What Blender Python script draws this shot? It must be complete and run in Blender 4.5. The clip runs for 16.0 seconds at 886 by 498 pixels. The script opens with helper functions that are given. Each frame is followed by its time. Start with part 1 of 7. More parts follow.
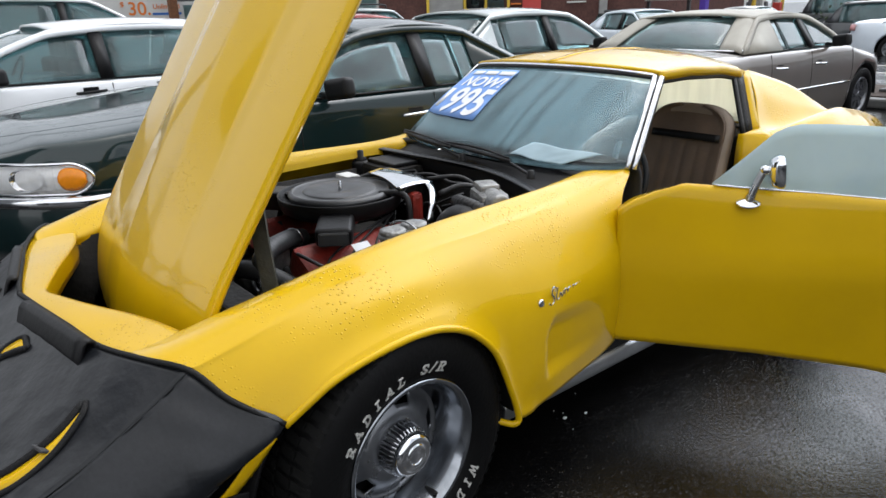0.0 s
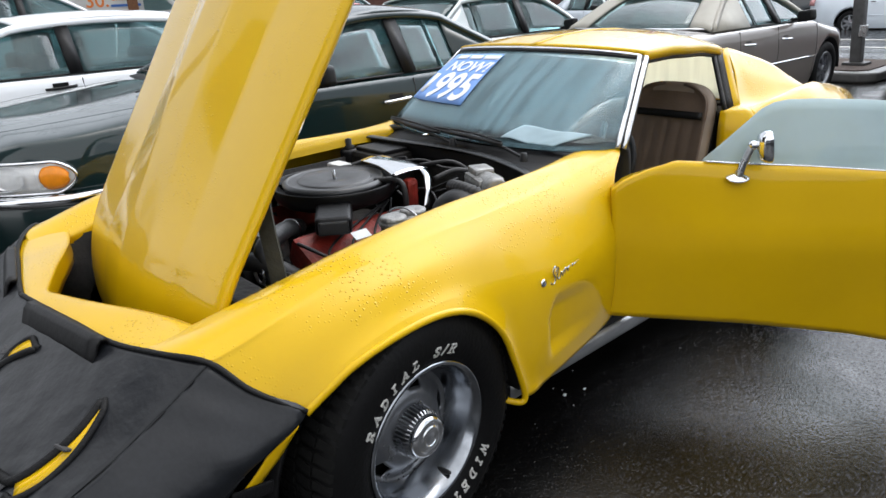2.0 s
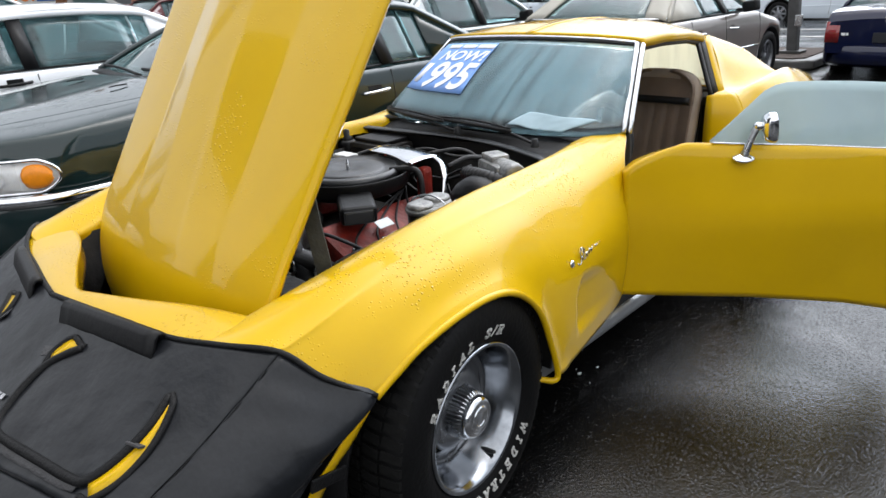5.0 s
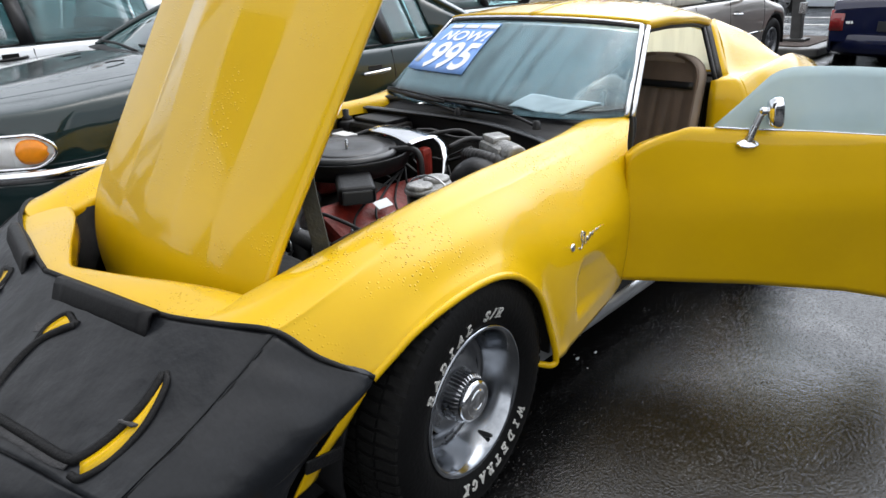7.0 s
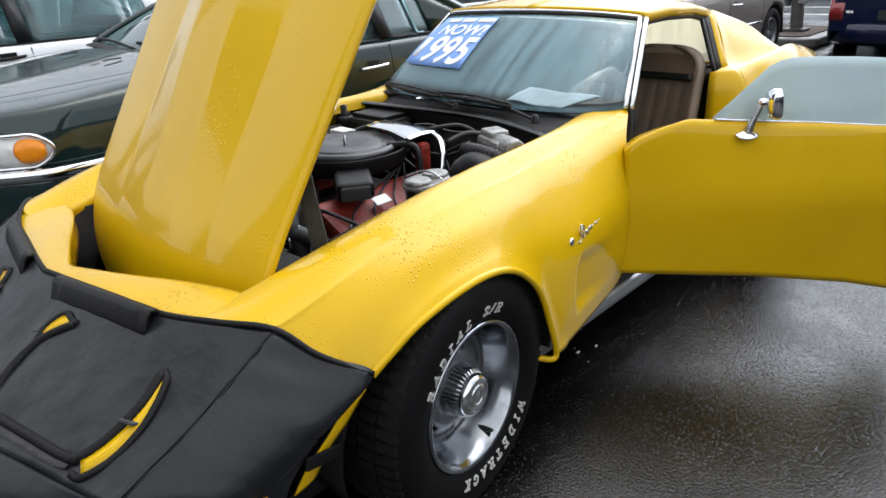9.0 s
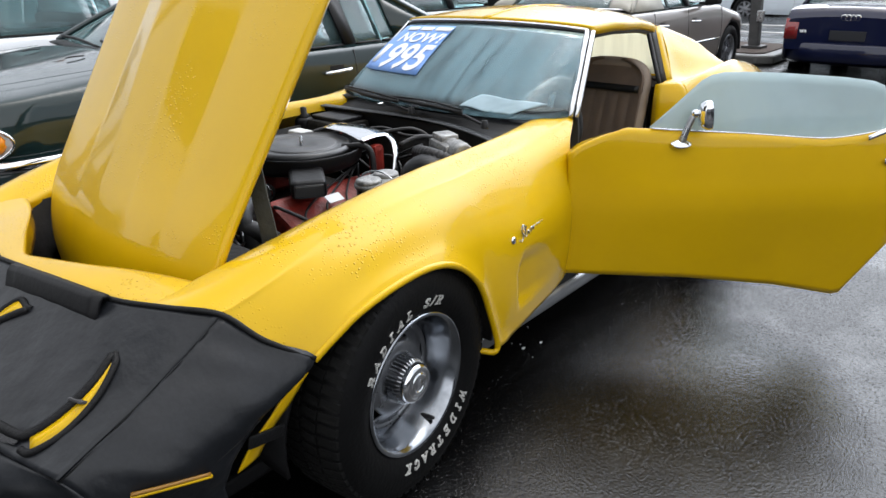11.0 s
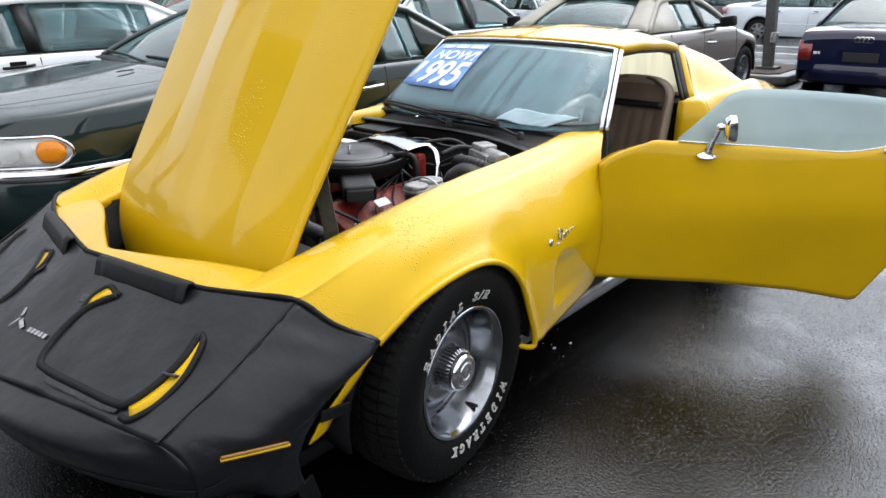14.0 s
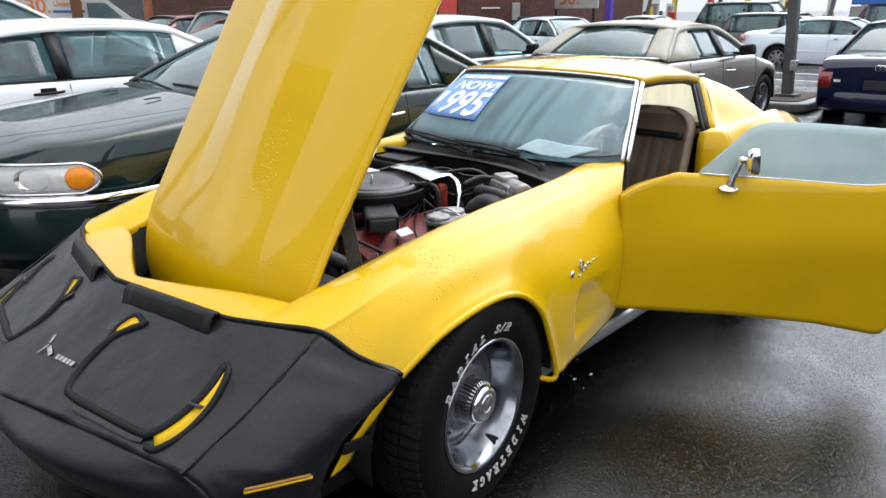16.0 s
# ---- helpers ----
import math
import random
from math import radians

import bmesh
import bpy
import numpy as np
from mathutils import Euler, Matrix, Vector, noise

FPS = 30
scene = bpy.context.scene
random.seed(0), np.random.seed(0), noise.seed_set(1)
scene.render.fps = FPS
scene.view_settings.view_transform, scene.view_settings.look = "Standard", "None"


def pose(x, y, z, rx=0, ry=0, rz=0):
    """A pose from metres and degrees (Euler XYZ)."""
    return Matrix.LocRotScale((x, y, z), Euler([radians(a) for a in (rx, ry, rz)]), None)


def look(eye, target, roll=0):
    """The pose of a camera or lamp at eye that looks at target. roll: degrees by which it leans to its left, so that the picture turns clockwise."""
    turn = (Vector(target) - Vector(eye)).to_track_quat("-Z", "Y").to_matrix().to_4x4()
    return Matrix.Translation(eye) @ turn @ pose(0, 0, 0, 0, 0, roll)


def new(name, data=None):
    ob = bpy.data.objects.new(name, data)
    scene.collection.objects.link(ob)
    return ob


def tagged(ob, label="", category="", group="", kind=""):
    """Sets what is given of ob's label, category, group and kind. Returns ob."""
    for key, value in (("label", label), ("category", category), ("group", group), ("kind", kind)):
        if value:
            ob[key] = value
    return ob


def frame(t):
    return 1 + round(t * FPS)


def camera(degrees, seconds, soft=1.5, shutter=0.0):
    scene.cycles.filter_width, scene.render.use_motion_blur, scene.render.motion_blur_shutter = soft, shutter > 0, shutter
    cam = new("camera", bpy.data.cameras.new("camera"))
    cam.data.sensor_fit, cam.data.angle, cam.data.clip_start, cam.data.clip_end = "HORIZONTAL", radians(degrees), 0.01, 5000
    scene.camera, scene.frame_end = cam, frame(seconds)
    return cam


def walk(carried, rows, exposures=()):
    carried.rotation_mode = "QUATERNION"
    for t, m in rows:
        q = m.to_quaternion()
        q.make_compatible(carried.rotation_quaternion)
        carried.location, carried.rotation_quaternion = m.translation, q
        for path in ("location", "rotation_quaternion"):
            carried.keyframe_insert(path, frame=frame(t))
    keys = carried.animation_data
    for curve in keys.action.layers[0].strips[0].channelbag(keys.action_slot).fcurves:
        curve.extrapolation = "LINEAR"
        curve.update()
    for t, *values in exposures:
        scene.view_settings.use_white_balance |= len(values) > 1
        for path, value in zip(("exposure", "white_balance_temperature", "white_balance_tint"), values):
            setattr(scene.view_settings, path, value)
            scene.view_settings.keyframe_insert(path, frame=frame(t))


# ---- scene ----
cam = camera(65.99, 16.0)
PATH = [
    (0, 2.038, -0.833, 1.384, 50.67, -19.22, 1.47),
    (0.5, 2.033, -0.845, 1.377, 50.63, -21.20, 1.04),
    (1, 2.000, -0.901, 1.390, 48.36, -21.51, 1.77),
    (1.5, 1.985, -0.940, 1.399, 46.46, -21.52, -0.01),
    (2, 1.999, -0.914, 1.391, 47.74, -20.50, 2.73),
    (2.5, 1.925, -1.000, 1.406, 45.51, -19.23, 3.83),
    (3, 1.847, -1.095, 1.404, 42.36, -19.54, 4.38),
    (3.5, 1.844, -1.125, 1.399, 42.14, -19.85, 3.43),
    (4, 1.844, -1.125, 1.395, 42.30, -20.89, 3.52),
    (6.5, 1.826, -1.117, 1.378, 42.74, -21.78, 1.83),
    (7, 1.823, -1.112, 1.373, 42.73, -22.54, 1.99),
    (7.5, 1.830, -1.101, 1.375, 42.90, -22.76, 1.72),
    (8, 1.825, -1.097, 1.374, 42.51, -22.84, 2.38),
    (8.5, 1.817, -1.098, 1.369, 42.69, -22.98, 1.97),
    (9, 1.826, -1.105, 1.374, 42.60, -23.01, 2.59),
    (9.5, 1.843, -1.110, 1.379, 42.92, -23.08, 2.19),
    (10, 1.862, -1.118, 1.380, 42.44, -22.86, 3.33),
    (10.2, 1.878, -1.119, 1.383, 41.34, -22.88, 2.50),
    (12.3, 2.014, -1.266, 1.379, 42.15, -22.13, -0.87),
    (12.5, 1.985, -1.300, 1.371, 42.48, -22.03, -1.01),
    (13, 1.968, -1.339, 1.397, 40.47, -22.03, 0.03),
    (13.5, 1.969, -1.346, 1.386, 41.19, -21.02, 0.27),
    (14, 1.976, -1.335, 1.393, 41.63, -21.02, 0.48),
    (14.5, 1.984, -1.338, 1.413, 42.28, -20.49, -0.25),
    (15, 1.975, -1.356, 1.404, 42.30, -19.43, 0.14),
    (15.5, 1.964, -1.359, 1.400, 42.46, -19.28, 0.60),
    (16, 1.963, -1.349, 1.422, 43.08, -19.10, 0.39),
]
walk(cam, [(t, pose(x, y, z, 90 + pitch, roll, yaw)) for t, x, y, z, yaw, pitch, roll in PATH], exposures=[(0, -.26), (1.5, -.24), (2.3, -.02), (6.5, -.09), (10, -.09), (12.5, -.03), (16, .03)])

# ---------------------------------------------------------------- light
world = bpy.data.worlds.new("overcast_sky")
scene.world = world
world.use_nodes = True
_nt = world.node_tree
_nt.nodes.clear()
_out = _nt.nodes.new("ShaderNodeOutputWorld")
_bg = _nt.nodes.new("ShaderNodeBackground")
_sky = _nt.nodes.new("ShaderNodeTexSky")
_sky.sky_type = 'NISHITA'
_sky.sun_disc = False
_sky.sun_elevation = radians(80)
_sky.sun_rotation = radians(-20)
_sky.air_density, _sky.dust_density, _sky.ozone_density = 1.0, 6.0, 0.6
_hsv = _nt.nodes.new("ShaderNodeHueSaturation")
_hsv.inputs["Saturation"].default_value = 0.34
_mix = _nt.nodes.new("ShaderNodeMix")
_mix.data_type = 'RGBA'
_mix.inputs[0].default_value = 0.55
_mix.inputs[7].default_value = (8.3, 8.9, 9.8, 1)
_nt.links.new(_sky.outputs[0], _hsv.inputs["Color"])
_nt.links.new(_hsv.outputs[0], _mix.inputs[6])
_tc = _nt.nodes.new("ShaderNodeTexCoord")      # overcast dome, thick and dull overhead
_sep = _nt.nodes.new("ShaderNodeSeparateXYZ")
_gr = _nt.nodes.new("ShaderNodeMapRange")
_gr.inputs[1].default_value, _gr.inputs[2].default_value = 0.0, 1.0
_gr.inputs[3].default_value, _gr.inputs[4].default_value = 1.50, 1.06
_mul = _nt.nodes.new("ShaderNodeMix")
_mul.data_type, _mul.blend_type = 'RGBA', 'MULTIPLY'
_mul.inputs[0].default_value = 1.0
_nt.links.new(_tc.outputs["Generated"], _sep.inputs[0])
_nt.links.new(_sep.outputs[2], _gr.inputs[0])
_nt.links.new(_mix.outputs[2], _mul.inputs[6])
GLOW_WAY = Vector((-.06, .77, .63)).normalized()      # bright patch added to the sky ahead, aimed to shine off the wet ground
_dot = _nt.nodes.new("ShaderNodeVectorMath")
_dot.operation = 'DOT_PRODUCT'
_dot.inputs[1].default_value = GLOW_WAY
_nt.links.new(_tc.outputs["Generated"], _dot.inputs[0])
_glow = _nt.nodes.new("ShaderNodeMapRange")
_glow.interpolation_type = 'SMOOTHSTEP'
_glow.inputs[1].default_value, _glow.inputs[2].default_value = 0.74, 1.0
_glow.inputs[3].default_value, _glow.inputs[4].default_value = 0.0, 5.0
_nt.links.new(_dot.outputs["Value"], _glow.inputs[0])
_sum = _nt.nodes.new("ShaderNodeMath")
_nt.links.new(_gr.outputs[0], _sum.inputs[0])
_nt.links.new(_glow.outputs[0], _sum.inputs[1])
_nt.links.new(_sum.outputs[0], _mul.inputs[7])
_nt.links.new(_mul.outputs[2], _bg.inputs[0])
_nt.links.new(_bg.outputs[0], _out.inputs[0])
_bg.inputs[1].default_value = 0.122
_sun = bpy.data.lights.new("sun", 'SUN')
_sun.energy, _sun.angle, _sun.color = 1.9, radians(150), (1.0, 0.98, 0.95)
sun = new("sun", _sun)
sun.matrix_world = look((2.6, -8.0, 4.6), (0, 0, 0))
scene.view_settings.exposure = 0.0


# ---------------------------------------------------------------- materials
def mat(name, col, rough=0.5, metal=0.0, coat=0.0, var=0.12, vscale=6.0, bump=0.0, bscale=60.0, trans=0.0, emit=None, spec=0.5, fine=0.0, fscale=220.0, stretch=None, col2=None, rvar=0.0):
    m = bpy.data.materials.new(name)
    m.use_nodes = True
    nt = m.node_tree
    b = nt.nodes["Principled BSDF"]
    b.inputs["Roughness"].default_value = rough
    b.inputs["Metallic"].default_value = metal
    b.inputs["Coat Weight"].default_value = coat
    b.inputs["Coat Roughness"].default_value = 0.04
    b.inputs["Transmission Weight"].default_value = trans
    b.inputs["Specular IOR Level"].default_value = spec
    tc = nt.nodes.new("ShaderNodeTexCoord")
    mp = nt.nodes.new("ShaderNodeMapping")
    nt.links.new(tc.outputs["Object"], mp.inputs[0])
    if stretch:
        mp.inputs["Scale"].default_value = stretch
    n1 = nt.nodes.new("ShaderNodeTexNoise")
    n1.inputs["Scale"].default_value = vscale
    n1.inputs["Detail"].default_value = 6
    nt.links.new(mp.outputs[0], n1.inputs["Vector"])
    mix = nt.nodes.new("ShaderNodeMix")
    mix.data_type = 'RGBA'
    c2 = col2 if col2 else tuple(c * (1 - var) for c in col)
    mix.inputs[6].default_value = (*col, 1)
    mix.inputs[7].default_value = (*c2, 1)
    ramp = nt.nodes.new("ShaderNodeMapRange")
    ramp.inputs[1].default_value, ramp.inputs[2].default_value = 0.35, 0.65
    nt.links.new(n1.outputs[0], ramp.inputs[0])
    nt.links.new(ramp.outputs[0], mix.inputs[0])
    last = mix.outputs[2]
    if fine:
        n2 = nt.nodes.new("ShaderNodeTexNoise")
        n2.inputs["Scale"].default_value = fscale
        n2.inputs["Detail"].default_value = 3
        nt.links.new(mp.outputs[0], n2.inputs["Vector"])
        hs = nt.nodes.new("ShaderNodeMapRange")
        hs.inputs[1].default_value, hs.inputs[2].default_value = 0.3, 0.7
        hs.inputs[3].default_value, hs.inputs[4].default_value = 1 - fine, 1 + fine
        nt.links.new(n2.outputs[0], hs.inputs[0])
        mul = nt.nodes.new("ShaderNodeMix")
        mul.data_type, mul.blend_type = 'RGBA', 'MULTIPLY'
        mul.inputs[0].default_value = 1.0
        nt.links.new(last, mul.inputs[6])
        nt.links.new(hs.outputs[0], mul.inputs[7])
        last = mul.outputs[2]
    nt.links.new(last, b.inputs["Base Color"])
    if rvar:
        rr = nt.nodes.new("ShaderNodeMapRange")
        rr.inputs[1].default_value, rr.inputs[2].default_value = 0.35, 0.65
        rr.inputs[3].default_value, rr.inputs[4].default_value = max(rough - rvar, 0.02), rough + rvar
        nt.links.new(n1.outputs[0], rr.inputs[0])
        nt.links.new(rr.outputs[0], b.inputs["Roughness"])
    if bump:
        n3 = nt.nodes.new("ShaderNodeTexNoise")
        n3.inputs["Scale"].default_value = bscale
        n3.inputs["Detail"].default_value = 4
        nt.links.new(mp.outputs[0], n3.inputs["Vector"])
        bp = nt.nodes.new("ShaderNodeBump")
        bp.inputs["Strength"].default_value = bump
        bp.inputs["Distance"].default_value = 0.01
        nt.links.new(n3.outputs[0], bp.inputs["Height"])
        nt.links.new(bp.outputs[0], b.inputs["Normal"])
    if emit:
        b.inputs["Emission Color"].default_value = (*emit[0], 1)
        b.inputs["Emission Strength"].default_value = emit[1]
    return m


def paint(name, col, rough=0.32, drops=0.25, dscale=95.0, metal=0.0, var=0.08, ior=1.5):
    """Clear-coated car paint with beads of rain."""
    m = mat(name, col, rough, metal, coat=1.0, var=var, vscale=2.5, spec=0.12)
    nt = m.node_tree
    b = nt.nodes["Principled BSDF"]
    b.inputs["Coat IOR"].default_value = ior
    b.inputs["Coat Roughness"].default_value = 0.055
    tc = nt.nodes.new("ShaderNodeTexCoord")
    vo = nt.nodes.new("ShaderNodeTexVoronoi")
    vo.inputs["Scale"].default_value = dscale
    nt.links.new(tc.outputs["Object"], vo.inputs["Vector"])
    mr = nt.nodes.new("ShaderNodeMapRange")
    mr.interpolation_type = 'SMOOTHSTEP'
    mr.inputs[1].default_value, mr.inputs[2].default_value = 0.0, 0.33
    mr.inputs[3].default_value, mr.inputs[4].default_value = 1.0, 0.0
    nt.links.new(vo.outputs["Distance"], mr.inputs[0])
    pn = nt.nodes.new("ShaderNodeTexNoise")
    pn.inputs["Scale"].default_value = 7.0
    nt.links.new(tc.outputs["Object"], pn.inputs["Vector"])
    pr = nt.nodes.new("ShaderNodeMapRange")
    pr.inputs[1].default_value, pr.inputs[2].default_value = 0.48, 0.62
    nt.links.new(pn.outputs[0], pr.inputs[0])
    geo = nt.nodes.new("ShaderNodeNewGeometry")
    sep = nt.nodes.new("ShaderNodeSeparateXYZ")
    nt.links.new(geo.outputs["Normal"], sep.inputs[0])
    up = nt.nodes.new("ShaderNodeMapRange")
    up.inputs[1].default_value, up.inputs[2].default_value = 0.25, 0.8
    nt.links.new(sep.outputs[2], up.inputs[0])
    m1 = nt.nodes.new("ShaderNodeMath")
    m1.operation = 'MULTIPLY'
    nt.links.new(mr.outputs[0], m1.inputs[0])
    nt.links.new(pr.outputs[0], m1.inputs[1])
    m2 = nt.nodes.new("ShaderNodeMath")
    m2.operation = 'MULTIPLY'
    nt.links.new(m1.outputs[0], m2.inputs[0])
    nt.links.new(up.outputs[0], m2.inputs[1])
    bp = nt.nodes.new("ShaderNodeBump")
    bp.inputs["Strength"].default_value = drops
    bp.inputs["Distance"].default_value = 0.004
    nt.links.new(m2.outputs[0], bp.inputs["Height"])
    nt.links.new(bp.outputs[0], b.inputs["Coat Normal"])
    nt.links.new(bp.outputs[0], b.inputs["Normal"])
    return m


def glass(name, tint=(0.6, 0.66, 0.66), film=0.15, film_col=(0.6, 0.65, 0.66), streak=0.0, gloss=1.0, sc=(30, 30, 1.2), back=0.4, ior=1.6, clear=None):
    """A thin pane: tinted see-through, mirror gloss by Fresnel, and a diffuse film of rain, mist or painted sky sheen.
    """
    m = bpy.data.materials.new(name)
    m.use_nodes = True
    nt = m.node_tree
    nt.nodes.clear()
    out = nt.nodes.new("ShaderNodeOutputMaterial")
    tr = nt.nodes.new("ShaderNodeBsdfTransparent")
    tr.inputs[0].default_value = (*tint, 1)
    gl = nt.nodes.new("ShaderNodeBsdfGlossy")
    gl.inputs["Roughness"].default_value = 0.03
    gl.inputs["Color"].default_value = (gloss, gloss, gloss, 1)
    fr = nt.nodes.new("ShaderNodeFresnel")
    fr.inputs["IOR"].default_value = ior
    mx = nt.nodes.new("ShaderNodeMixShader")
    nt.links.new(fr.outputs[0], mx.inputs[0])
    nt.links.new(tr.outputs[0], mx.inputs[1])
    nt.links.new(gl.outputs[0], mx.inputs[2])
    d0 = nt.nodes.new("ShaderNodeBsdfDiffuse")
    d0.inputs[0].default_value = (*film_col, 1)
    d1 = nt.nodes.new("ShaderNodeBsdfTranslucent")
    d1.inputs[0].default_value = (*film_col, 1)
    df = nt.nodes.new("ShaderNodeMixShader")
    df.inputs[0].default_value = back
    nt.links.new(d0.outputs[0], df.inputs[1])
    nt.links.new(d1.outputs[0], df.inputs[2])
    mf = nt.nodes.new("ShaderNodeMixShader")
    tc = nt.nodes.new("ShaderNodeTexCoord")
    mp = nt.nodes.new("ShaderNodeMapping")
    mp.inputs["Scale"].default_value = sc
    nt.links.new(tc.outputs["Object"], mp.inputs[0])
    nz = nt.nodes.new("ShaderNodeTexNoise")
    nz.inputs["Scale"].default_value = 1.0
    nz.inputs["Detail"].default_value = 4
    nt.links.new(mp.outputs[0], nz.inputs["Vector"])
    mr = nt.nodes.new("ShaderNodeMapRange")
    mr.inputs[1].default_value, mr.inputs[2].default_value = 0.38, 0.62
    mr.inputs[3].default_value, mr.inputs[4].default_value = film - streak, film + streak
    nt.links.new(nz.outputs[0], mr.inputs[0])
    if clear:      # the mist has dried off along the lower edge
        sp = nt.nodes.new("ShaderNodeSeparateXYZ")
        nt.links.new(tc.outputs["Object"], sp.inputs[0])
        wob = nt.nodes.new("ShaderNodeMath")
        wob.operation = 'MULTIPLY_ADD'
        wob.inputs[1].default_value = 0.014
        nt.links.new(nz.outputs[0], wob.inputs[0])
        nt.links.new(sp.outputs[2], wob.inputs[2])
        cl = nt.nodes.new("ShaderNodeMapRange")
        cl.interpolation_type = 'SMOOTHSTEP'
        cl.inputs[1].default_value, cl.inputs[2].default_value = clear
        nt.links.new(wob.outputs[0], cl.inputs[0])
        mm = nt.nodes.new("ShaderNodeMath")
        mm.operation = 'MULTIPLY'
        nt.links.new(mr.outputs[0], mm.inputs[0])
        nt.links.new(cl.outputs[0], mm.inputs[1])
        nt.links.new(mm.outputs[0], mf.inputs[0])
    else:
        nt.links.new(mr.outputs[0], mf.inputs[0])
    nt.links.new(mx.outputs[0], mf.inputs[1])
    nt.links.new(df.outputs[0], mf.inputs[2])
    nt.links.new(mf.outputs[0], out.inputs[0])
    return m


YELLOW = paint("yellow_paint", (0.640, 0.394, 0.001), 0.4, 0.85, ior=1.30)
GREEN = paint("dark_green_paint", (0.006, 0.019, 0.020), 0.3, 0.5, 110)
WHITE = paint("pearl_white_paint", (0.84, 0.86, 0.88), 0.35, 0.2)
TAN = paint("taupe_paint", (0.21, 0.187, 0.17), 0.35, 0.2, metal=0.35)
BLUE = paint("navy_paint", (0.005, 0.008, 0.034), 0.3, 0.2)
SILVER = paint("silver_paint", (0.70, 0.77, 0.84), 0.35, 0.1, metal=0.15)
SILVER2 = paint("silver_grey_paint", (0.42, 0.46, 0.46), 0.35, 0.1, metal=0.2)
GREYP = paint("graphite_paint", (0.06, 0.065, 0.07), 0.35, 0.1)
MAROON = paint("maroon_paint", (0.10, 0.018, 0.018), 0.35, 0.1)
RED = paint("red_paint", (0.33, 0.03, 0.025), 0.35, 0.1)
CREAM = mat("cream_vinyl", (0.36, 0.345, 0.30), 0.6, var=0.1, bump=0.15, bscale=180)
VINYL = mat("black_vinyl", (0.0095, 0.0108, 0.0135), 0.36, var=0.2, vscale=7, spec=0.38, bump=0.45, bscale=13, fine=0.2, fscale=90, rvar=0.03)
GREYTAB = mat("grey_hook_tape", (0.055, 0.055, 0.058), 0.8, var=0.3, vscale=30, bump=0.4, bscale=160)
PIPING = mat("black_piping", (0.004, 0.004, 0.0045), 0.55, spec=0.25, bump=0.3, bscale=150)
RUBBER = mat("black_rubber", (0.016, 0.016, 0.017), 0.55, var=0.3, vscale=9, bump=0.15, bscale=120)
TYRE = mat("tyre_rubber", (0.003, 0.003, 0.0033), 0.6, spec=0.18, var=0.35, vscale=12, bump=0.2, bscale=90, fine=0.2)
TYREDUST = mat("tyre_tread", (0.006, 0.006, 0.0058), 0.85, spec=0.18, var=0.4, vscale=14, bump=0.35, bscale=70)
LETTER = mat("white_letter_rubber", (0.52, 0.515, 0.49), 0.6, var=0.2, vscale=30)
CHROME = mat("chrome", (0.82, 0.83, 0.85), 0.08, 1.0, var=0.1, vscale=20, rvar=0.03)
STEEL = mat("brushed_steel", (0.56, 0.57, 0.59), 0.28, 1.0, var=0.25, vscale=14, fine=0.1, rvar=0.08)
ALU = mat("rally_silver", (0.27, 0.28, 0.30), 0.36, 0.85, var=0.25, vscale=18, rvar=0.1)
ALUP = mat("polished_ring", (0.38, 0.40, 0.43), 0.16, 1.0, var=0.3, vscale=16, rvar=0.06)
TRIM = mat("polished_aluminium", (0.75, 0.76, 0.78), 0.22, 0.9, var=0.15, vscale=12)
SILL = mat("grey_sill_trim", (0.33, 0.34, 0.35), 0.35, 0.6, var=0.25, vscale=8)
BLACK = mat("satin_black", (0.007, 0.007, 0.0078), 0.45, spec=0.28, var=0.3, vscale=10, bump=0.1, bscale=70)
ENGINE = mat("grimy_black", (0.008, 0.0077, 0.0073), 0.6, var=0.5, vscale=13, bump=0.35, bscale=50, col2=(0.022, 0.020, 0.017), spec=0.22)
LIDMAT = mat("air_cleaner_black", (0.055, 0.056, 0.058), 0.4, var=0.3, vscale=9, rvar=0.1, bump=0.05)
ENGRED = mat("engine_red", (0.33, 0.028, 0.016), 0.5, var=0.55, vscale=16, bump=0.3, bscale=60)
CASTING = mat("raw_casting", (0.33, 0.33, 0.32), 0.45, 0.7, var=0.45, vscale=25, bump=0.5, bscale=80)
GREENBAR = mat("dark_olive_metal", (0.035, 0.036, 0.028), 0.6, var=0.5, vscale=20, bump=0.3)
HOSE = mat("worn_grey_hose", (0.030, 0.031, 0.033), 0.5, var=0.35, vscale=16, bump=0.2, bscale=80)
RUST = mat("rusty_metal", (0.20, 0.085, 0.035), 0.8, var=0.5, vscale=22, bump=0.4)
LEATHER = mat("brown_vinyl_seat", (0.125, 0.085, 0.06), 0.5, var=0.25, vscale=9, bump=0.25, bscale=140)
LEATHER2 = mat("taupe_seat_edge", (0.24, 0.19, 0.15), 0.5, var=0.2, vscale=9, bump=0.2, bscale=140)
DASH = mat("dark_dashboard", (0.022, 0.025, 0.030), 0.55, var=0.2, vscale=8, bump=0.2, bscale=160)
CARPET = mat("dark_carpet", (0.03, 0.024, 0.02), 0.9, bump=0.4, bscale=200)
PAPER = mat("white_paper", (0.80, 0.82, 0.84), 0.7, var=0.06, vscale=10)
# white paper: the windshield's teal tint and haze are put into its colour
DASHPAPER = mat("glass_tinted_paper", (0.36, 0.49, 0.55), 0.6, var=0.12, vscale=14)
# lightened blue: the pane's haze over the sheet is painted into it
STICKER = mat("hazed_blue_sticker", (0.19, 0.37, 0.80), 0.5, var=0.1, vscale=10)
WHITEINK = mat("white_ink", (0.85, 0.87, 0.88), 0.5, var=0.05)
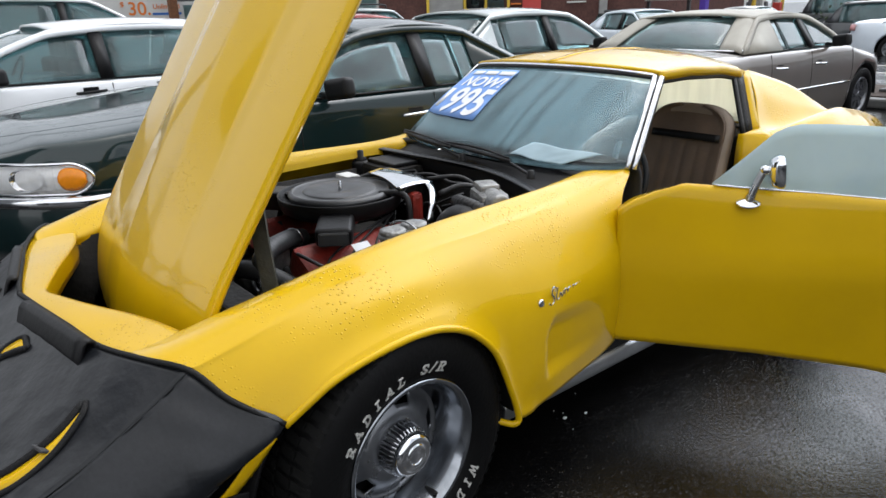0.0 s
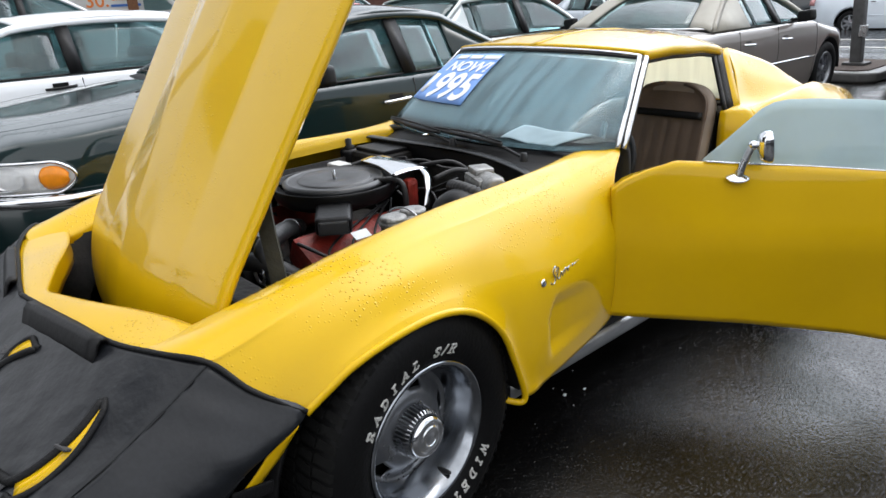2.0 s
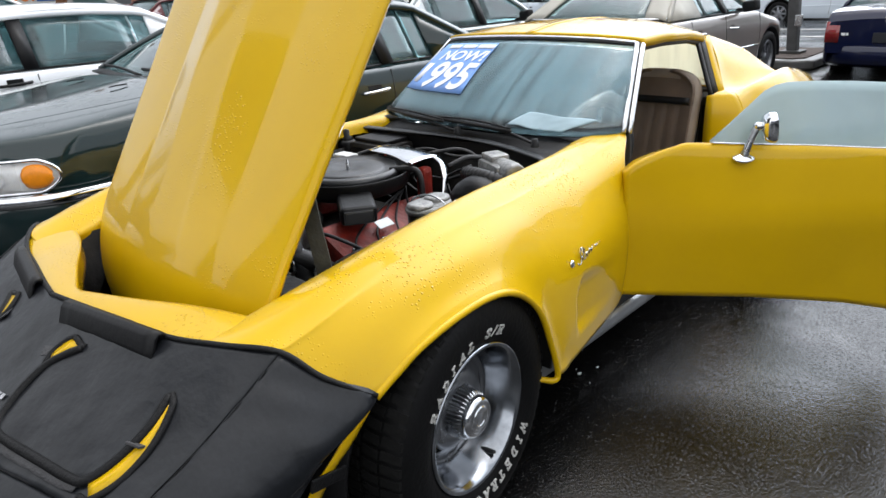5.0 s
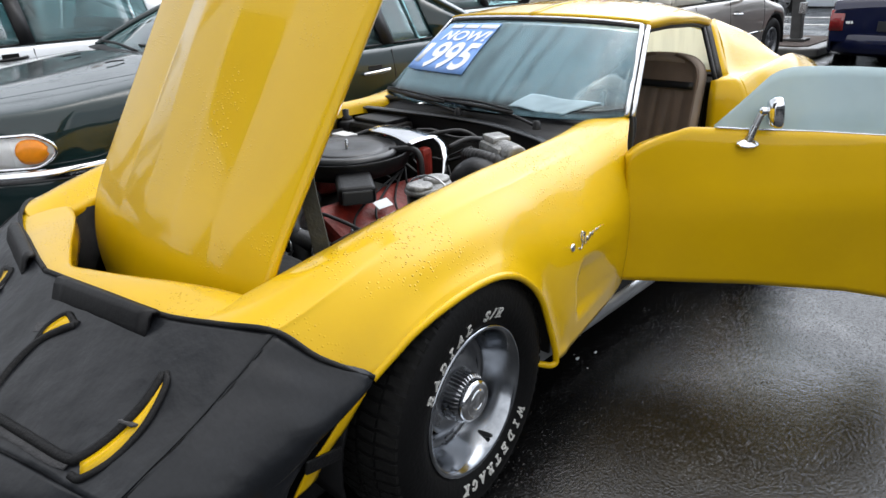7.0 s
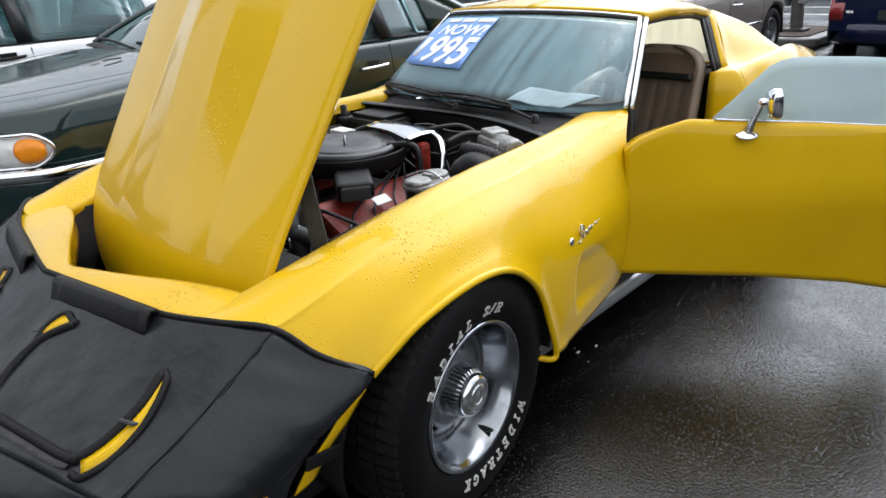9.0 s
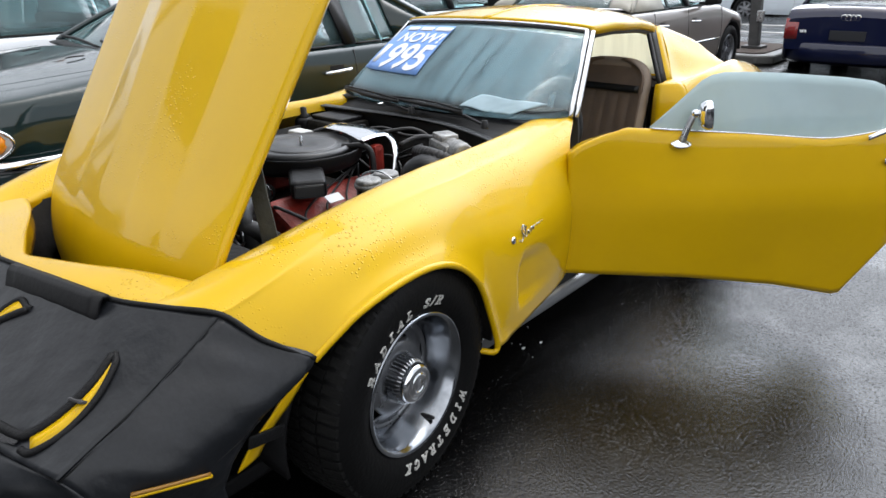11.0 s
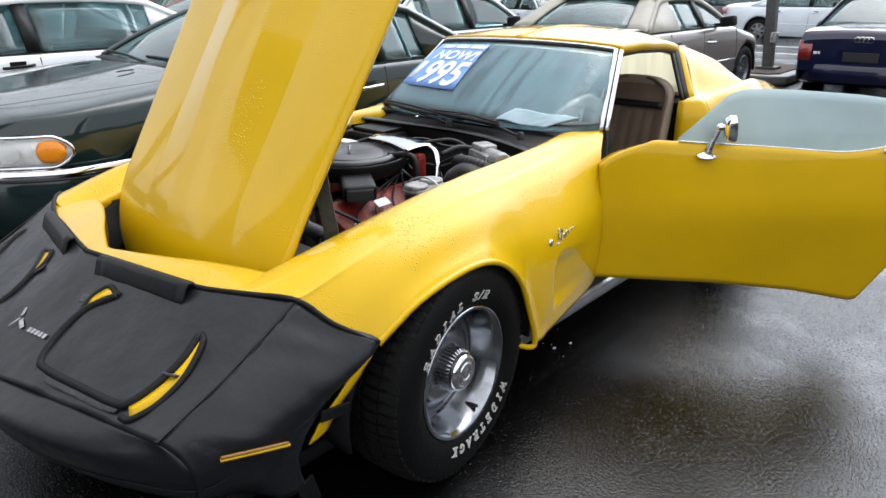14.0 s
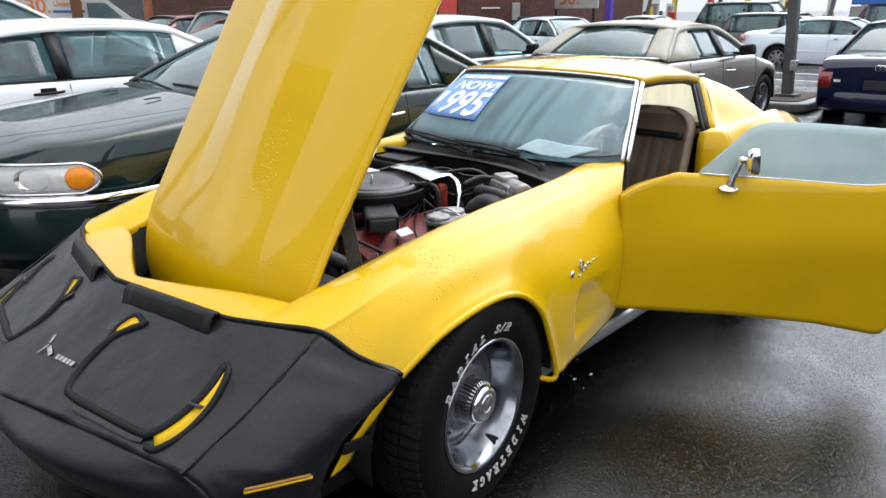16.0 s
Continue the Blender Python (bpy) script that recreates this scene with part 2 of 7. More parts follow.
MARKER = mat("dim_amber_marker", (0.26, 0.12, 0.008), 0.35, coat=0.1, var=0.2, vscale=60)
AMBER = mat("amber_lens", (1.0, 0.32, 0.010), 0.3, coat=0.2, var=0.1, vscale=40, bump=0.1, bscale=160)
REDLENS = mat("red_lens", (0.24, 0.018, 0.02), 0.15, coat=0.8, var=0.2, vscale=30)
PINKLENS = mat("pale_red_lens", (0.62, 0.30, 0.30), 0.15, coat=0.8, var=0.2, vscale=30)
LAMPBACK = mat("lamp_reflector", (0.90, 0.91, 0.92), 0.30, 0.10, var=0.12, vscale=30, bump=0.5, bscale=26)
# white film painted into the lens to brighten the lamp
LENS = glass("headlamp_lens", (0.99, 0.99, 0.99), 0.08, (0.92, 0.92, 0.90), ior=1.06)
# film_col also paints in pale teal sky reflection, besides the mist on the panes
GLASS = glass("dark_car_glass", (0.52, 0.66, 0.67), 0.10, (0.38, 0.54, 0.56), 0.07, sc=(5, 5, 8))
WSGLASS = glass("wet_windshield", (0.86, 0.93, 0.94), 0.20, (0.40, 0.60, 0.68), 0.085, sc=(34, 2.0, 3.4), gloss=0.75, clear=(0.876, 0.914), ior=1.5)
DOORGLASS = glass("wet_door_glass", (0.55, 0.63, 0.63), 0.60, (0.64, 0.76, 0.79), 0.05, sc=(3, 3, 3))
FOGGED = glass("fogged_rear_glass", (0.9, 0.9, 0.84), 0.72, (0.92, 0.91, 0.78), 0.04, back=0.8)
BRICK = mat("dark_red_brick_wall", (0.105, 0.045, 0.036), 0.85, var=0.25, vscale=3, fine=0.25, fscale=14, bump=0.3, bscale=12)
BRICK2 = mat("orange_brick_wall", (0.46, 0.17, 0.10), 0.85, var=0.2, vscale=2, fine=0.2, fscale=14, bump=0.3, bscale=12)
LOTWALL = mat("weathered_block_wall", (0.10, 0.105, 0.11), 0.85, var=0.3, vscale=0.6, fine=0.15, fscale=8, bump=0.3, bscale=6)
KERB = mat("wet_kerb_stone", (0.13, 0.13, 0.125), 0.5, var=0.35, vscale=4, fine=0.15, bump=0.3, bscale=40)
CONCRETE = mat("grey_concrete", (0.33, 0.33, 0.32), 0.8, var=0.25, vscale=3, fine=0.12, bump=0.3, bscale=40)
OFFWHITE = mat("off_white_wall", (0.62, 0.62, 0.60), 0.7, var=0.12, vscale=1.5)
POLE = mat("weathered_grey_pole", (0.085, 0.085, 0.085), 0.6, 0.3, var=0.35, vscale=8, bump=0.2)
MULCH = mat("brown_mulch", (0.07, 0.05, 0.04), 0.95, var=0.4, vscale=18, bump=0.8, bscale=30)
LINE = mat("worn_white_line", (0.62, 0.62, 0.60), 0.6, var=0.35, vscale=9, fine=0.2)
SIGNORANGE = mat("orange_sign_ink", (0.75, 0.20, 0.03), 0.5)
SIGNBLUE = mat("blue_sign", (0.02, 0.12, 0.42), 0.4)
YELLOWSIGN = mat("yellow_sign", (0.75, 0.52, 0.05), 0.5)
REDSIGN = mat("red_sign", (0.55, 0.06, 0.05), 0.5)
PURPLE = mat("purple_pole", (0.10, 0.05, 0.40), 0.4)
LEAF = mat("evergreen_leaf", (0.035, 0.055, 0.022), 0.7, var=0.4, vscale=8)
EMBLEM = mat("worn_white_print", (0.40, 0.41, 0.43), 0.6, var=0.4, vscale=90)
PLATE = mat("dark_plate", (0.02, 0.022, 0.028), 0.4)


def asphalt():
    m = mat("wet_asphalt", (0.0035, 0.0035, 0.0036), 0.6, var=0.45, vscale=1.3, fine=0.5, fscale=160, spec=0.0)
    nt = m.node_tree
    b = nt.nodes["Principled BSDF"]
    b.inputs["Coat Weight"].default_value = 1.0
    b.inputs["Coat IOR"].default_value = 1.54
    tc = nt.nodes.new("ShaderNodeTexCoord")
    big = nt.nodes.new("ShaderNodeTexNoise")
    big.inputs["Scale"].default_value = 0.9
    big.inputs["Detail"].default_value = 7
    big.inputs["Roughness"].default_value = 0.62
    nt.links.new(tc.outputs["Object"], big.inputs["Vector"])
    rr = nt.nodes.new("ShaderNodeMapRange")
    rr.inputs[1].default_value, rr.inputs[2].default_value = 0.40, 0.62
    rr.inputs[3].default_value, rr.inputs[4].default_value = 0.04, 0.10
    nt.links.new(big.outputs[0], rr.inputs[0])
    nt.links.new(rr.outputs[0], b.inputs["Coat Roughness"])
    pud = nt.nodes.new("ShaderNodeTexNoise")            # film of water, thick in some places and thin in others
    pud.inputs["Scale"].default_value = 1.7
    pud.inputs["Detail"].default_value = 6
    nt.links.new(tc.outputs["Object"], pud.inputs["Vector"])
    cw = nt.nodes.new("ShaderNodeMapRange")
    cw.inputs[1].default_value, cw.inputs[2].default_value = 0.42, 0.58
    cw.inputs[3].default_value, cw.inputs[4].default_value = 0.7, 1.0
    nt.links.new(pud.outputs[0], cw.inputs[0])
    vo = nt.nodes.new("ShaderNodeTexVoronoi")          # stones: a few stand proud and glint
    vo.inputs["Scale"].default_value = 150
    nt.links.new(tc.outputs["Object"], vo.inputs["Vector"])
    col = nt.nodes.new("ShaderNodeSeparateColor")
    nt.links.new(vo.outputs["Color"], col.inputs[0])
    pick = nt.nodes.new("ShaderNodeMapRange")
    pick.inputs[1].default_value, pick.inputs[2].default_value = 0.62, 1.0
    nt.links.new(col.outputs[0], pick.inputs[0])
    dome = nt.nodes.new("ShaderNodeMapRange")
    dome.interpolation_type = 'SMOOTHSTEP'
    dome.inputs[1].default_value, dome.inputs[2].default_value = 0.0, 0.60
    dome.inputs[3].default_value, dome.inputs[4].default_value = 1.0, 0.0
    nt.links.new(vo.outputs["Distance"], dome.inputs[0])
    st_ = nt.nodes.new("ShaderNodeMath")
    st_.operation = 'MULTIPLY'
    nt.links.new(pick.outputs[0], st_.inputs[0])
    nt.links.new(dome.outputs[0], st_.inputs[1])
    dry = nt.nodes.new("ShaderNodeMapRange")
    dry.inputs[1].default_value, dry.inputs[2].default_value = 0.45, 0.95
    nt.links.new(col.outputs[1], dry.inputs[0])
    dd_ = nt.nodes.new("ShaderNodeMath")
    dd_.operation = 'MULTIPLY'
    nt.links.new(dry.outputs[0], dd_.inputs[0])
    nt.links.new(dome.outputs[0], dd_.inputs[1])
    cm = nt.nodes.new("ShaderNodeMix")
    cm.data_type = 'RGBA'
    cm.inputs[7].default_value = (0.009, 0.009, 0.009, 1)
    nt.links.new(dd_.outputs[0], cm.inputs[0])
    nt.links.new(b.inputs["Base Color"].links[0].from_socket, cm.inputs[6])
    nt.links.new(cm.outputs[2], b.inputs["Base Color"])
    n = nt.nodes.new("ShaderNodeTexNoise")
    n.inputs["Scale"].default_value = 100
    n.inputs["Detail"].default_value = 5
    n.inputs["Roughness"].default_value = 0.62
    nt.links.new(tc.outputs["Object"], n.inputs["Vector"])
    pore = nt.nodes.new("ShaderNodeMapRange")           # open pores between the stones hold no film
    pore.inputs[1].default_value, pore.inputs[2].default_value = 0.34, 0.47
    pore.inputs[3].default_value, pore.inputs[4].default_value = 0.40, 1.0
    nt.links.new(n.outputs[0], pore.inputs[0])
    wet = nt.nodes.new("ShaderNodeMath")
    wet.operation = 'MULTIPLY'
    nt.links.new(cw.outputs[0], wet.inputs[0])
    nt.links.new(pore.outputs[0], wet.inputs[1])
    nt.links.new(wet.outputs[0], b.inputs["Coat Weight"])
    add = nt.nodes.new("ShaderNodeMath")
    add.operation = 'MULTIPLY_ADD'
    add.inputs[1].default_value = 0.75
    nt.links.new(st_.outputs[0], add.inputs[0])
    half = nt.nodes.new("ShaderNodeMath")
    half.operation = 'MULTIPLY'
    half.inputs[1].default_value = 0.9
    nt.links.new(n.outputs[0], half.inputs[0])
    nt.links.new(half.outputs[0], add.inputs[2])
    bp = nt.nodes.new("ShaderNodeBump")
    bp.inputs["Strength"].default_value = 0.52
    bp.inputs["Distance"].default_value = 0.004
    nt.links.new(add.outputs[0], bp.inputs["Height"])
    nt.links.new(bp.outputs[0], b.inputs["Normal"])
    nt.links.new(bp.outputs[0], b.inputs["Coat Normal"])
    return m


ASPHALT = asphalt()


# ---------------------------------------------------------------- mesh helpers
def mk(name, V, F, material, parent=None, label="", smooth=True, solid=0.0, bevel=0.0, off=-1.0):
    me = bpy.data.meshes.new(name)
    me.from_pydata([tuple(map(float, v)) for v in V], [], [tuple(map(int, f)) for f in F])
    me.materials.append(material)
    if smooth:
        me.polygons.foreach_set("use_smooth", [True] * len(me.polygons))
    ob = new(name, me)
    if parent is not None:
        ob.parent = parent
    if label:
        ob["label"] = label
    if solid:
        md = ob.modifiers.new("thickness", 'SOLIDIFY')
        md.thickness, md.offset = solid, off
    if bevel:
        md = ob.modifiers.new("edge", 'BEVEL')
        md.width, md.segments, md.limit_method = bevel, 2, 'ANGLE'
    return ob


def part(name, bm, material, parent, label="", smooth=False):
    me = bpy.data.meshes.new(name)
    bm.normal_update()
    bm.to_mesh(me)
    bm.free()
    me.materials.append(material)
    if smooth:
        me.polygons.foreach_set("use_smooth", [True] * len(me.polygons))
    ob = new(name, me)
    if parent is not None:
        ob.parent = parent
    if label:
        ob["label"] = label
    return ob


def root(name, label, category, group="", m=None, kind=""):
    ob = new(name)
    ob.empty_display_size = 0.1
    if m is not None:
        ob.matrix_basis = m
    return tagged(ob, label, category, group, kind)


def crv(P, k):
    """Catmull-Rom: k points for each span along the first axis."""
    P = np.asarray(P, float)
    if k <= 1:
        return P
    E = np.concatenate([2 * P[:1] - P[1:2], P, 2 * P[-1:] - P[-2:-1]])
    out = []
    for i in range(1, len(E) - 2):
        a, b, c, d = E[i - 1], E[i], E[i + 1], E[i + 2]
        for j in range(k):
            t = j / k
            out.append(0.5 * (2 * b + (c - a) * t + (2 * a - 5 * b + 4 * c - d) * t * t + (3 * b - a - 3 * c + d) * t ** 3))
    out.append(P[-1])
    return np.array(out)


def dense(P, ku, kv):
    P = crv(P, ku)
    return np.swapaxes(crv(np.swapaxes(P, 0, 1), kv), 0, 1)


def gridf(m, n, wrap_u=False, wrap_v=False, base=0):
    F = []
    for i in range(m if wrap_u else m - 1):
        for j in range(n if wrap_v else n - 1):
            F.append((base + i * n + j, base + i * n + (j + 1) % n, base + ((i + 1) % m) * n + (j + 1) % n, base + ((i + 1) % m) * n + j))
    return F


def sheet(name, P, material, parent=None, label="", solid=0.0, flip=False, off=-1.0, smooth=True):
    P = np.asarray(P, float)
    m, n = P.shape[:2]
    F = gridf(m, n)
    if flip:
        F = [f[::-1] for f in F]
    return mk(name, P.reshape(-1, 3), F, material, parent, label, smooth, solid, 0.0, off)


def tube_vf(pts, r, n=8, cap=True):
    pts = np.asarray(pts, float)
    R = np.full(len(pts), r) if np.isscalar(r) else np.asarray(r, float)
    V, ref = [], np.array([0.0, 0.0, 1.0])
    T = np.gradient(pts, axis=0)
    side = None
    for p, t, rr in zip(pts, T, R):
        t = t / (np.linalg.norm(t) + 1e-12)
        if side is None:
            side = np.cross(t, ref)
            if np.linalg.norm(side) < 0.1:
                side = np.cross(t, [1.0, 0, 0])
        side = side - t * (side @ t)
        side /= np.linalg.norm(side) + 1e-12
        up = np.cross(side, t)
        for k in range(n):
            a = 2 * math.pi * k / n
            V.append(p + rr * (math.cos(a) * side + math.sin(a) * up))
    F = gridf(len(pts), n, False, True)
    if cap:
        F += [tuple(range(n))[::-1], tuple((len(pts) - 1) * n + k for k in range(n))]
    return V, F


def tube(name, pts, r, material, parent=None, label="", k=6, n=8):
    V, F = tube_vf(crv(pts, k), r if np.isscalar(r) else crv(np.asarray(r, float)[:, None], k)[:, 0], n)
    return mk(name, V, F, material, parent, label)


def lathe_vf(prof, n=32, axis='z'):
    """prof: (radius, height) pairs."""
    V = []
    for r, h in prof:
        for k in range(n):
            a = 2 * math.pi * k / n
            c, s = r * math.cos(a), r * math.sin(a)
            V.append({'z': (c, s, h), 'x': (h, c, s), 'y': (s, h, c)}[axis])
    return V, gridf(len(prof), n, False, True)


def lathe(name, prof, material, parent=None, label="", n=32, axis='z', m=None, closed=False):
    V, F = lathe_vf(prof, n, axis)
    if closed:
        F += [tuple(range(n)), tuple((len(prof) - 1) * n + k for k in range(n))]
    ob = mk(name, V, F, material, parent, label)
    if m is not None:
        ob.matrix_basis = m
    return ob


def box_bm(sx, sy, sz, bev=0.01, at=(0, 0, 0), seg=2):
    bm = bmesh.new()
    bmesh.ops.create_cube(bm, size=1.0)
    for v in bm.verts:
        v.co = Vector((v.co.x * sx, v.co.y * sy, v.co.z * sz))
    if bev:
        bmesh.ops.bevel(bm, geom=bm.edges[:], offset=bev, segments=seg, affect='EDGES', profile=0.6)
    bmesh.ops.translate(bm, verts=bm.verts, vec=at)
    return bm


def box(name, size, at, material, parent=None, label="", bev=0.01, m=None):
    ob = part(name, box_bm(*size, bev), material, parent, label)
    ob.matrix_basis = pose(*at) @ m if m is not None else pose(*at)
    return ob


def prism(name, outline, thick, material, parent=None, label="", m=None, bevel=0.0):
    """A flat outline in the xy plane, thick along z."""
    n = len(outline)
    V = [(x, y, 0) for x, y in outline] + [(x, y, thick) for x, y in outline]
    F = [tuple(range(n))[::-1], tuple(range(n, 2 * n))] + [(i, (i + 1) % n, n + (i + 1) % n, n + i) for i in range(n)]
    ob = mk(name, V, F, material, parent, label, False, 0, bevel)
    if m is not None:
        ob.matrix_basis = m
    return ob


def words(name, text, size, material, parent=None, depth=0.002, m=None, shear=0.0, label="", spacing=1.0, bold=0.0):
    cu = bpy.data.curves.new(name, 'FONT')
    cu.body, cu.size, cu.extrude, cu.shear, cu.align_x, cu.space_character, cu.offset = text, size, depth, shear, 'CENTER', spacing, bold
    tmp = bpy.data.objects.new(name, cu)
    scene.collection.objects.link(tmp)
    me = bpy.data.meshes.new_from_object(tmp.evaluated_get(bpy.context.evaluated_depsgraph_get()))
    bpy.data.objects.remove(tmp)
    bpy.data.curves.remove(cu)
    me.name = name
    me.materials.clear()
    me.materials.append(material)
    ob = new(name, me)
    ob.parent = parent
    if m is not None:
        ob.matrix_basis = m
    if label:
        ob["label"] = label
    return ob


def mirror_x(P):
    P = np.array(P, float)
    P[..., 0] *= -1
    return P

# ---------------------------------------------------------------- ground
def ground():
    n = 40
    xs = np.concatenate([[-900, -300, -100, -50], np.linspace(-30, 20, n), [50, 100, 300, 900]])
    ys = np.concatenate([[-900, -300, -100, -50], np.linspace(-20, 45, n), [80, 150, 400, 1200]])
    P = np.array([[(x, y, 0.0) for x in xs] for y in ys])
    ob = sheet("ground", P, ASPHALT, flip=True)
    ob.matrix_basis = Matrix.Identity(4)
    return tagged(ob, "wet dark asphalt of a parking lot", "ground", kind="structure")


ground()

# ---------------------------------------------------------------- yellow sports car (nose towards -y, its left side towards +x)
car = root("sports_car", "yellow seventies sports coupe with hood raised and driver door open", "car")

FENDER = [  # y, then (x, z): inner edge, crest, shoulder, upper side, side, lower edge
    (-.50, (.50, .690), (.62, .700), (.715, .675), (.80, .615), (.843, .540), (.815, .440)),
    (-.42, (.505, .693), (.625, .715), (.725, .690), (.80, .640), (.845, .570), (.828, .480)),
    (-.32, (.515, .705), (.63, .740), (.73, .715), (.80, .665), (.84, .610), (.857, .562)),
    (-.20, (.525, .728), (.632, .774), (.735, .750), (.80, .705), (.845, .662), (.869, .632)),
    (-.10, (.535, .750), (.635, .798), (.735, .775), (.80, .735), (.845, .690), (.872, .656)),
    (.02, (.54, .765), (.635, .816), (.73, .793), (.795, .755), (.84, .705), (.872, .666)),
    (.12, (.545, .773), (.632, .824), (.725, .800), (.79, .760), (.835, .705), (.868, .650)),
    (.21, (.548, .780), (.627, .830), (.715, .803), (.78, .755), (.828, .680), (.862, .603)),
    (.29, (.55, .784), (.62, .833), (.705, .803), (.768, .750), (.82, .655), (.858, .520)),
    (.345, (.55, .787), (.615, .834), (.70, .800), (.76, .745), (.817, .640), (.855, .400)),
    (.385, (.55, .789), (.612, .834), (.695, .800), (.755, .740), (.817, .625), (.853, .285)),
    (.45, (.55, .790), (.606, .834), (.685, .800), (.745, .735), (.815, .600), (.842, .262)),
    (.60, (.54, .795), (.588, .833), (.665, .800), (.73, .730), (.806, .595), (.814, .268)),
    (.80, (.52, .803), (.565, .833), (.645, .800), (.715, .730), (.788, .590), (.781, .276)),
    (.90, (.505, .810), (.55, .836), (.635, .812), (.71, .745), (.777, .590), (.763, .284)),
]


def fender_grid():
    rows = [[(.492, -.530, .668), (.50, -.526, .679), (.605, -.517, .694), (.700, -.466, .692), (.722, -.446, .678), (.785, -.400, .624), (.832, -.345, .578), (.848, -.318, .558)],
            [(.498, -.43, .664), (.503, -.43, .680), (.622, -.43, .712), (.706, -.405, .703), (.730, -.395, .688), (.79, -.360, .637), (.838, -.315, .590), (.853, -.292, .576)]]
    rows.append([(.503, -.34, .63), (.515, -.34, .704), (.629, -.34, .737), (.715, -.335, .727), (.737, -.325, .712), (.797, -.300, .665), (.842, -.268, .622), (.861, -.255, .601)])
    for y, *s in FENDER[3:]:
        a, b = s[1], s[2]
        k = max(min(1.0, (.35 - y) / .5), min(.9, (y - .35) / .4), 0.0)     # the facet's edge is crisp in front, fades and comes back at the rear
        e0 = (b[0] - .022 * k - .01, b[1] + .008 * k + .003)
        e1 = (b[0] + .010 * k + .006, b[1] - .006 * k - .006)
        up = .012 * min(max(y / .3, 0), 1)
        rows.append([(s[0][0] - .004, y, s[0][1] - .022), (s[0][0] + up, y, s[0][1] + up), (a[0], y, a[1]), (e0[0], y, e0[1]), (e1[0], y, e1[1])] + [(x, y, z) for x, z in s[3:]])
    rows.append([(.47, 1.0, .74), (.485, 1.0, .815), (.535, 1.06, .845), (.600, 1.135, .844), (.630, 1.148, .838), (.705, 1.01, .775), (.76, .958, .60), (.745, .965, .287)])
    for r in rows:                                            # one more line between side and lower edge
        a, b = np.array(r[-2]), np.array(r[-1])
        r.insert(-1, tuple(.5 * (a + b) + np.array((.03 * np.linalg.norm(a - b), 0, 0))))
    P = dense(np.array(rows), 14, 14)
    k = np.exp(-.5 * (np.arange(-24, 25) / 9.0) ** 2)
    k /= k.sum()
    E = np.concatenate([2 * P[:1] - P[24:0:-1], P, 2 * P[-1:] - P[-2:-26:-1]])
    S = np.array([[np.convolve(E[:, j, c], k, 'valid') for c in range(3)] for j in range(P.shape[1])]).transpose(2, 0, 1)
    wj = np.interp(np.linspace(0, 1, P.shape[1]), [0, .70, .86, 1], [1, 1, 0, 0])[None, :, None]
    P = P + (S - P) * wj
    arch = crv(np.array([(r[-1][1], r[-1][2]) for r in rows[:12]]), 10)
    for i in range(P.shape[0]):
        for j in range(P.shape[1]):
            x, y, z = P[i, j]
            if x > .60 and z < .80:                           # hollow above the rolled flare of the arch
                d = math.sqrt(((arch - np.array([y, z])) ** 2).sum(1).min())
                P[i, j, 0] -= .006 * (1 - math.exp(-(d / .028) ** 2)) * math.exp(-(d / .08) ** 2) * min(max((.80 - z) / .10, 0), 1) * min(max((x - .60) / .12, 0), 1)
            if x > .7 and .48 < y < .90 and .28 < z < .60:   # side vent behind the wheel: deep in front, running out to the rear
                lo, hi = .334 + .03 * (y - .53), .535 - .05 * (y - .56)
                fy = .526 + .04 * max(z - .47, 0) / .06
                a = min(max((y - fy) / .008, 0), 1) * max(0, 1 - (y - .53) / .31)
                b = min(max((z - lo) / .040, 0), 1) * min(max((hi - z) / .045, 0), 1)
                P[i, j, 0] -= .020 * a * b
    return P


_fg = fender_grid()
_arch = [(.848, -.318, .558), (.853, -.292, .576), (.861, -.255, .601)] + [(s[-1][0], y, s[-1][1]) for y, *s in FENDER[3:11]]
for sgn in (1, -1):
    P = _fg if sgn > 0 else mirror_x(_fg)
    fen = sheet("front_fender", P, YELLOW, car, "glossy yellow fibreglass fender beaded with rain", 0.006, flip=sgn < 0)
    lip = [(sgn * (x - .004), y, z) for x, y, z in _arch] + [(sgn * .845, .375, .258), (sgn * .82, .35, .262), (sgn * .78, .31, .275)]
    tube("arch_lip", lip, .010, YELLOW, fen)
    # wheel house
    a = np.linspace(-.15, math.pi + .1, 26)
    W = np.array([[(sgn * x, -.41 * math.cos(t), .31 + .37 * math.sin(t)) for x in (.50, .812)] for t in a])
    sheet("wheel_house", W, BLACK, car, "black inner wheel house", 0.01)
    W2 = np.array([[(sgn * .50, -.41 * k * math.cos(t), .31 + .37 * k * math.sin(t)) for k in (.05, 1)] for t in a])
    sheet("wheel_house_back", W2, BLACK, car)

# inner engine bay
box("underbody", (1.36, 3.9, .05), (0, 1.25, .205), BLACK, car, "dark underside of the car", .01)
for sgn in (1, -1):
    sheet("inner_fender", [[(sgn * .50, y, .68 + (.06 if y > 0 else 0)), (sgn * .50, y, .25)] for y in np.linspace(-.55, 1.0, 12)], ENGINE, car, solid=.01)
sheet("firewall", [[(x, .93, .79), (x, .95, .55), (x, .95, .22)] for x in np.linspace(-.66, .66, 14)], ENGINE, car, "grimy black firewall", .01)
box("radiator_support", (.92, .05, .36), (0, -.28, .42), ENGINE, car, "black radiator support", .01)
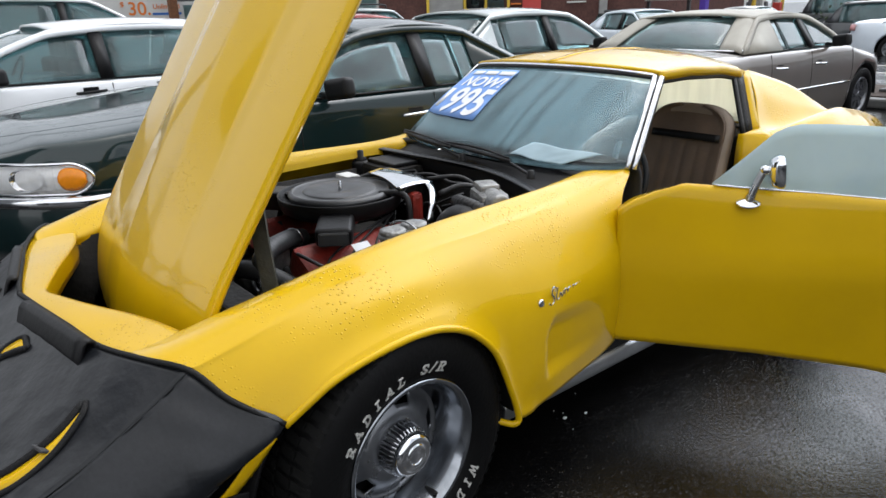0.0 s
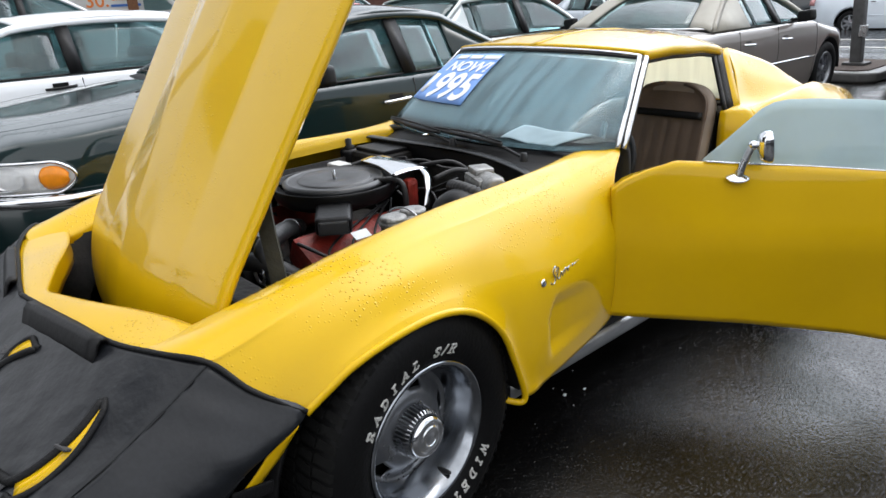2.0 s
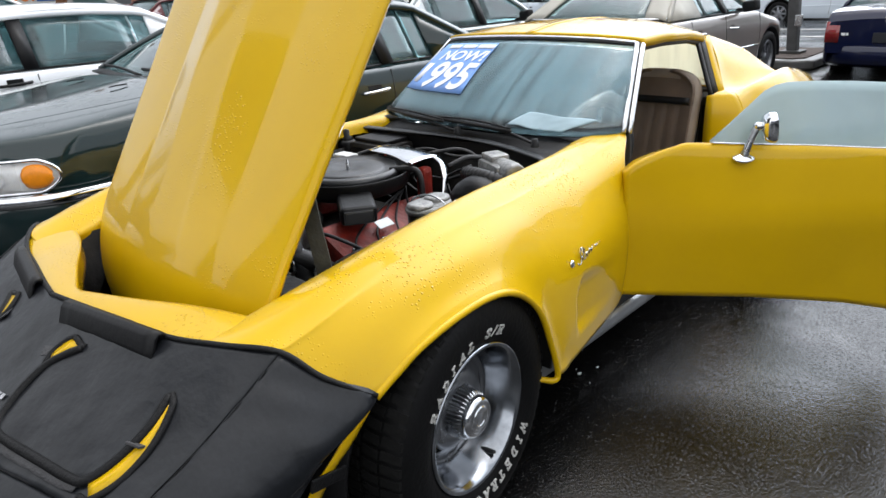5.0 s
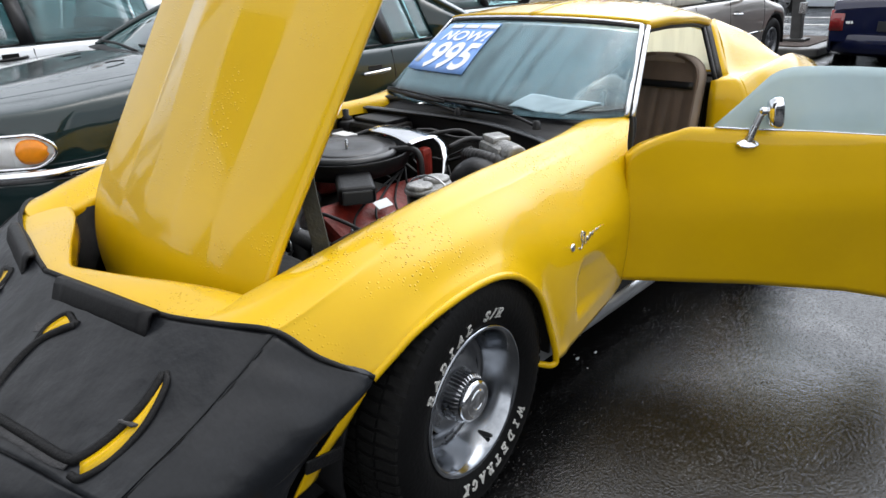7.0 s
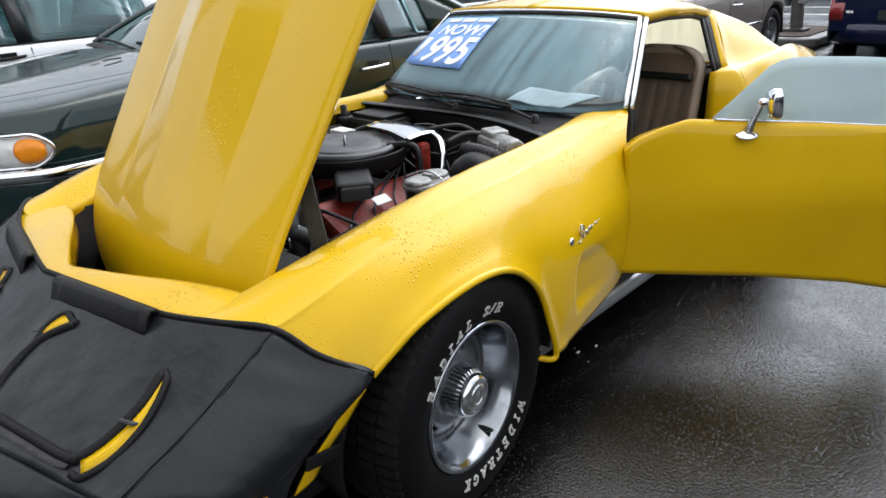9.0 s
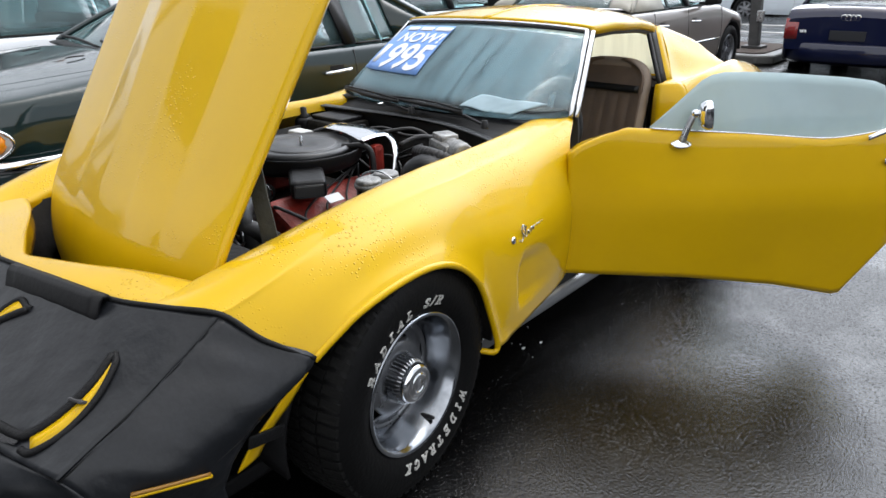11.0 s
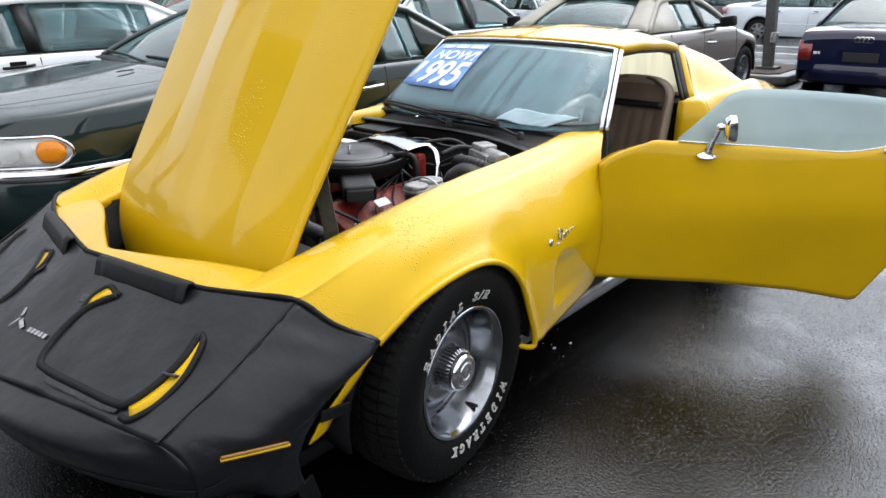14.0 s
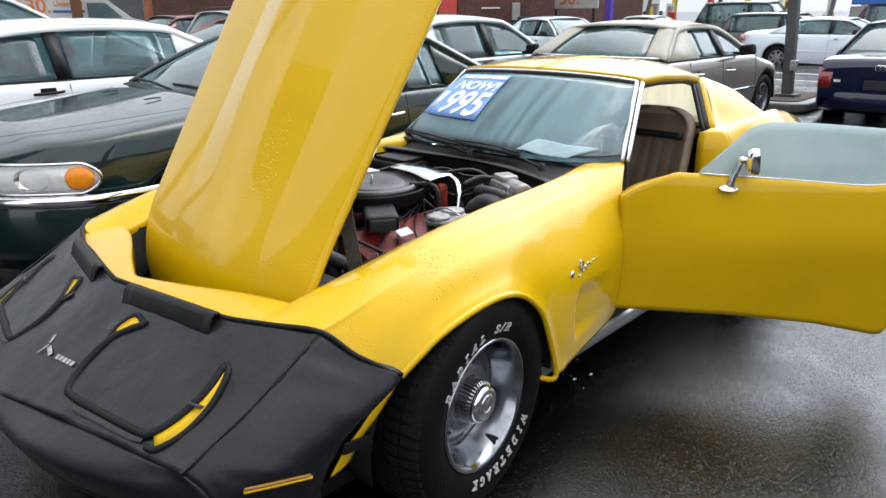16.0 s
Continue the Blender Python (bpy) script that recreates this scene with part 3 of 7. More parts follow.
# nose surround between the cover and the hood opening
_re = np.array([(0, -.655, .690), (.10, -.640, .690), (.20, -.622, .688), (.30, -.602, .684), (.42, -.575, .680), (.60, -.523, .686)])
_op = np.array([(0, -.600, .692), (.064, -.582, .692), (.20, -.530, .692), (.32, -.478, .692), (.44, -.435, .691), (.60, -.405, .697)])
S = np.concatenate([[mirror_x(_re[::-1])[:-1].tolist() + _re.tolist()], [mirror_x(_op[::-1])[:-1].tolist() + _op.tolist()]])
S = np.concatenate([S[:1] - np.array([0, .004, .012]), S, S[1:] + np.array([0, .012, -.015]), S[1:] + np.array([0, .014, -.07])])
sheet("nose_panel", np.swapaxes(dense(S, 3, 5), 0, 1), YELLOW, car, "yellow panel in front of the hood opening", .006, flip=True)


# raised hood
def hood():
    d, n = np.array([0, .534, .845]), np.array([0, -.845, .534])
    base = np.array([0, -.362, .668])
    us = np.concatenate([np.linspace(-.225, 0.1, 15), np.linspace(.14, 1.28, 22)])
    vs = np.linspace(-1, 1, 121)
    rows = []
    for u in us:
        hw = .511 + .045 * max(u, 0)
        if u < .10:
            t = (.10 - u) / .325
            hw *= max(1 - t ** 2.2, 0.0) ** .5 * .55 + .45
        row = []
        fade = min(max((u - .10) / .55, 0), 1)
        fade = fade * fade * (3 - 2 * fade)
        for v in vs:
            x = v * hw
            ax = abs(x)
            s = sum(min(max((.262 - ax + k * .003) / .170, 0), 1) for k in (-2, -1, 0, 1, 2)) / 5     # raised centre with sloping flanks
            h = .030 * (1 - v * v) + (.010 + .030 * fade) * s
            if abs(v) > .965:
                h -= .010 * (abs(v) - .965) / .035
            c = -.45 * max(.16 - u, 0) ** 2 * 1.6
            p = base + u * d + np.array([x, 0, 0]) + (h + c) * n
            row.append(p)
        rows.append(row)
    ob = sheet("hood", np.array(rows), YELLOW, car, "raised yellow hood with a raised centre, wet", .016, flip=False)
    return ob


hood_ob = hood()
_d, _n = np.array([0, .534, .845]), np.array([0, -.845, .534])
sheet("underside", [[np.array([0, -.362, .668]) + u * _d + np.array([v * (.487 + .055 * max(u, 0)), 0, 0]) + (-.022 + .010 * (1 - v * v)) * _n for v in np.linspace(-1, 1, 14)] for u in np.linspace(.0, 1.27, 10)], BLACK, hood_ob, "black hood underside", .006)
sheet("hood_prop", [[np.array(p) + np.array(o) for o in ((-.016, -.014, 0), (.016, .014, 0))] for p in ((.44, -.150, .93), (.463, -.156, .84), (.487, -.158, .75), (.51, -.158, .60))], GREENBAR, car, "dark steel hood support bar", .010, smooth=False)


# ---- wheels
STROKES = {
    "A": "05,0 45,100 85,0;25,33 65,33;-8,0 22,0;66,0 98,0", "R": "17,0 17,100 58,100 74,78 58,52 17,52;44,52 78,0;0,0 36,0;66,0 96,0;0,100 17,100",
    "D": "17,0 17,100 50,100 76,72 76,28 50,0 17,0;0,0 17,0;0,100 17,100", "I": "40,0 40,100;18,0 62,0;18,100 62,100",
    "L": "22,100 22,0 78,0 78,26;2,100 42,100;2,0 22,0", "S": "76,72 70,95 32,100 13,80 28,58 60,44 76,22 56,0 20,4 10,28",
    "/": "18,-6 66,106", "W": "2,100 22,0 46,76 70,0 90,100;-10,100 16,100;74,100 102,100", "E": "76,74 76,100 20,100 20,0 76,0 76,26;20,50 56,50;4,0 20,0;4,100 20,100",
    "T": "5,74 5,100 82,100 82,74;43,100 43,0;22,0 64,0", "C": "76,70 70,94 42,100 14,76 14,24 42,0 70,6 78,30",
    "K": "20,0 20,100;20,44 70,100;36,60 78,0;4,0 38,0;4,100 38,100;56,100 86,100;64,0 94,0"}


TYRE_PROFILE = [(.205, -.10), (.215, -.112), (.25, -.122), (.29, -.122), (.318, -.112), (.332, -.095), (.337, -.05), (.338, 0), (.337, .05), (.332, .095), (.318, .110), (.29, .120), (.25, .121), (.222, .113), (.207, .104), (.2, .09)]
WALL = crv(np.array(TYRE_PROFILE[10:]), 6)[::-1]


def slab_letter(ch, ang, parent):
    """One raised slab letter bent onto the tyre's sidewall."""
    V, F, n = [], [], 0
    for line in STROKES[ch].split(";"):
        pts = [tuple(float(q) / 100 for q in p.split(",")) for p in line.split()]
        for (x0, y0), (x1, y1) in zip(pts, pts[1:]):
            l = math.hypot(x1 - x0, y1 - y0)
            ux, uy = (x1 - x0) / l, (y1 - y0) / l
            h, b = .088, len(V)
            hw = .070 if abs(uy) < .3 else h
            for e, q in ((-.05, -1), (-.05, 1), (1, 1), (1, -1)):
                px_ = x0 + ux * (e if e < 0 else l + .05) - uy * hw * q
                py_ = y0 + uy * (e if e < 0 else l + .05) + ux * hw * q
                px_ += .22 * py_
                r = .2305 + .0235 * py_
                t = ang + (px_ - .52) * .0245 / .240
                sx = np.interp(r, WALL[:, 0], WALL[:, 1])
                for dz in (-.004, .0034 + .0001 * n):
                    V.append((sx + dz, r * math.sin(t), r * math.cos(t)))
            n += 1
            F += [(b + 1, b + 3, b + 5, b + 7), (b, b + 6, b + 4, b + 2)] + [(b + 2 * i, b + 2 * i + 1, b + (2 * i + 3) % 8, b + (2 * i + 2) % 8) for i in range(4)]
    mk("letter", V, F, LETTER, parent, "", False)


def rally_wheel(at, side, detail=True, steer=0.0):
    """side: +1 for a wheel whose face looks to +x."""
    w = new("wheel")
    w.parent = car
    w.matrix_basis = pose(*at) @ pose(0, 0, 0, 0, 0, steer if side > 0 else 180 + steer)
    w["label"] = "rally wheel with raised white letter tyre"
    tp = TYRE_PROFILE
    ty = lathe("tyre", [(r, h) for r, h in crv(tp, 3)], TYRE, w, "black radial tyre with dusty tread", 64, 'x')
    V, F = [], []
    if detail:
        for k in range(64):
            for s in (-1, 1):
                for (h0, h1, r0, r1) in ((.060, .108, .3385, .326), (.006, .052, .340, .339)):
                    a0 = 2 * math.pi * (k + (.25 if s > 0 else .75)) / 64
                    a1, tw = a0 + 2 * math.pi * .66 / 64, .012 * s
                    b = len(V)
                    for rad in (0, -.018):
                        for h, rr, da in ((h0, r0, 0), (h1, r1, tw)):
                            for a in (a0, a1):
                                V.append((s * h, (rr + .004 + rad) * math.cos(a + da), (rr + .004 + rad) * math.sin(a + da)))
                    F += [(b, b + 1, b + 3, b + 2), (b + 4, b + 6, b + 7, b + 5), (b, b + 4, b + 5, b + 1), (b + 2, b + 3, b + 7, b + 6), (b, b + 2, b + 6, b + 4), (b + 1, b + 5, b + 7, b + 3)]
        mk("tread", V, F, TYREDUST, ty, "worn tread blocks", False)
    lathe("trim_ring", crv([(.202, .094), (.208, .104), (.203, .111), (.194, .108), (.184, .092), (.173, .062), (.163, .034), (.156, .018)], 3), ALUP, w, "polished trim ring", 64, 'x')
    lathe("rim_barrel", [(.158, .02), (.157, .0), (.156, -.04), (.155, -.09)], ALU, w, "", 48, 'x')
    # centre disc with five slots
    P, n = [], 120
    radii = [.157, .151, .144, .130, .114, .102, .094, .085, .06]
    hs = [.018, .012, .010, .018, .030, .038, .041, .042, .042]
    V, F = [], []
    for r, h in zip(radii, hs):
        for k in range(n):
            a = 2 * math.pi * k / n
            V.append((h, r * math.cos(a), r * math.sin(a)))
    for i in range(len(radii) - 1):
        for k in range(n):
            ph = (k / n * 5 + .13) % 1
            if i in (2, 3) and ph < .30:
                continue
            F.append((i * n + k, i * n + (k + 1) % n, (i + 1) * n + (k + 1) % n, (i + 1) * n + k))
    mk("disc", V, F, ALU, w, "silver slotted wheel centre", True, .006)
    lathe("brake_drum", [(.15, -.02), (.001, -.02)], BLACK, w, "", 24, 'x')
    cap = lathe("centre_cap", crv([(.058, .086), (.0575, .098), (.050, .106), (.044, .108), (.040, .106), (.034, .106), (.030, .110), (.022, .110), (.019, .107), (.010, .109), (.001, .109)], 2), CHROME, w, "fluted chrome centre cap", 48, 'x')
    nf = 144
    V, F = [], []
    for h, r0, r1 in ((.036, .060, .070), (.045, .058, .0705), (.078, .055, .0675), (.087, .056, .060)):
        for k in range(nf):
            rr, a = (r1 if k % 4 < 2 else r0), 2 * math.pi * k / nf
            V.append((h, rr * math.cos(a), rr * math.sin(a)))
    mk("fluted_collar", V, gridf(4, nf, False, True), STEEL, cap, "", False)
    a = radians(-66)
    tube("valve_stem", [(.058, .176 * math.cos(a), .176 * math.sin(a)), (.082, .176 * math.cos(a), .176 * math.sin(a)), (.104, .168 * math.cos(a), .168 * math.sin(a))], [.006, .008, .005], RUBBER, w)
    if detail:
        # raised white letters round the sidewall; angles from the top, clockwise as seen from outside
        for text, mid, step in (("RADIAL", -35, 9.5), ("S/R", 13.5, 7.0), ("WIDETRACK", 162, 9.1)):
            for i, ch in enumerate(text):
                slab_letter(ch, radians(mid + (i - (len(text) - 1) / 2) * step), ty)
    return w


rally_wheel((.750, .002, .327), 1, steer=6.0)
rally_wheel((-.742, 0, .335), -1, detail=False, steer=6.0)
rally_wheel((.745, 2.489, .335), 1, detail=False)
rally_wheel((-.745, 2.489, .335), -1, detail=False)

# ---- sill, emblem, script
sheet("sill_moulding", [[(.762, y, .268), (.772, y, .25), (.766, y, .208), (.735, y, .190)] for y in np.linspace(.41, 2.08, 14)], SILL, car, "ribbed grey metal sill moulding", .01)
sheet("sill_moulding", [[(-.762, y, .268), (-.772, y, .25), (-.766, y, .208), (-.735, y, .190)] for y in np.linspace(.41, 2.08, 14)], SILL, car, "ribbed grey metal sill moulding", .01, flip=True)
lathe("round_emblem", [(.012, 0), (.012, .004), (.009, .006), (.001, .006)], CHROME, car, "small round chrome emblem", 20, 'x', pose(.8155, .505, .587))
scr = [(0, -.010), (.012, -.016), (.022, -.004), (.010, .012), (.016, .026), (.028, .022), (.024, .012)], [(.036, .020), (.030, -.004), (.040, -.010), (.048, .004)], [(.050, .004), (.056, -.010), (.062, .006)], [(.066, -.010), (.070, .006), (.078, .004), (.080, -.010)], [(.094, .006), (.084, .004), (.086, -.010), (.096, -.004), (.094, -.026), (.084, -.024)], [(.102, -.010), (.106, .006), (.112, .004)], [(.126, .006), (.116, .004), (.118, -.010), (.128, -.004), (.132, -.010)], [(.134, .008), (.138, -.008), (.148, .006), (.142, -.026), (.132, -.022)]
script = mk("script_emblem", *tube_vf(crv([(.8115 - .145 * 0, 0, 0)] * 2, 1), .0001), CHROME, car, "chrome script badge on the fender")
Vs, Fs = [], []
for st in scr:
    v, f = tube_vf(crv([(.816 - .14 * y * 1.15, .540 + y * 1.15, .588 + z * 1.25) for y, z in st], 4), .0030, 6)
    b = len(Vs)
    Vs += v
    Fs += [tuple(i + b for i in q) for q in f]
script.data.clear_geometry()
script.data.from_pydata([tuple(v) for v in Vs], [], Fs)

# rails and pipes added out of sight to keep light from under the car
for sgn in (1, -1):
    box("frame_rail", (.13, 1.75, .12), (sgn * .62, 1.25, .185), BLACK, car, "dark frame rail added under the sill to block light", .02)
    tube("exhaust_pipe", [(sgn * .30, .3, .19), (sgn * .34, 1.2, .165), (sgn * .36, 2.3, .18)], .032, RUST, car, "rusty exhaust pipe added below to block light", 4)

# ---- cowl, windshield
_wb = np.array([(-.622, 1.155, .846), (-.56, 1.055, .846), (-.44, .985, .846), (-.22, .945, .846), (0, .935, .846), (.22, .945, .846), (.44, .985, .846), (.56, 1.055, .846), (.622, 1.155, .846)])
_wt = np.array([(-.495, 1.466, 1.128), (-.44, 1.435, 1.136), (-.33, 1.415, 1.144), (-.17, 1.402, 1.150), (0, 1.398, 1.152), (.17, 1.402, 1.150), (.33, 1.415, 1.144), (.44, 1.435, 1.136), (.495, 1.466, 1.128)])
_mid = .5 * (_wb + _wt) + np.array([0, -.012, .014])
ws = sheet("windshield", dense(np.array([_wb, _mid, _wt]), 6, 5), WSGLASS, car, "rain-streaked tinted windshield", .005)
ws.visible_shadow = False
_cf = np.array([(-.60, .872, .802), (-.30, .898, .803), (0, .925, .803), (.24, .895, .803), (.47, .815, .803), (.52, .78, .80)])
_cb = np.array([(-.60, 1.10, .835), (-.30, .965, .835), (0, .935, .835), (.24, .955, .835), (.50, 1.02, .835), (.60, 1.10, .835)])
sheet("cowl", dense(np.array([_cf - [0, 0, .07], _cf - [0, .0, .004], _cf, .5 * (_cf + _cb) - [0, 0, .025], _cb]), 3, 5), BLACK, car, "black cowl with wiper trough", .006, flip=False)
sheet("cowl_ledge", dense(np.array([_cf + [0, -.016, .000], _cf + [0, -.014, .006], _cf + [0, .012, .008], _cf + [0, .014, .002]]), 1, 5), mat("cowl_edge_grey", (.05, .053, .057), .32, var=.3), car, "satin black ledge along the cowl", .004)
for arm, blade in (([(.42, .87, .835), (.25, .905, .858), (.02, .925, .866)], [(.30, .885, .868), (.10, .912, .870), (-.12, .925, .872)]), ([(.02, .90, .835), (-.15, .915, .858), (-.33, .945, .866)], [(-.06, .905, .868), (-.25, .925, .872), (-.46, .975, .876)])):
    wp = new("wiper")
    wp.parent = car
    tube("arm", arm, .006, BLACK, wp, "black wiper arm")
    tube("blade", blade, .0075, RUBBER, wp, "rubber wiper blade")
    tube("bridge", [np.array(blade[0]) + [0, 0, .008], np.array(blade[1]) + [0, 0, .016], np.array(blade[2]) + [0, 0, .008]], .004, BLACK, wp)
    lathe("pivot", [(.001, .03), (.012, .028), (.016, 0)], BLACK, wp, "", 14, 'z', pose(*arm[0]) @ pose(0, 0, -.01))
for sgn in (1, -1):
    b, t = np.array((sgn * .622, 1.155, .842)), np.array((sgn * .497, 1.468, 1.128))
    o = np.array((sgn * .014, .006, 0))
    k = np.array((-sgn * .022, -.022, .004))
    for i, (s0, s1, mt) in enumerate(((-.1, .32, TRIM), (.36, .50, BLACK), (.54, 1.0, TRIM))):
        Q = np.array([[b + l * (t - b) + o + k * s + np.array((sgn * .005 * math.sin(math.pi * (s - s0) / (s1 - s0)), 0, 0)) for s in np.linspace(s0, s1, 5)] for l in np.linspace(0, 1.0, 8)])
        sheet("pillar_trim", Q, mt, car, "bright pillar trim" if mt is TRIM else "", .008, flip=sgn < 0)
    sheet("pillar", np.array([[b + l * (t - b) + q for q in (np.array((sgn * .012, .0, 0)), np.array((sgn * .008, .045, 0)), np.array((-sgn * .03, .04, 0)))] for l in np.linspace(0, 1, 6)]), BLACK, car, "", .01)
tube("header_trim", _wt + np.array([0, -.004, .006]), .0065, TRIM, car, "bright windshield header trim", 5)
tube("header_seal", _wt + np.array([0, -.010, -.004]), .006, BLACK, car, "", 5)

# ---- roof: two lift-out panels, centre bar, rear hoop
RY = [(0.0, 1.412, 1.158), (0.25, 1.60, 1.183), (0.5, 1.80, 1.192), (0.75, 2.00, 1.184), (1.0, 2.13, 1.168)]


def roof_pt(u, v):
    """u from header to rear, v across from the centre (0) to the side (1)."""
    y0 = np.interp(u, [r[0] for r in RY], [r[1] for r in RY])
    z0 = np.interp(u, [r[0] for r in RY], [r[2] for r in RY])
    ys = np.interp(u, [0, 1], [1.470, 2.145])
    w = np.interp(u, [0, .4, 1], [.500, .512, .478])
    ze = np.interp(u, [0, .3, .7, 1], [1.138, 1.143, 1.128, 1.098])
    e = v ** 2.4
    return np.array([w * v, y0 + (ys - y0) * v ** 2, z0 + (ze - z0) * e])


for sgn in (1, -1):
    us, vs = np.linspace(0, .97, 24), np.linspace(.012, 1, 24)
    P = np.array([[roof_pt(u, v) for v in vs] for u in us])
    edge = P[:, -1:] + np.array([-.006, 0, -.022])
    P = np.concatenate([P, edge], 1)
    sheet("roof_panel", P if sgn > 0 else mirror_x(P), YELLOW, car, "yellow lift-out roof panel spotted with rain", .012, flip=sgn > 0)
    rail = [roof_pt(u, 1) * [sgn, 1, 1] + np.array([-sgn * .008, 0, -.030]) for u in np.linspace(0, 1, 12)]
    tube("window_seal", rail, .011, RUBBER, car, "black rubber window seal", 2)
P = np.array([[roof_pt(u, .0) + np.array([x, 0, -.004]) for x in (-.014, 0, .014)] for u in np.linspace(0, 1, 20)])
sheet("roof_bar", P, YELLOW, car, "", .02, flip=True)
P = np.array([[roof_pt(1.0, v) * [s, 1, 1] + np.array([0, dy, dz]) for s, v in [(-1, a) for a in np.linspace(1, 0, 16)] + [(1, a) for a in np.linspace(.06, 1, 16)]] for dy, dz in ((-.012, 0.0), (.06, -.008), (.12, -.03), (.16, -.08))])
sheet("roof_hoop", P, YELLOW, car, "yellow roof hoop behind the panels", .012, flip=False)

# ---- rear quarter with flying buttress
QUARTER = [  # rows along y: ridge, valley, crest, side, lower, bottom
    [(.476, 2.190, 1.100), (.540, 2.158, 1.00), (.622, 2.062, .874), (.700, 2.03, .845), (.765, 2.02, .68), (.790, 2.02, .50), (.755, 2.02, .25)],
    [(.470, 2.24, 1.094), (.538, 2.215, .995), (.624, 2.17, .862), (.700, 2.15, .872), (.785, 2.14, .70), (.810, 2.13, .55), (.80, 2.11, .30)],
    [(.472, 2.31, 1.078), (.545, 2.30, .985), (.634, 2.28, .852), (.712, 2.28, .892), (.805, 2.28, .74), (.845, 2.26, .65), (.868, 2.24, .58)],
    [(.520, 2.53, 1.010), (.580, 2.52, .93), (.642, 2.51, .858), (.710, 2.50, .910), (.810, 2.50, .78), (.855, 2.50, .70), (.876, 2.50, .667)],
    [(.570, 2.68, .930), (.610, 2.68, .895), (.648, 2.68, .862), (.695, 2.68, .906), (.795, 2.68, .78), (.85, 2.70, .68), (.872, 2.71, .61)],
    [(.610, 2.80, .868), (.630, 2.80, .868), (.650, 2.82, .868), (.680, 2.84, .878), (.78, 2.84, .77), (.835, 2.86, .60), (.862, 2.87, .46)],
    [(.600, 3.00, .83), (.615, 3.02, .835), (.635, 3.04, .842), (.66, 3.05, .842), (.76, 3.05, .74), (.82, 3.05, .56), (.83, 3.00, .28)],
    [(.560, 3.30, .77), (.585, 3.32, .775), (.61, 3.34, .778), (.635, 3.35, .77), (.71, 3.34, .66), (.76, 3.33, .50), (.74, 3.32, .32)],
    [(.540, 3.56, .70), (.56, 3.58, .70), (.585, 3.60, .695), (.605, 3.60, .68), (.65, 3.60, .60), (.68, 3.60, .48), (.66, 3.58, .36)],
]
_q = dense(np.array(QUARTER), 6, 6)
for sgn in (1, -1):
    P = _q if sgn > 0 else mirror_x(_q)
    rq = sheet("rear_quarter", P, YELLOW, car, "yellow rear quarter with sail panel", .006, flip=sgn < 0)
    oc = crv(np.array(QUARTER[0][2:]), 5)
    J = np.array([[(sgn * x, y, z), (sgn * (x - .012), y - .015, z - .002), (sgn * (.62 + (x - .612) * .18), 1.915 + .03 * (z > .84), z - .006), (sgn * .60, 1.93, z - .01)] for x, y, z in oc])
    sheet("door_jamb", J, YELLOW, rq, "", .004, flip=sgn > 0)
    e0, e1 = np.array((.456, 2.136, 1.088)), np.array((.592, 2.026, .862))
    f0, f1 = np.array((.478, 2.190, 1.102)), np.array((.624, 2.060, .872))
    RV = np.array([[(e0 + l * (e1 - e0)) * (1 - q) + (f0 + l * (f1 - f0)) * q + np.array((.004 * math.sin(math.pi * q), 0, 0)) for q in (0, .5, 1)] for l in np.linspace(0, 1, 8)])
    sheet("sail_reveal", RV if sgn > 0 else mirror_x(RV), YELLOW, rq, "", .004, flip=sgn < 0)
    for off, wd, mt in ((-.018, .056, PIPING), (.042, .024, PIPING)):
        a, b = np.array((sgn * .478, 2.128, 1.088)), np.array((sgn * .612, 2.015, .862))
        Q = np.array([[a + l * (b - a) + np.array((-sgn * .010, -off - s * wd, -.004)) for s in (0, .5, 1)] for l in np.linspace(0, 1, 6)])
        sheet("door_post_seal", Q, mt, rq, "black rubber post seal", .012, flip=sgn > 0)
ys = np.linspace(2.42, 3.56, 14)
sheet("rear_deck", [[(x, y, np.interp(y, [2.42, 2.8, 3.1, 3.56], [.86, .855, .80, .69])) for x in np.linspace(-.56, .56, 12)] for y in ys], YELLOW, car, "yellow rear deck", .01, flip=True)
sheet("tail_panel", [[(x, 3.56 + .03 * math.cos(x * 2), z) for x in np.linspace(-.60, .60, 12)] for z in (.70, .5, .36)], YELLOW, car, "", .01)
rg = sheet("rear_window", [[(x, 2.30 + (1.12 - z) * .10, z) for x in np.linspace(-.45, .45, 10)] for z in np.linspace(.85, 1.082, 6)], FOGGED, car, "fogged upright rear window", .004)

# ---- interior
sheet("dashboard", dense(np.array([[(x, y, z - .03 * (x / .6) ** 2) for x in np.linspace(-.56, .56, 9)] for y, z in ((1.0, .838), (1.12, .848), (1.24, .846), (1.30, .82), (1.31, .70), (1.27, .55))]), 4, 2), DASH, car, "dark padded dashboard", .02, flip=True)
box("floor_pan", (1.3, 1.4, .05), (0, 1.65, .27), CARPET, car, "", .01)
box("centre_tunnel", (.24, 1.1, .26), (0, 1.65, .40), LEATHER, car, "brown console", .03)
box("rear_bulkhead", (1.2, .05, .55), (0, 2.33, .56), CARPET, car, "dark rear bulkhead", .02)
box("luggage_shelf", (1.0, .4, .04), (0, 2.28, .80), CARPET, car, "", .01)
sw = lathe("steering_wheel", [(.185 + .012 * math.cos(a), .012 * math.sin(a)) for a in np.linspace(0, 2 * math.pi, 10)], BLACK, car, "black steering wheel", 40, 'z', pose(.32, 1.425, .70, 68, 0, 0))
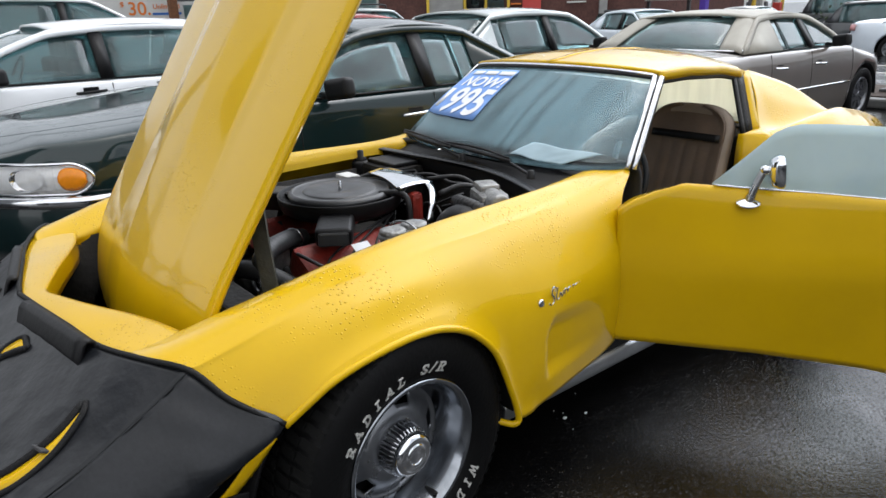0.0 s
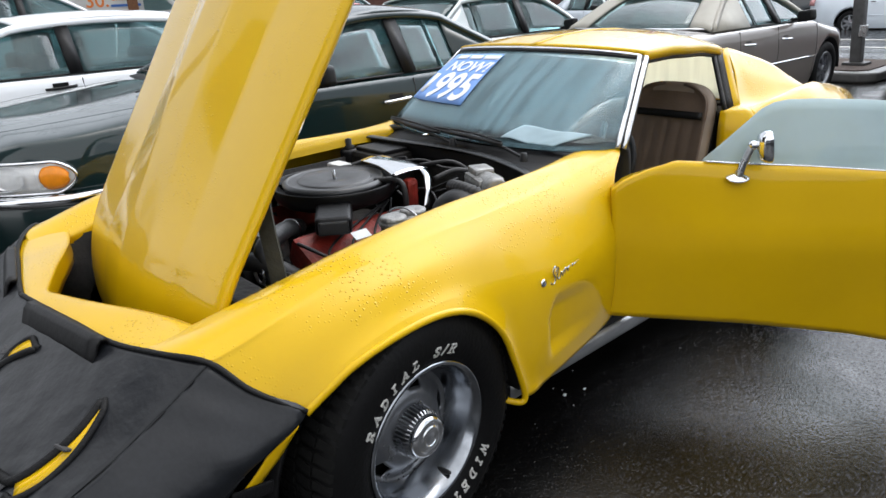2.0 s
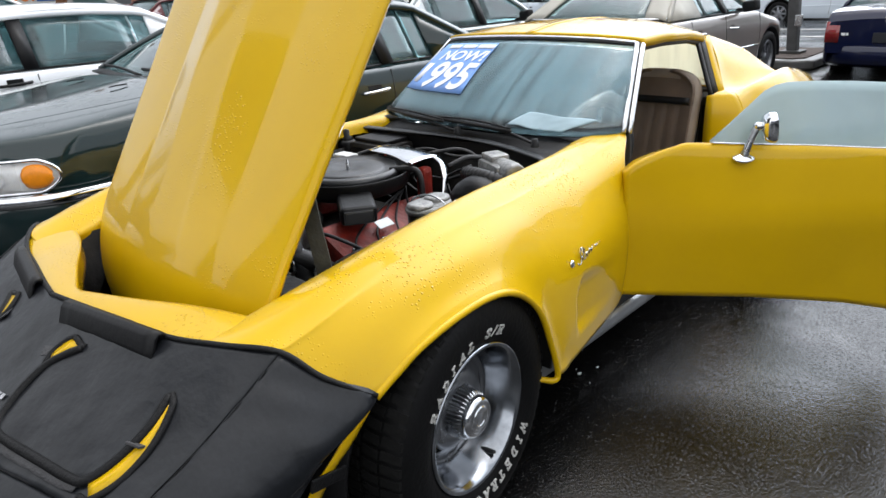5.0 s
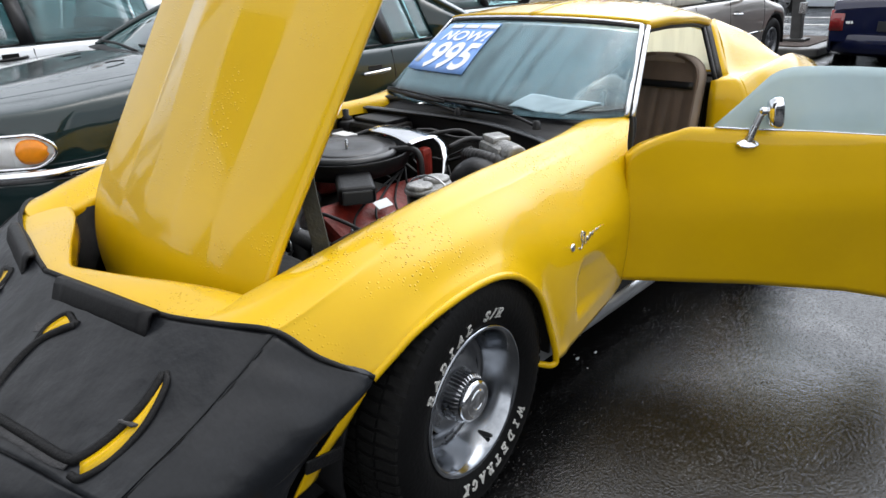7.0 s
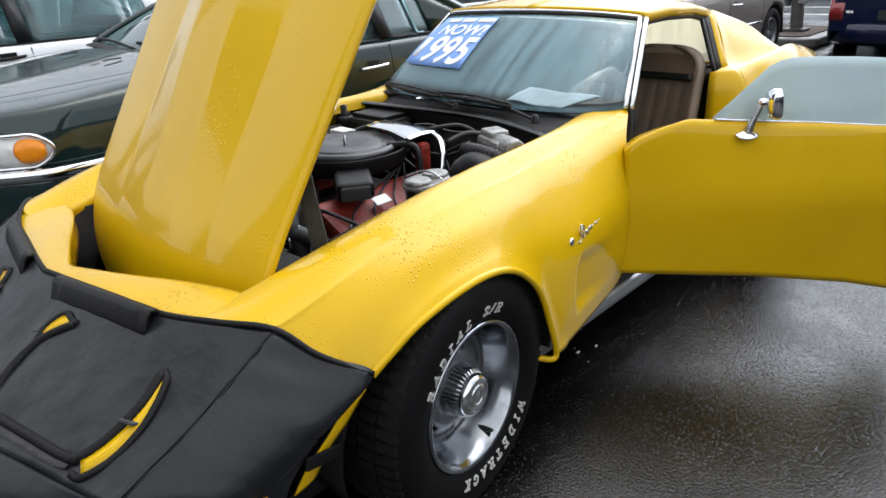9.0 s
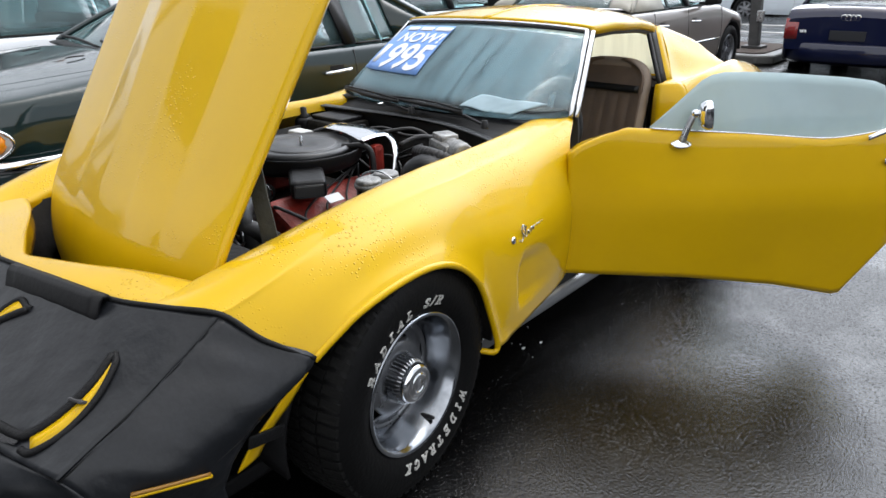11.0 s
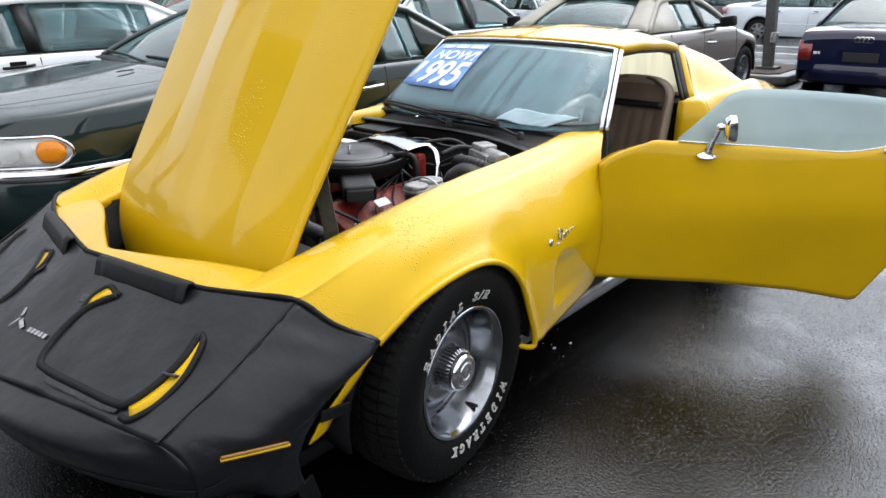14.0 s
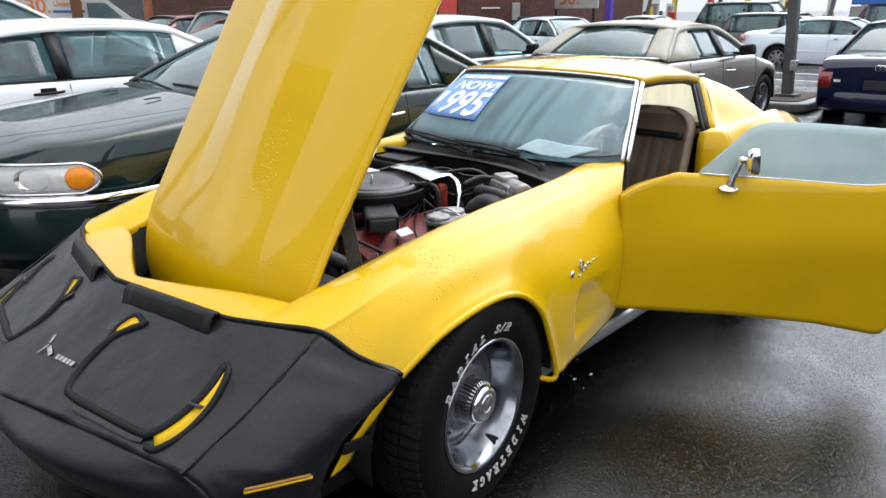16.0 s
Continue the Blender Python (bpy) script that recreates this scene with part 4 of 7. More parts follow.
for a in (0, 120, 240):
    box("spoke", (.17, .03, .006), (.09 * math.cos(radians(a + 90)), .09 * math.sin(radians(a + 90)), -.01), STEEL, sw, "", .002, pose(0, 0, 0, 0, 0, a + 90))
lathe("horn_pad", [(.001, .012), (.04, .008), (.05, -.02)], BLACK, sw, "", 20)


def seat(x0):
    s = new("bucket_seat")
    s.parent = car
    s.matrix_basis = pose(x0, 1.64, .30)
    s["label"] = "brown ribbed vinyl bucket seat with taupe bolsters"
    part("cushion", box_bm(.46, .50, .16, .05, (0, 0, .06), 4), LEATHER, s, "", True)
    m = pose(0, .17, .08, -17, 0, 0)
    us = np.concatenate([np.linspace(0, .8, 18), np.linspace(.82, .998, 12)])
    rows = []
    for u in us:
        z = .60 * u
        hw = .196 * (1 - .08 * u) * (1 if u < .80 else math.sqrt(max(1 - ((u - .80) / .205) ** 3.0, 0.02)))
        rows.append([(v * hw, -.020 * abs(v) ** 6 - .007 * abs(math.sin(v * 9.4)) ** .6 * (u < .76) - .012 * (u >= .76), z) for v in np.linspace(-1, 1, 41)])
    b = sheet("backrest", rows, LEATHER, s, "", .010, off=-1.0)
    b.matrix_basis = m
    arc = np.linspace(0, math.pi / 2, 12)
    tube_pts = [(.190 * (1 - .08 * u), .012, .60 * u) for u in np.linspace(0, .74, 8)] + [(.177 * math.cos(a) ** .62, .012, .470 + .118 * math.sin(a) ** .62) for a in arc[:-1]]
    pts = tube_pts + [(0, .012, .588)] + [(-x, y, z) for x, y, z in tube_pts[::-1]]
    V, F = tube_vf(pts, .030, 12)
    e = mk("bolster", V, F, LEATHER2, s, "taupe vinyl bolster")
    e.matrix_basis = m
    hz = .452
    h = sheet("headrest_band", [[(v * .168, -.024 - .004 * math.cos(v * 1.5), hz + dz) for v in np.linspace(-1, 1, 14)] for dz in (0, .016, .032)], BLACK, s, "", .006)
    h.matrix_basis = m
    return s


seat(.355)
seat(-.37)
belt = tube("seat_belt", [(.53, 2.03, .84), (.545, 1.97, .66), (.55, 1.90, .48)], .012, BLACK, car, "black seat belt")

# ---- open driver's door, in its own plane: s along the door, outward normal to the front
DP, DD, DN = np.array((.76, .95, 0)), np.array((.745, .667, 0)), np.array((.667, -.745, 0))


def dpt(s, z, o=0.0):
    return DP + DD * s + DN * o + np.array((0, 0, z))


door = new("door")
door.parent = car
door["label"] = "open yellow driver door with glass partly raised"
_top = ([-.02, .024, .093, .178, .266, .40, .60, .89, 1.01, 1.10, 1.20], [.755, .790, .822, .852, .846, .835, .822, .797, .808, .825, .85])
_bot = ([-.02, .45, .80, 1.066, 1.20], [.303, .270, .228, .172, .42])
ss = np.concatenate([np.linspace(-.018, .3, 18), np.linspace(.33, 1.19, 30)])
rows = []
for s in ss:
    zt, zb = np.interp(s, *_top), np.interp(s, *_bot)
    row = []
    for t in np.linspace(0, 1, 26):
        z = zb + (zt - zb) * t
        o = np.interp(z, [.15, .25, .40, .50, .56, .62, .74, .80, .83, .86], [-.028, -.012, .012, .028, .036, .033, .012, .000, -.012, -.032]) * min(1, .35 + s * 1.2)
        row.append(dpt(s, z, o))
    rows.append(row)
dsk = sheet("door_skin", rows, YELLOW, door, "yellow outer door skin", .07, flip=False, off=1.0)
gl = [[dpt(s, z, -.026 - .20 * max(z - .83, 0)) for z in np.linspace(np.interp(s, *_top) - .03, zt, 8)] for s, zt in [(.268, .850), (.33, .902), (.385, .950), (.445, 1.003), (.48, 1.020), (.52, 1.028), (.60, 1.028), (.73, 1.022), (.95, 1.004), (1.05, .990), (1.09, .974), (1.12, .88)]]
dg = sheet("door_glass", gl, DOORGLASS, door, "rain-misted door glass with painted sky sheen", .005)
tube("belt_trim", [dpt(s, np.interp(s, *_top) + .001, -.014) for s in np.linspace(.27, 1.15, 12)], .004, TRIM, door, "thin bright belt trim", 2)
mir = new("door_mirror")
mir.parent = door
mir["label"] = "chrome sport mirror on a stalk"
mb = dpt(.372, .797, .008)
lathe("foot", crv([(.001, .016), (.018, .014), (.032, .006), (.040, 0), (.038, -.008)], 2), CHROME, mir, "", 24, 'z', Matrix.Translation(mb) @ pose(0, 0, 0, 24, 0, 42) @ Matrix.Diagonal((.95, .66, .7, 1)))
hd = mb + np.array((.030, .022, .105))
tube("stalk", [mb, mb + np.array((.012, .008, .05)), hd + np.array((-.004, -.002, -.004))], [.015, .012, .011], STEEL, mir, "", 5, 12)
lathe("joint", crv([(.001, .014), (.012, .012), (.018, 0), (.012, -.012), (.001, -.014)], 2), CHROME, mir, "", 16, 'z', Matrix.Translation(hd))
def mirror_head(at, turn):
    """A pill-shaped chrome shell with a flat mirror set in its open face."""
    def ring(k, d):
        a = np.linspace(0, 2 * math.pi, 33)[:-1]
        c, n_ = np.cos(a), np.sin(a)
        return [(.034 * k * np.sign(p) * abs(p) ** .62, d, .052 * k * np.sign(q) * abs(q) ** .62) for p, q in zip(c, n_)]
    V = np.array([ring(k, d) for k, d in ((.02, .030), (.45, .028), (.78, .021), (.95, .008), (1, -.004), (.97, -.008), (.93, -.006))]).reshape(-1, 3)
    h_ = mk("head", V, gridf(7, 32, False, True), CHROME, mir, "chrome mirror shell")
    h_.matrix_basis = Matrix.Translation(at) @ pose(0, 0, 0, -6, 0, turn)
    mk("mirror_pane", np.array(ring(.93, -.006)), [tuple(range(32))], MIRROR, h_, "", False, .001)


MIRROR = mat("mirror_silver", (0.85, 0.87, 0.88), 0.02, 1.0, var=0.02)
mirror_head(hd + np.array((.034, .018, -.004)), 140)
flap = new("door_handle")
flap.parent = door
flap["label"] = "chrome flap handle with a round lock below"
sheet("flap", [[dpt(s_, z_ + .40 * (s_ - 1.03), .014 - .30 * (z_ - .80)) for z_ in (.795, .803, .812)] for s_ in np.linspace(1.03, 1.145, 6)], CHROME, flap, "", .006)
lathe("lock", [(.001, .006), (.010, .006), (.0135, .003), (.0135, -.004)], CHROME, flap, "round chrome lock", 20, 'x', Matrix.Translation(dpt(1.112, .722, .024)) @ pose(0, 0, 0, 0, 0, -48))

rw_ = random.Random(12)
V, F = [], []
for i in range(46):
    s_ = .10 + 1.02 * (i + rw_.uniform(-.4, .4)) / 46
    p = dpt(s_, np.interp(s_, *_bot) - .003, -.012 - rw_.uniform(0, .03))
    q = rw_.uniform(.0025, .0045)
    b = len(V)
    V += [p + np.array(o) * q for o in ((1, 0, 0), (0, 1, 0), (-1, 0, 0), (0, -1, 0), (0, 0, 1), (0, 0, -1.6))]
    F += [(b + j, b + (j + 1) % 4, b + 4) for j in range(4)] + [(b + (j + 1) % 4, b + j, b + 5) for j in range(4)]
mk("hanging_drops", V, F, TRIM, door, "rain drops along the lower edge")

# ---------------------------------------------------------------- engine bay
eng = new("engine")
eng.parent = car
eng["label"] = "grimy black engine with red valve covers"
box("block", (.52, .62, .34), (-.03, .36, .40), ENGINE, eng, "", .03)
for sgn in (1, -1):
    vc = part("valve_cover", box_bm(.15, .46, .10, .02), ENGRED, eng, "orange-red valve cover")
    vc.matrix_basis = pose(-.03 + sgn * .225, .30, .615, 0, sgn * 28, 0)
    for k in range(4):
        lathe("bolt", [(.001, .010), (.007, .010), (.007, 0)], STEEL, vc, "", 8, 'z', pose(sgn * .06, -.18 + .12 * k, .048))
lb = box("label_plate", (.036, .062, .002), (.250, .270, .674), PAPER, eng, "white sticker on the valve cover", 0, pose(0, 0, 0, 0, 28, 0))
ac = new("air_cleaner")
ac.parent = car
ac["label"] = "round black air cleaner with snorkel"
ac.matrix_basis = pose(-.035, .372, .012) @ Matrix.Diagonal((1.12, 1.12, 1.01, 1))
lathe("pan", crv([(.06, .69), (.15, .70), (.185, .715), (.196, .745), (.198, .766), (.194, .768), (.190, .760), (.178, .740), (.158, .735)], 3), BLACK, ac, "", 64)
lathe("element", [(.158, .72), (.160, .762)], RUBBER, ac, "", 64)
lathe("lid", crv([(.162, .758), (.165, .766), (.160, .774), (.152, .778), (.146, .774), (.120, .772), (.112, .777), (.070, .780), (.030, .774), (.012, .772), (.001, .772)], 3), LIDMAT, ac, "dusty black lid", 64)
lathe("wing_nut", [(.006, .770), (.006, .800), (.001, .806)], STEEL, ac, "", 10)
sn = part("snorkel", box_bm(.105, .20, .060, .018, seg=4), BLACK, ac, "black intake snorkel")
sn.matrix_basis = pose(.175, -.125, .712, 4, 0, 55)
box("snorkel_mouth", (.085, .004, .042), (0, -.101, -.002), LIDMAT, sn, "", .006)

sn2 = part("snorkel", box_bm(.105, .22, .070, .014), BLACK, ac, "black intake snorkel")
sn2.matrix_basis = pose(-.185, -.095, .722, 3, 0, -62)
tube("radiator_hose", [(-.03, .20, .655), (.06, .11, .690), (.145, .00, .700), (.185, -.045, .675), (.205, -.03, .60), (.23, -.02, .48)], .031, HOSE, car, "thick grey radiator hose", 6, 14)
for hp, hr in (((.03, .14, .678), 33), ((.195, -.045, .645), 33)):
    lathe("hose_clamp", [(.034 + .003 * math.cos(a), .006 * math.sin(a)) for a in np.linspace(0, 6.2832, 8)], STEEL, car, "steel hose clamp", 18, 'y', Matrix.Translation(hp) @ pose(0, 0, 0, 0, 0, 40))
sh = new("ignition_shield")
sh.parent = car
sh["label"] = "chrome ignition shield"
sh.matrix_basis = pose(.026, .004, .014)
sheet("top", dense(np.array([[(-.145, .545, .800), (-.15, .60, .806), (-.155, .655, .800)], [(0, .52, .806), (0, .58, .812), (0, .64, .806)], [(.148, .475, .800), (.152, .545, .806), (.150, .625, .800)]]), 5, 4), CHROME, sh, "", .004, flip=True)
sheet("side_strap", dense(np.array([[(x + .0, y - .012, z), (x, y + .014, z)] for x, y, z in ((.15, .60, .802), (.205, .575, .79), (.25, .54, .755), (.272, .51, .70))]), 4, 2), CHROME, sh, "bright curved strap", .003, flip=True)
box("coil", (.045, .05, .13), (.168, .55, .725), ENGRED, eng, "", .02)
tube("coil_hose", [(.10, .45, .79), (.17, .49, .795), (.20, .50, .76), (.205, .50, .64)], .011, RUBBER, eng, "thick black hose")

mc = new("brake_cylinder")
mc.parent = car
mc["label"] = "brake master cylinder with wire-clipped lid"
mc.matrix_basis = pose(.395, .335, .715, 0, 0, 8)
oval = Matrix.Diagonal((.70, 1, 1, 1))
lathe("reservoir", crv([(.070, -.07), (.080, -.05), (.083, -.01), (.082, .018), (.070, .022), (.001, .022)], 2), BLACK, mc, "", 32, 'z', oval)
lathe("lid", crv([(.084, .016), (.090, .020), (.091, .028), (.086, .034), (.074, .036), (.001, .036)], 2), CASTING, mc, "bright stamped oval lid", 36, 'z', oval)
for yy in (-.045, .045):
    lathe("lid_boss", crv([(.042, .034), (.04, .046), (.02, .050), (.001, .050)], 2), CASTING, mc, "", 20, 'z', pose(0, yy, 0))
tube("wire_clip", [(-.07, 0, -.03), (-.066, 0, .035), (0, .004, .060), (.066, 0, .035), (.07, 0, -.03)], .003, STEEL, mc)
lathe("brake_booster", crv([(.001, -.085), (.06, -.08), (.105, -.05), (.118, 0), (.112, .04), (.09, .06), (.03, .07)], 3), BLACK, car, "black brake booster drum", 36, 'y', pose(.40, .58, .665))
wm = new("wiper_motor")
wm.parent = car
wm["label"] = "bare metal wiper motor"
wm.matrix_basis = pose(.390, .70, .768, 0, 0, -25)
part("housing", box_bm(.16, .10, .08, .02), CASTING, wm)
lathe("motor_can", crv([(.001, .07), (.035, .068), (.042, .05), (.042, -.05)], 2), CASTING, wm, "", 20, 'x', pose(.06, 0, .01))
part("cover", box_bm(.09, .07, .03, .01, (-.03, 0, .045)), CASTING, wm)
hb = new("heater_box")
hb.parent = car
hb["label"] = "black blower box on the firewall"
part("body", box_bm(.24, .17, .14, .02, (-.36, .83, .70)), ENGINE, hb)
part("lid", box_bm(.20, .13, .02, .006, (-.36, .83, .778)), BLACK, hb)
lathe("vacuum_pot", crv([(.001, .05), (.035, .046), (.042, .02), (.042, -.04)], 2), BLACK, car, "black vacuum canister", 20, 'z', pose(-.52, .77, .72))
lathe("pot_stud", [(.001, .03), (.014, .026), (.014, 0), (.026, -.006), (.026, -.02)], BLACK, car, "", 14, 'z', pose(-.52, .77, .785))
bt = new("battery_terminal_box")
bt.parent = car
bt["label"] = "small white plastic relay box"
part("case", box_bm(.09, .06, .05, .008, (-.24, .53, .765)), OFFWHITE, bt)
part("clip", box_bm(.03, .02, .02, .004, (-.19, .50, .775)), BLACK, bt)
rnd = random.Random(4)
hoses = [([(.02, -.14, .62), (.16, -.08, .66), (.25, .02, .60), (.30, .10, .48)], .030), ([(.10, -.2, .60), (.24, -.16, .62), (.36, -.1, .55)], .022), ([(-.30, .1, .66), (-.15, .06, .70), (.0, .05, .66), (.1, .1, .56)], .016),
         ([(.16, .10, .66), (.22, .06, .69), (.29, .10, .66), (.32, .2, .58)], .006), ([(.22, .62, .78), (.25, .70, .80), (.30, .76, .78), (.36, .78, .74)], .010), ([(.05, .70, .79), (.14, .78, .80), (.22, .80, .76), (.24, .74, .70)], .008),
         ([(-.1, .7, .78), (.0, .76, .79), (.1, .78, .77), (.2, .84, .77)], .006), ([(.30, .70, .74), (.38, .66, .78), (.45, .62, .76), (.48, .54, .70)], .009), ([(.28, .72, .73), (.37, .69, .79), (.46, .66, .77), (.50, .56, .70)], .008),
         ([(-.30, .45, .70), (-.32, .6, .74), (-.25, .72, .77), (-.12, .74, .76)], .009), ([(-.2, .2, .66), (-.32, .3, .70), (-.38, .5, .70), (-.40, .7, .70)], .014), ([(.30, .0, .62), (.36, .1, .66), (.42, .22, .64)], .010)]
for pts, r in hoses:
    tube("hose", pts, r, RUBBER, eng, "", 6)
for i in range(4):
    tube("spark_wire", [(.12 + .01 * i, .50 - .02 * i, .72), (.19, .44 - .05 * i, .69), (.27, .40 - .09 * i, .655), (.315, .42 - .09 * i, .56)], .004, BLACK, eng, "", 6)
lathe("alternator", crv([(.001, -.07), (.05, -.07), (.07, -.04), (.07, .04), (.05, .07), (.001, .07)], 2), CASTING, eng, "dull alternator", 24, 'y', pose(-.26, .02, .62))
lathe("fan_pulley", [(.001, -.02), (.085, -.02), (.07, 0), (.085, .02), (.001, .02)], ENGINE, eng, "", 24, 'y', pose(-.03, -.03, .52))
box("thermostat", (.10, .09, .10), (.03, .06, .64), CASTING, eng, "", .02)
for i in range(10):
    x, y = rnd.uniform(-.34, .34), rnd.uniform(-.18, .10)
    box("bracket", (rnd.uniform(.03, .09), rnd.uniform(.03, .09), rnd.uniform(.03, .08)), (x, y, rnd.uniform(.5, .6)), rnd.choice([ENGINE, RUST, BLACK, CASTING]), eng, "", .008, pose(0, 0, 0, 0, 0, rnd.uniform(0, 90)))
sheet("radiator_shroud", [[(x, -.22, z) for x in np.linspace(-.42, .42, 6)] for z in (.25, .45, .63)], BLACK, car, "black fan shroud", .03)
box("shroud_lip", (.86, .10, .03), (0, -.19, .635), ENGINE, car, "", .01)

pts = crv(np.array([(.24, .70, .735), (.31, .63, .765), (.40, .60, .775), (.48, .63, .755), (.50, .72, .72)]), 16)
tube("corrugated_hose", pts, [.026 if i % 3 else .020 for i in range(len(pts))], RUBBER, car, "black corrugated air hose", 1, 12)
for i in range(9):
    x, y = rnd.uniform(-.42, .36), rnd.uniform(.55, .82)
    z = rnd.uniform(.66, .74)
    tube("cable", [(x, y, z), (x + rnd.uniform(-.08, .12), y + rnd.uniform(.02, .08), z + rnd.uniform(.03, .07)), (x + rnd.uniform(.0, .22), y + rnd.uniform(-.06, .10), z + .03), (x + rnd.uniform(.1, .3), y + rnd.uniform(-.05, .08), z - .05)], rnd.uniform(.0035, .007), rnd.choice([RUBBER, BLACK, RUBBER, ENGRED]), eng, "", 6)
for i in range(8):
    x, y = rnd.uniform(.12, .40), rnd.uniform(-.16, .18)
    box("fitting", (rnd.uniform(.025, .06), rnd.uniform(.025, .07), rnd.uniform(.03, .06)), (x, y, rnd.uniform(.52, .60)), rnd.choice([ENGINE, BLACK, CASTING, RUST, ENGINE]), eng, "", .008, pose(0, 0, 0, rnd.uniform(-20, 20), 0, rnd.uniform(0, 90)))
for i in range(3):
    lathe("clamp", [(.030 + .004 * math.cos(a), .006 * math.sin(a)) for a in np.linspace(0, 6.2832, 8)], STEEL, eng, "steel hose clamp", 18, 'y', pose(.10 + .09 * i, -.12 + .05 * i, .645 - .02 * i))

# ---------------------------------------------------------------- black vinyl nose cover
cover = root("nose_cover", "black vinyl nose cover stretched over the front of the sports car", "car cover")
_rear = np.array([(0, -.655, .694), (.10, -.640, .694), (.30, -.602, .690), (.46, -.572, .686), (.60, -.522, .692), (.715, -.457, .686)])
_front = np.array([(0, -1.0, .475), (.12, -.972, .478), (.28, -.935, .482), (.47, -.888, .482), (.60, -.860, .480), (.705, -.838, .478)])
T = np.array([_rear + (_front - _rear) * t + np.array((0, 0, -.010 * math.sin(math.pi * t))) for t in np.linspace(0, 1, 5)])
T = np.concatenate([mirror_x(T[:, ::-1])[:, :-1], T], 1)
Td = dense(T, 8, 8)
Td += np.array([[(0, 0, min(1, i / 9) * (.007 * noise.noise(Vector((p[0] * 5, p[1] * 5, 3))) + .0055 * noise.noise(Vector((p[0] * 13 + p[1] * 9, p[1] * 6, 7))) + .0025 * noise.noise(Vector((p[0] * 30 - p[1] * 12, p[1] * 14, 2))))) for p in r] for i, r in enumerate(Td)])
sheet("top", Td, VINYL, cover, "grey-black vinyl top damp with rain", .004, flip=False)
side_rows = [
    [(.715, -.457, .686), (.72, -.58, .615), (.715, -.71, .545), (.705, -.838, .478)],
    [(.785, -.405, .628), (.785, -.56, .568), (.770, -.71, .505), (.735, -.815, .445)],
    [(.852, -.322, .566), (.838, -.54, .500), (.805, -.70, .450), (.755, -.80, .405)],
    [(.838, -.474, .480), (.832, -.56, .440), (.800, -.69, .390), (.745, -.79, .350)],
    [(.815, -.562, .365), (.812, -.62, .345), (.780, -.68, .315), (.715, -.775, .290)],
    [(.800, -.535, .225), (.795, -.60, .235), (.750, -.65, .255), (.66, -.74, .265)],
]
front_rows = []
for k in range(6):
    c = [(0, -1.0, .475), (0, -1.025, .435), (0, -1.022, .385), (0, -.995, .335), (0, -.955, .295), (0, -.90, .27)][k]
    e = side_rows[k][3]
    front_rows.append([(e[0] * v, c[1] + (e[1] - c[1]) * v ** 2.4 + (.0 if k else 0), c[2] + (e[2] - c[2]) * v) for v in np.linspace(0, 1, 6)])
front_rows[0] = _front.tolist()
for sgn in (1, -1):
    S = dense(np.array(side_rows), 6, 8)
    S = S + np.array([[(.008 * noise.noise(Vector((p[1] * 7, p[2] * 9, 1))) + .009 * noise.noise(Vector((p[1] * 14 + p[2] * 22, p[2] * 5 - p[1] * 4, 4))), 0, 0) for p in r] for r in S])
    S = S if sgn > 0 else mirror_x(S)
    sheet("side", S, VINYL, cover, "wrinkled black vinyl side", .004, flip=sgn > 0)
    Fp = dense(np.array(front_rows), 6, 8)
    sheet("front", Fp if sgn > 0 else mirror_x(Fp), VINYL, cover, "", .004, flip=sgn > 0)
    M = lambda pts: [(sgn * x, y, z) for x, y, z in pts]
    tube("edge_binding", M([(x, y, z + .003) for x, y, z in _rear] + [side_rows[1][0], (.853, -.320, .566)]), .007, PIPING, cover, "black edge binding")
    tube("seam", M([(x + .001, y, z + .001) for x, y, z in side_rows[0]]), .0015, PIPING, cover)
    tube("front_seam", M([(x, y, z + .001) for x, y, z in _front]), .0016, PIPING, cover)
    tube("lower_seam", M([(x + .003, y, z) for x, y, z in side_rows[3]] + [(front_rows[3][i][0], front_rows[3][i][1] - .003, front_rows[3][i][2]) for i in (4, 3, 2, 1, 0)]), .002, PIPING, cover)


def on_top(x, y):
    """Height of the cover's top at x, y."""
    ax = abs(x)
    r = np.array([np.interp(ax, _rear[:, 0], _rear[:, i]) for i in (1, 2)])
    f = np.array([np.interp(ax, _front[:, 0], _front[:, i]) for i in (1, 2)])
    t = min(max((y - r[0]) / (f[0] - r[0]), 0), 1)
    return r[1] + (f[1] - r[1]) * t - .010 * math.sin(math.pi * t) + .005


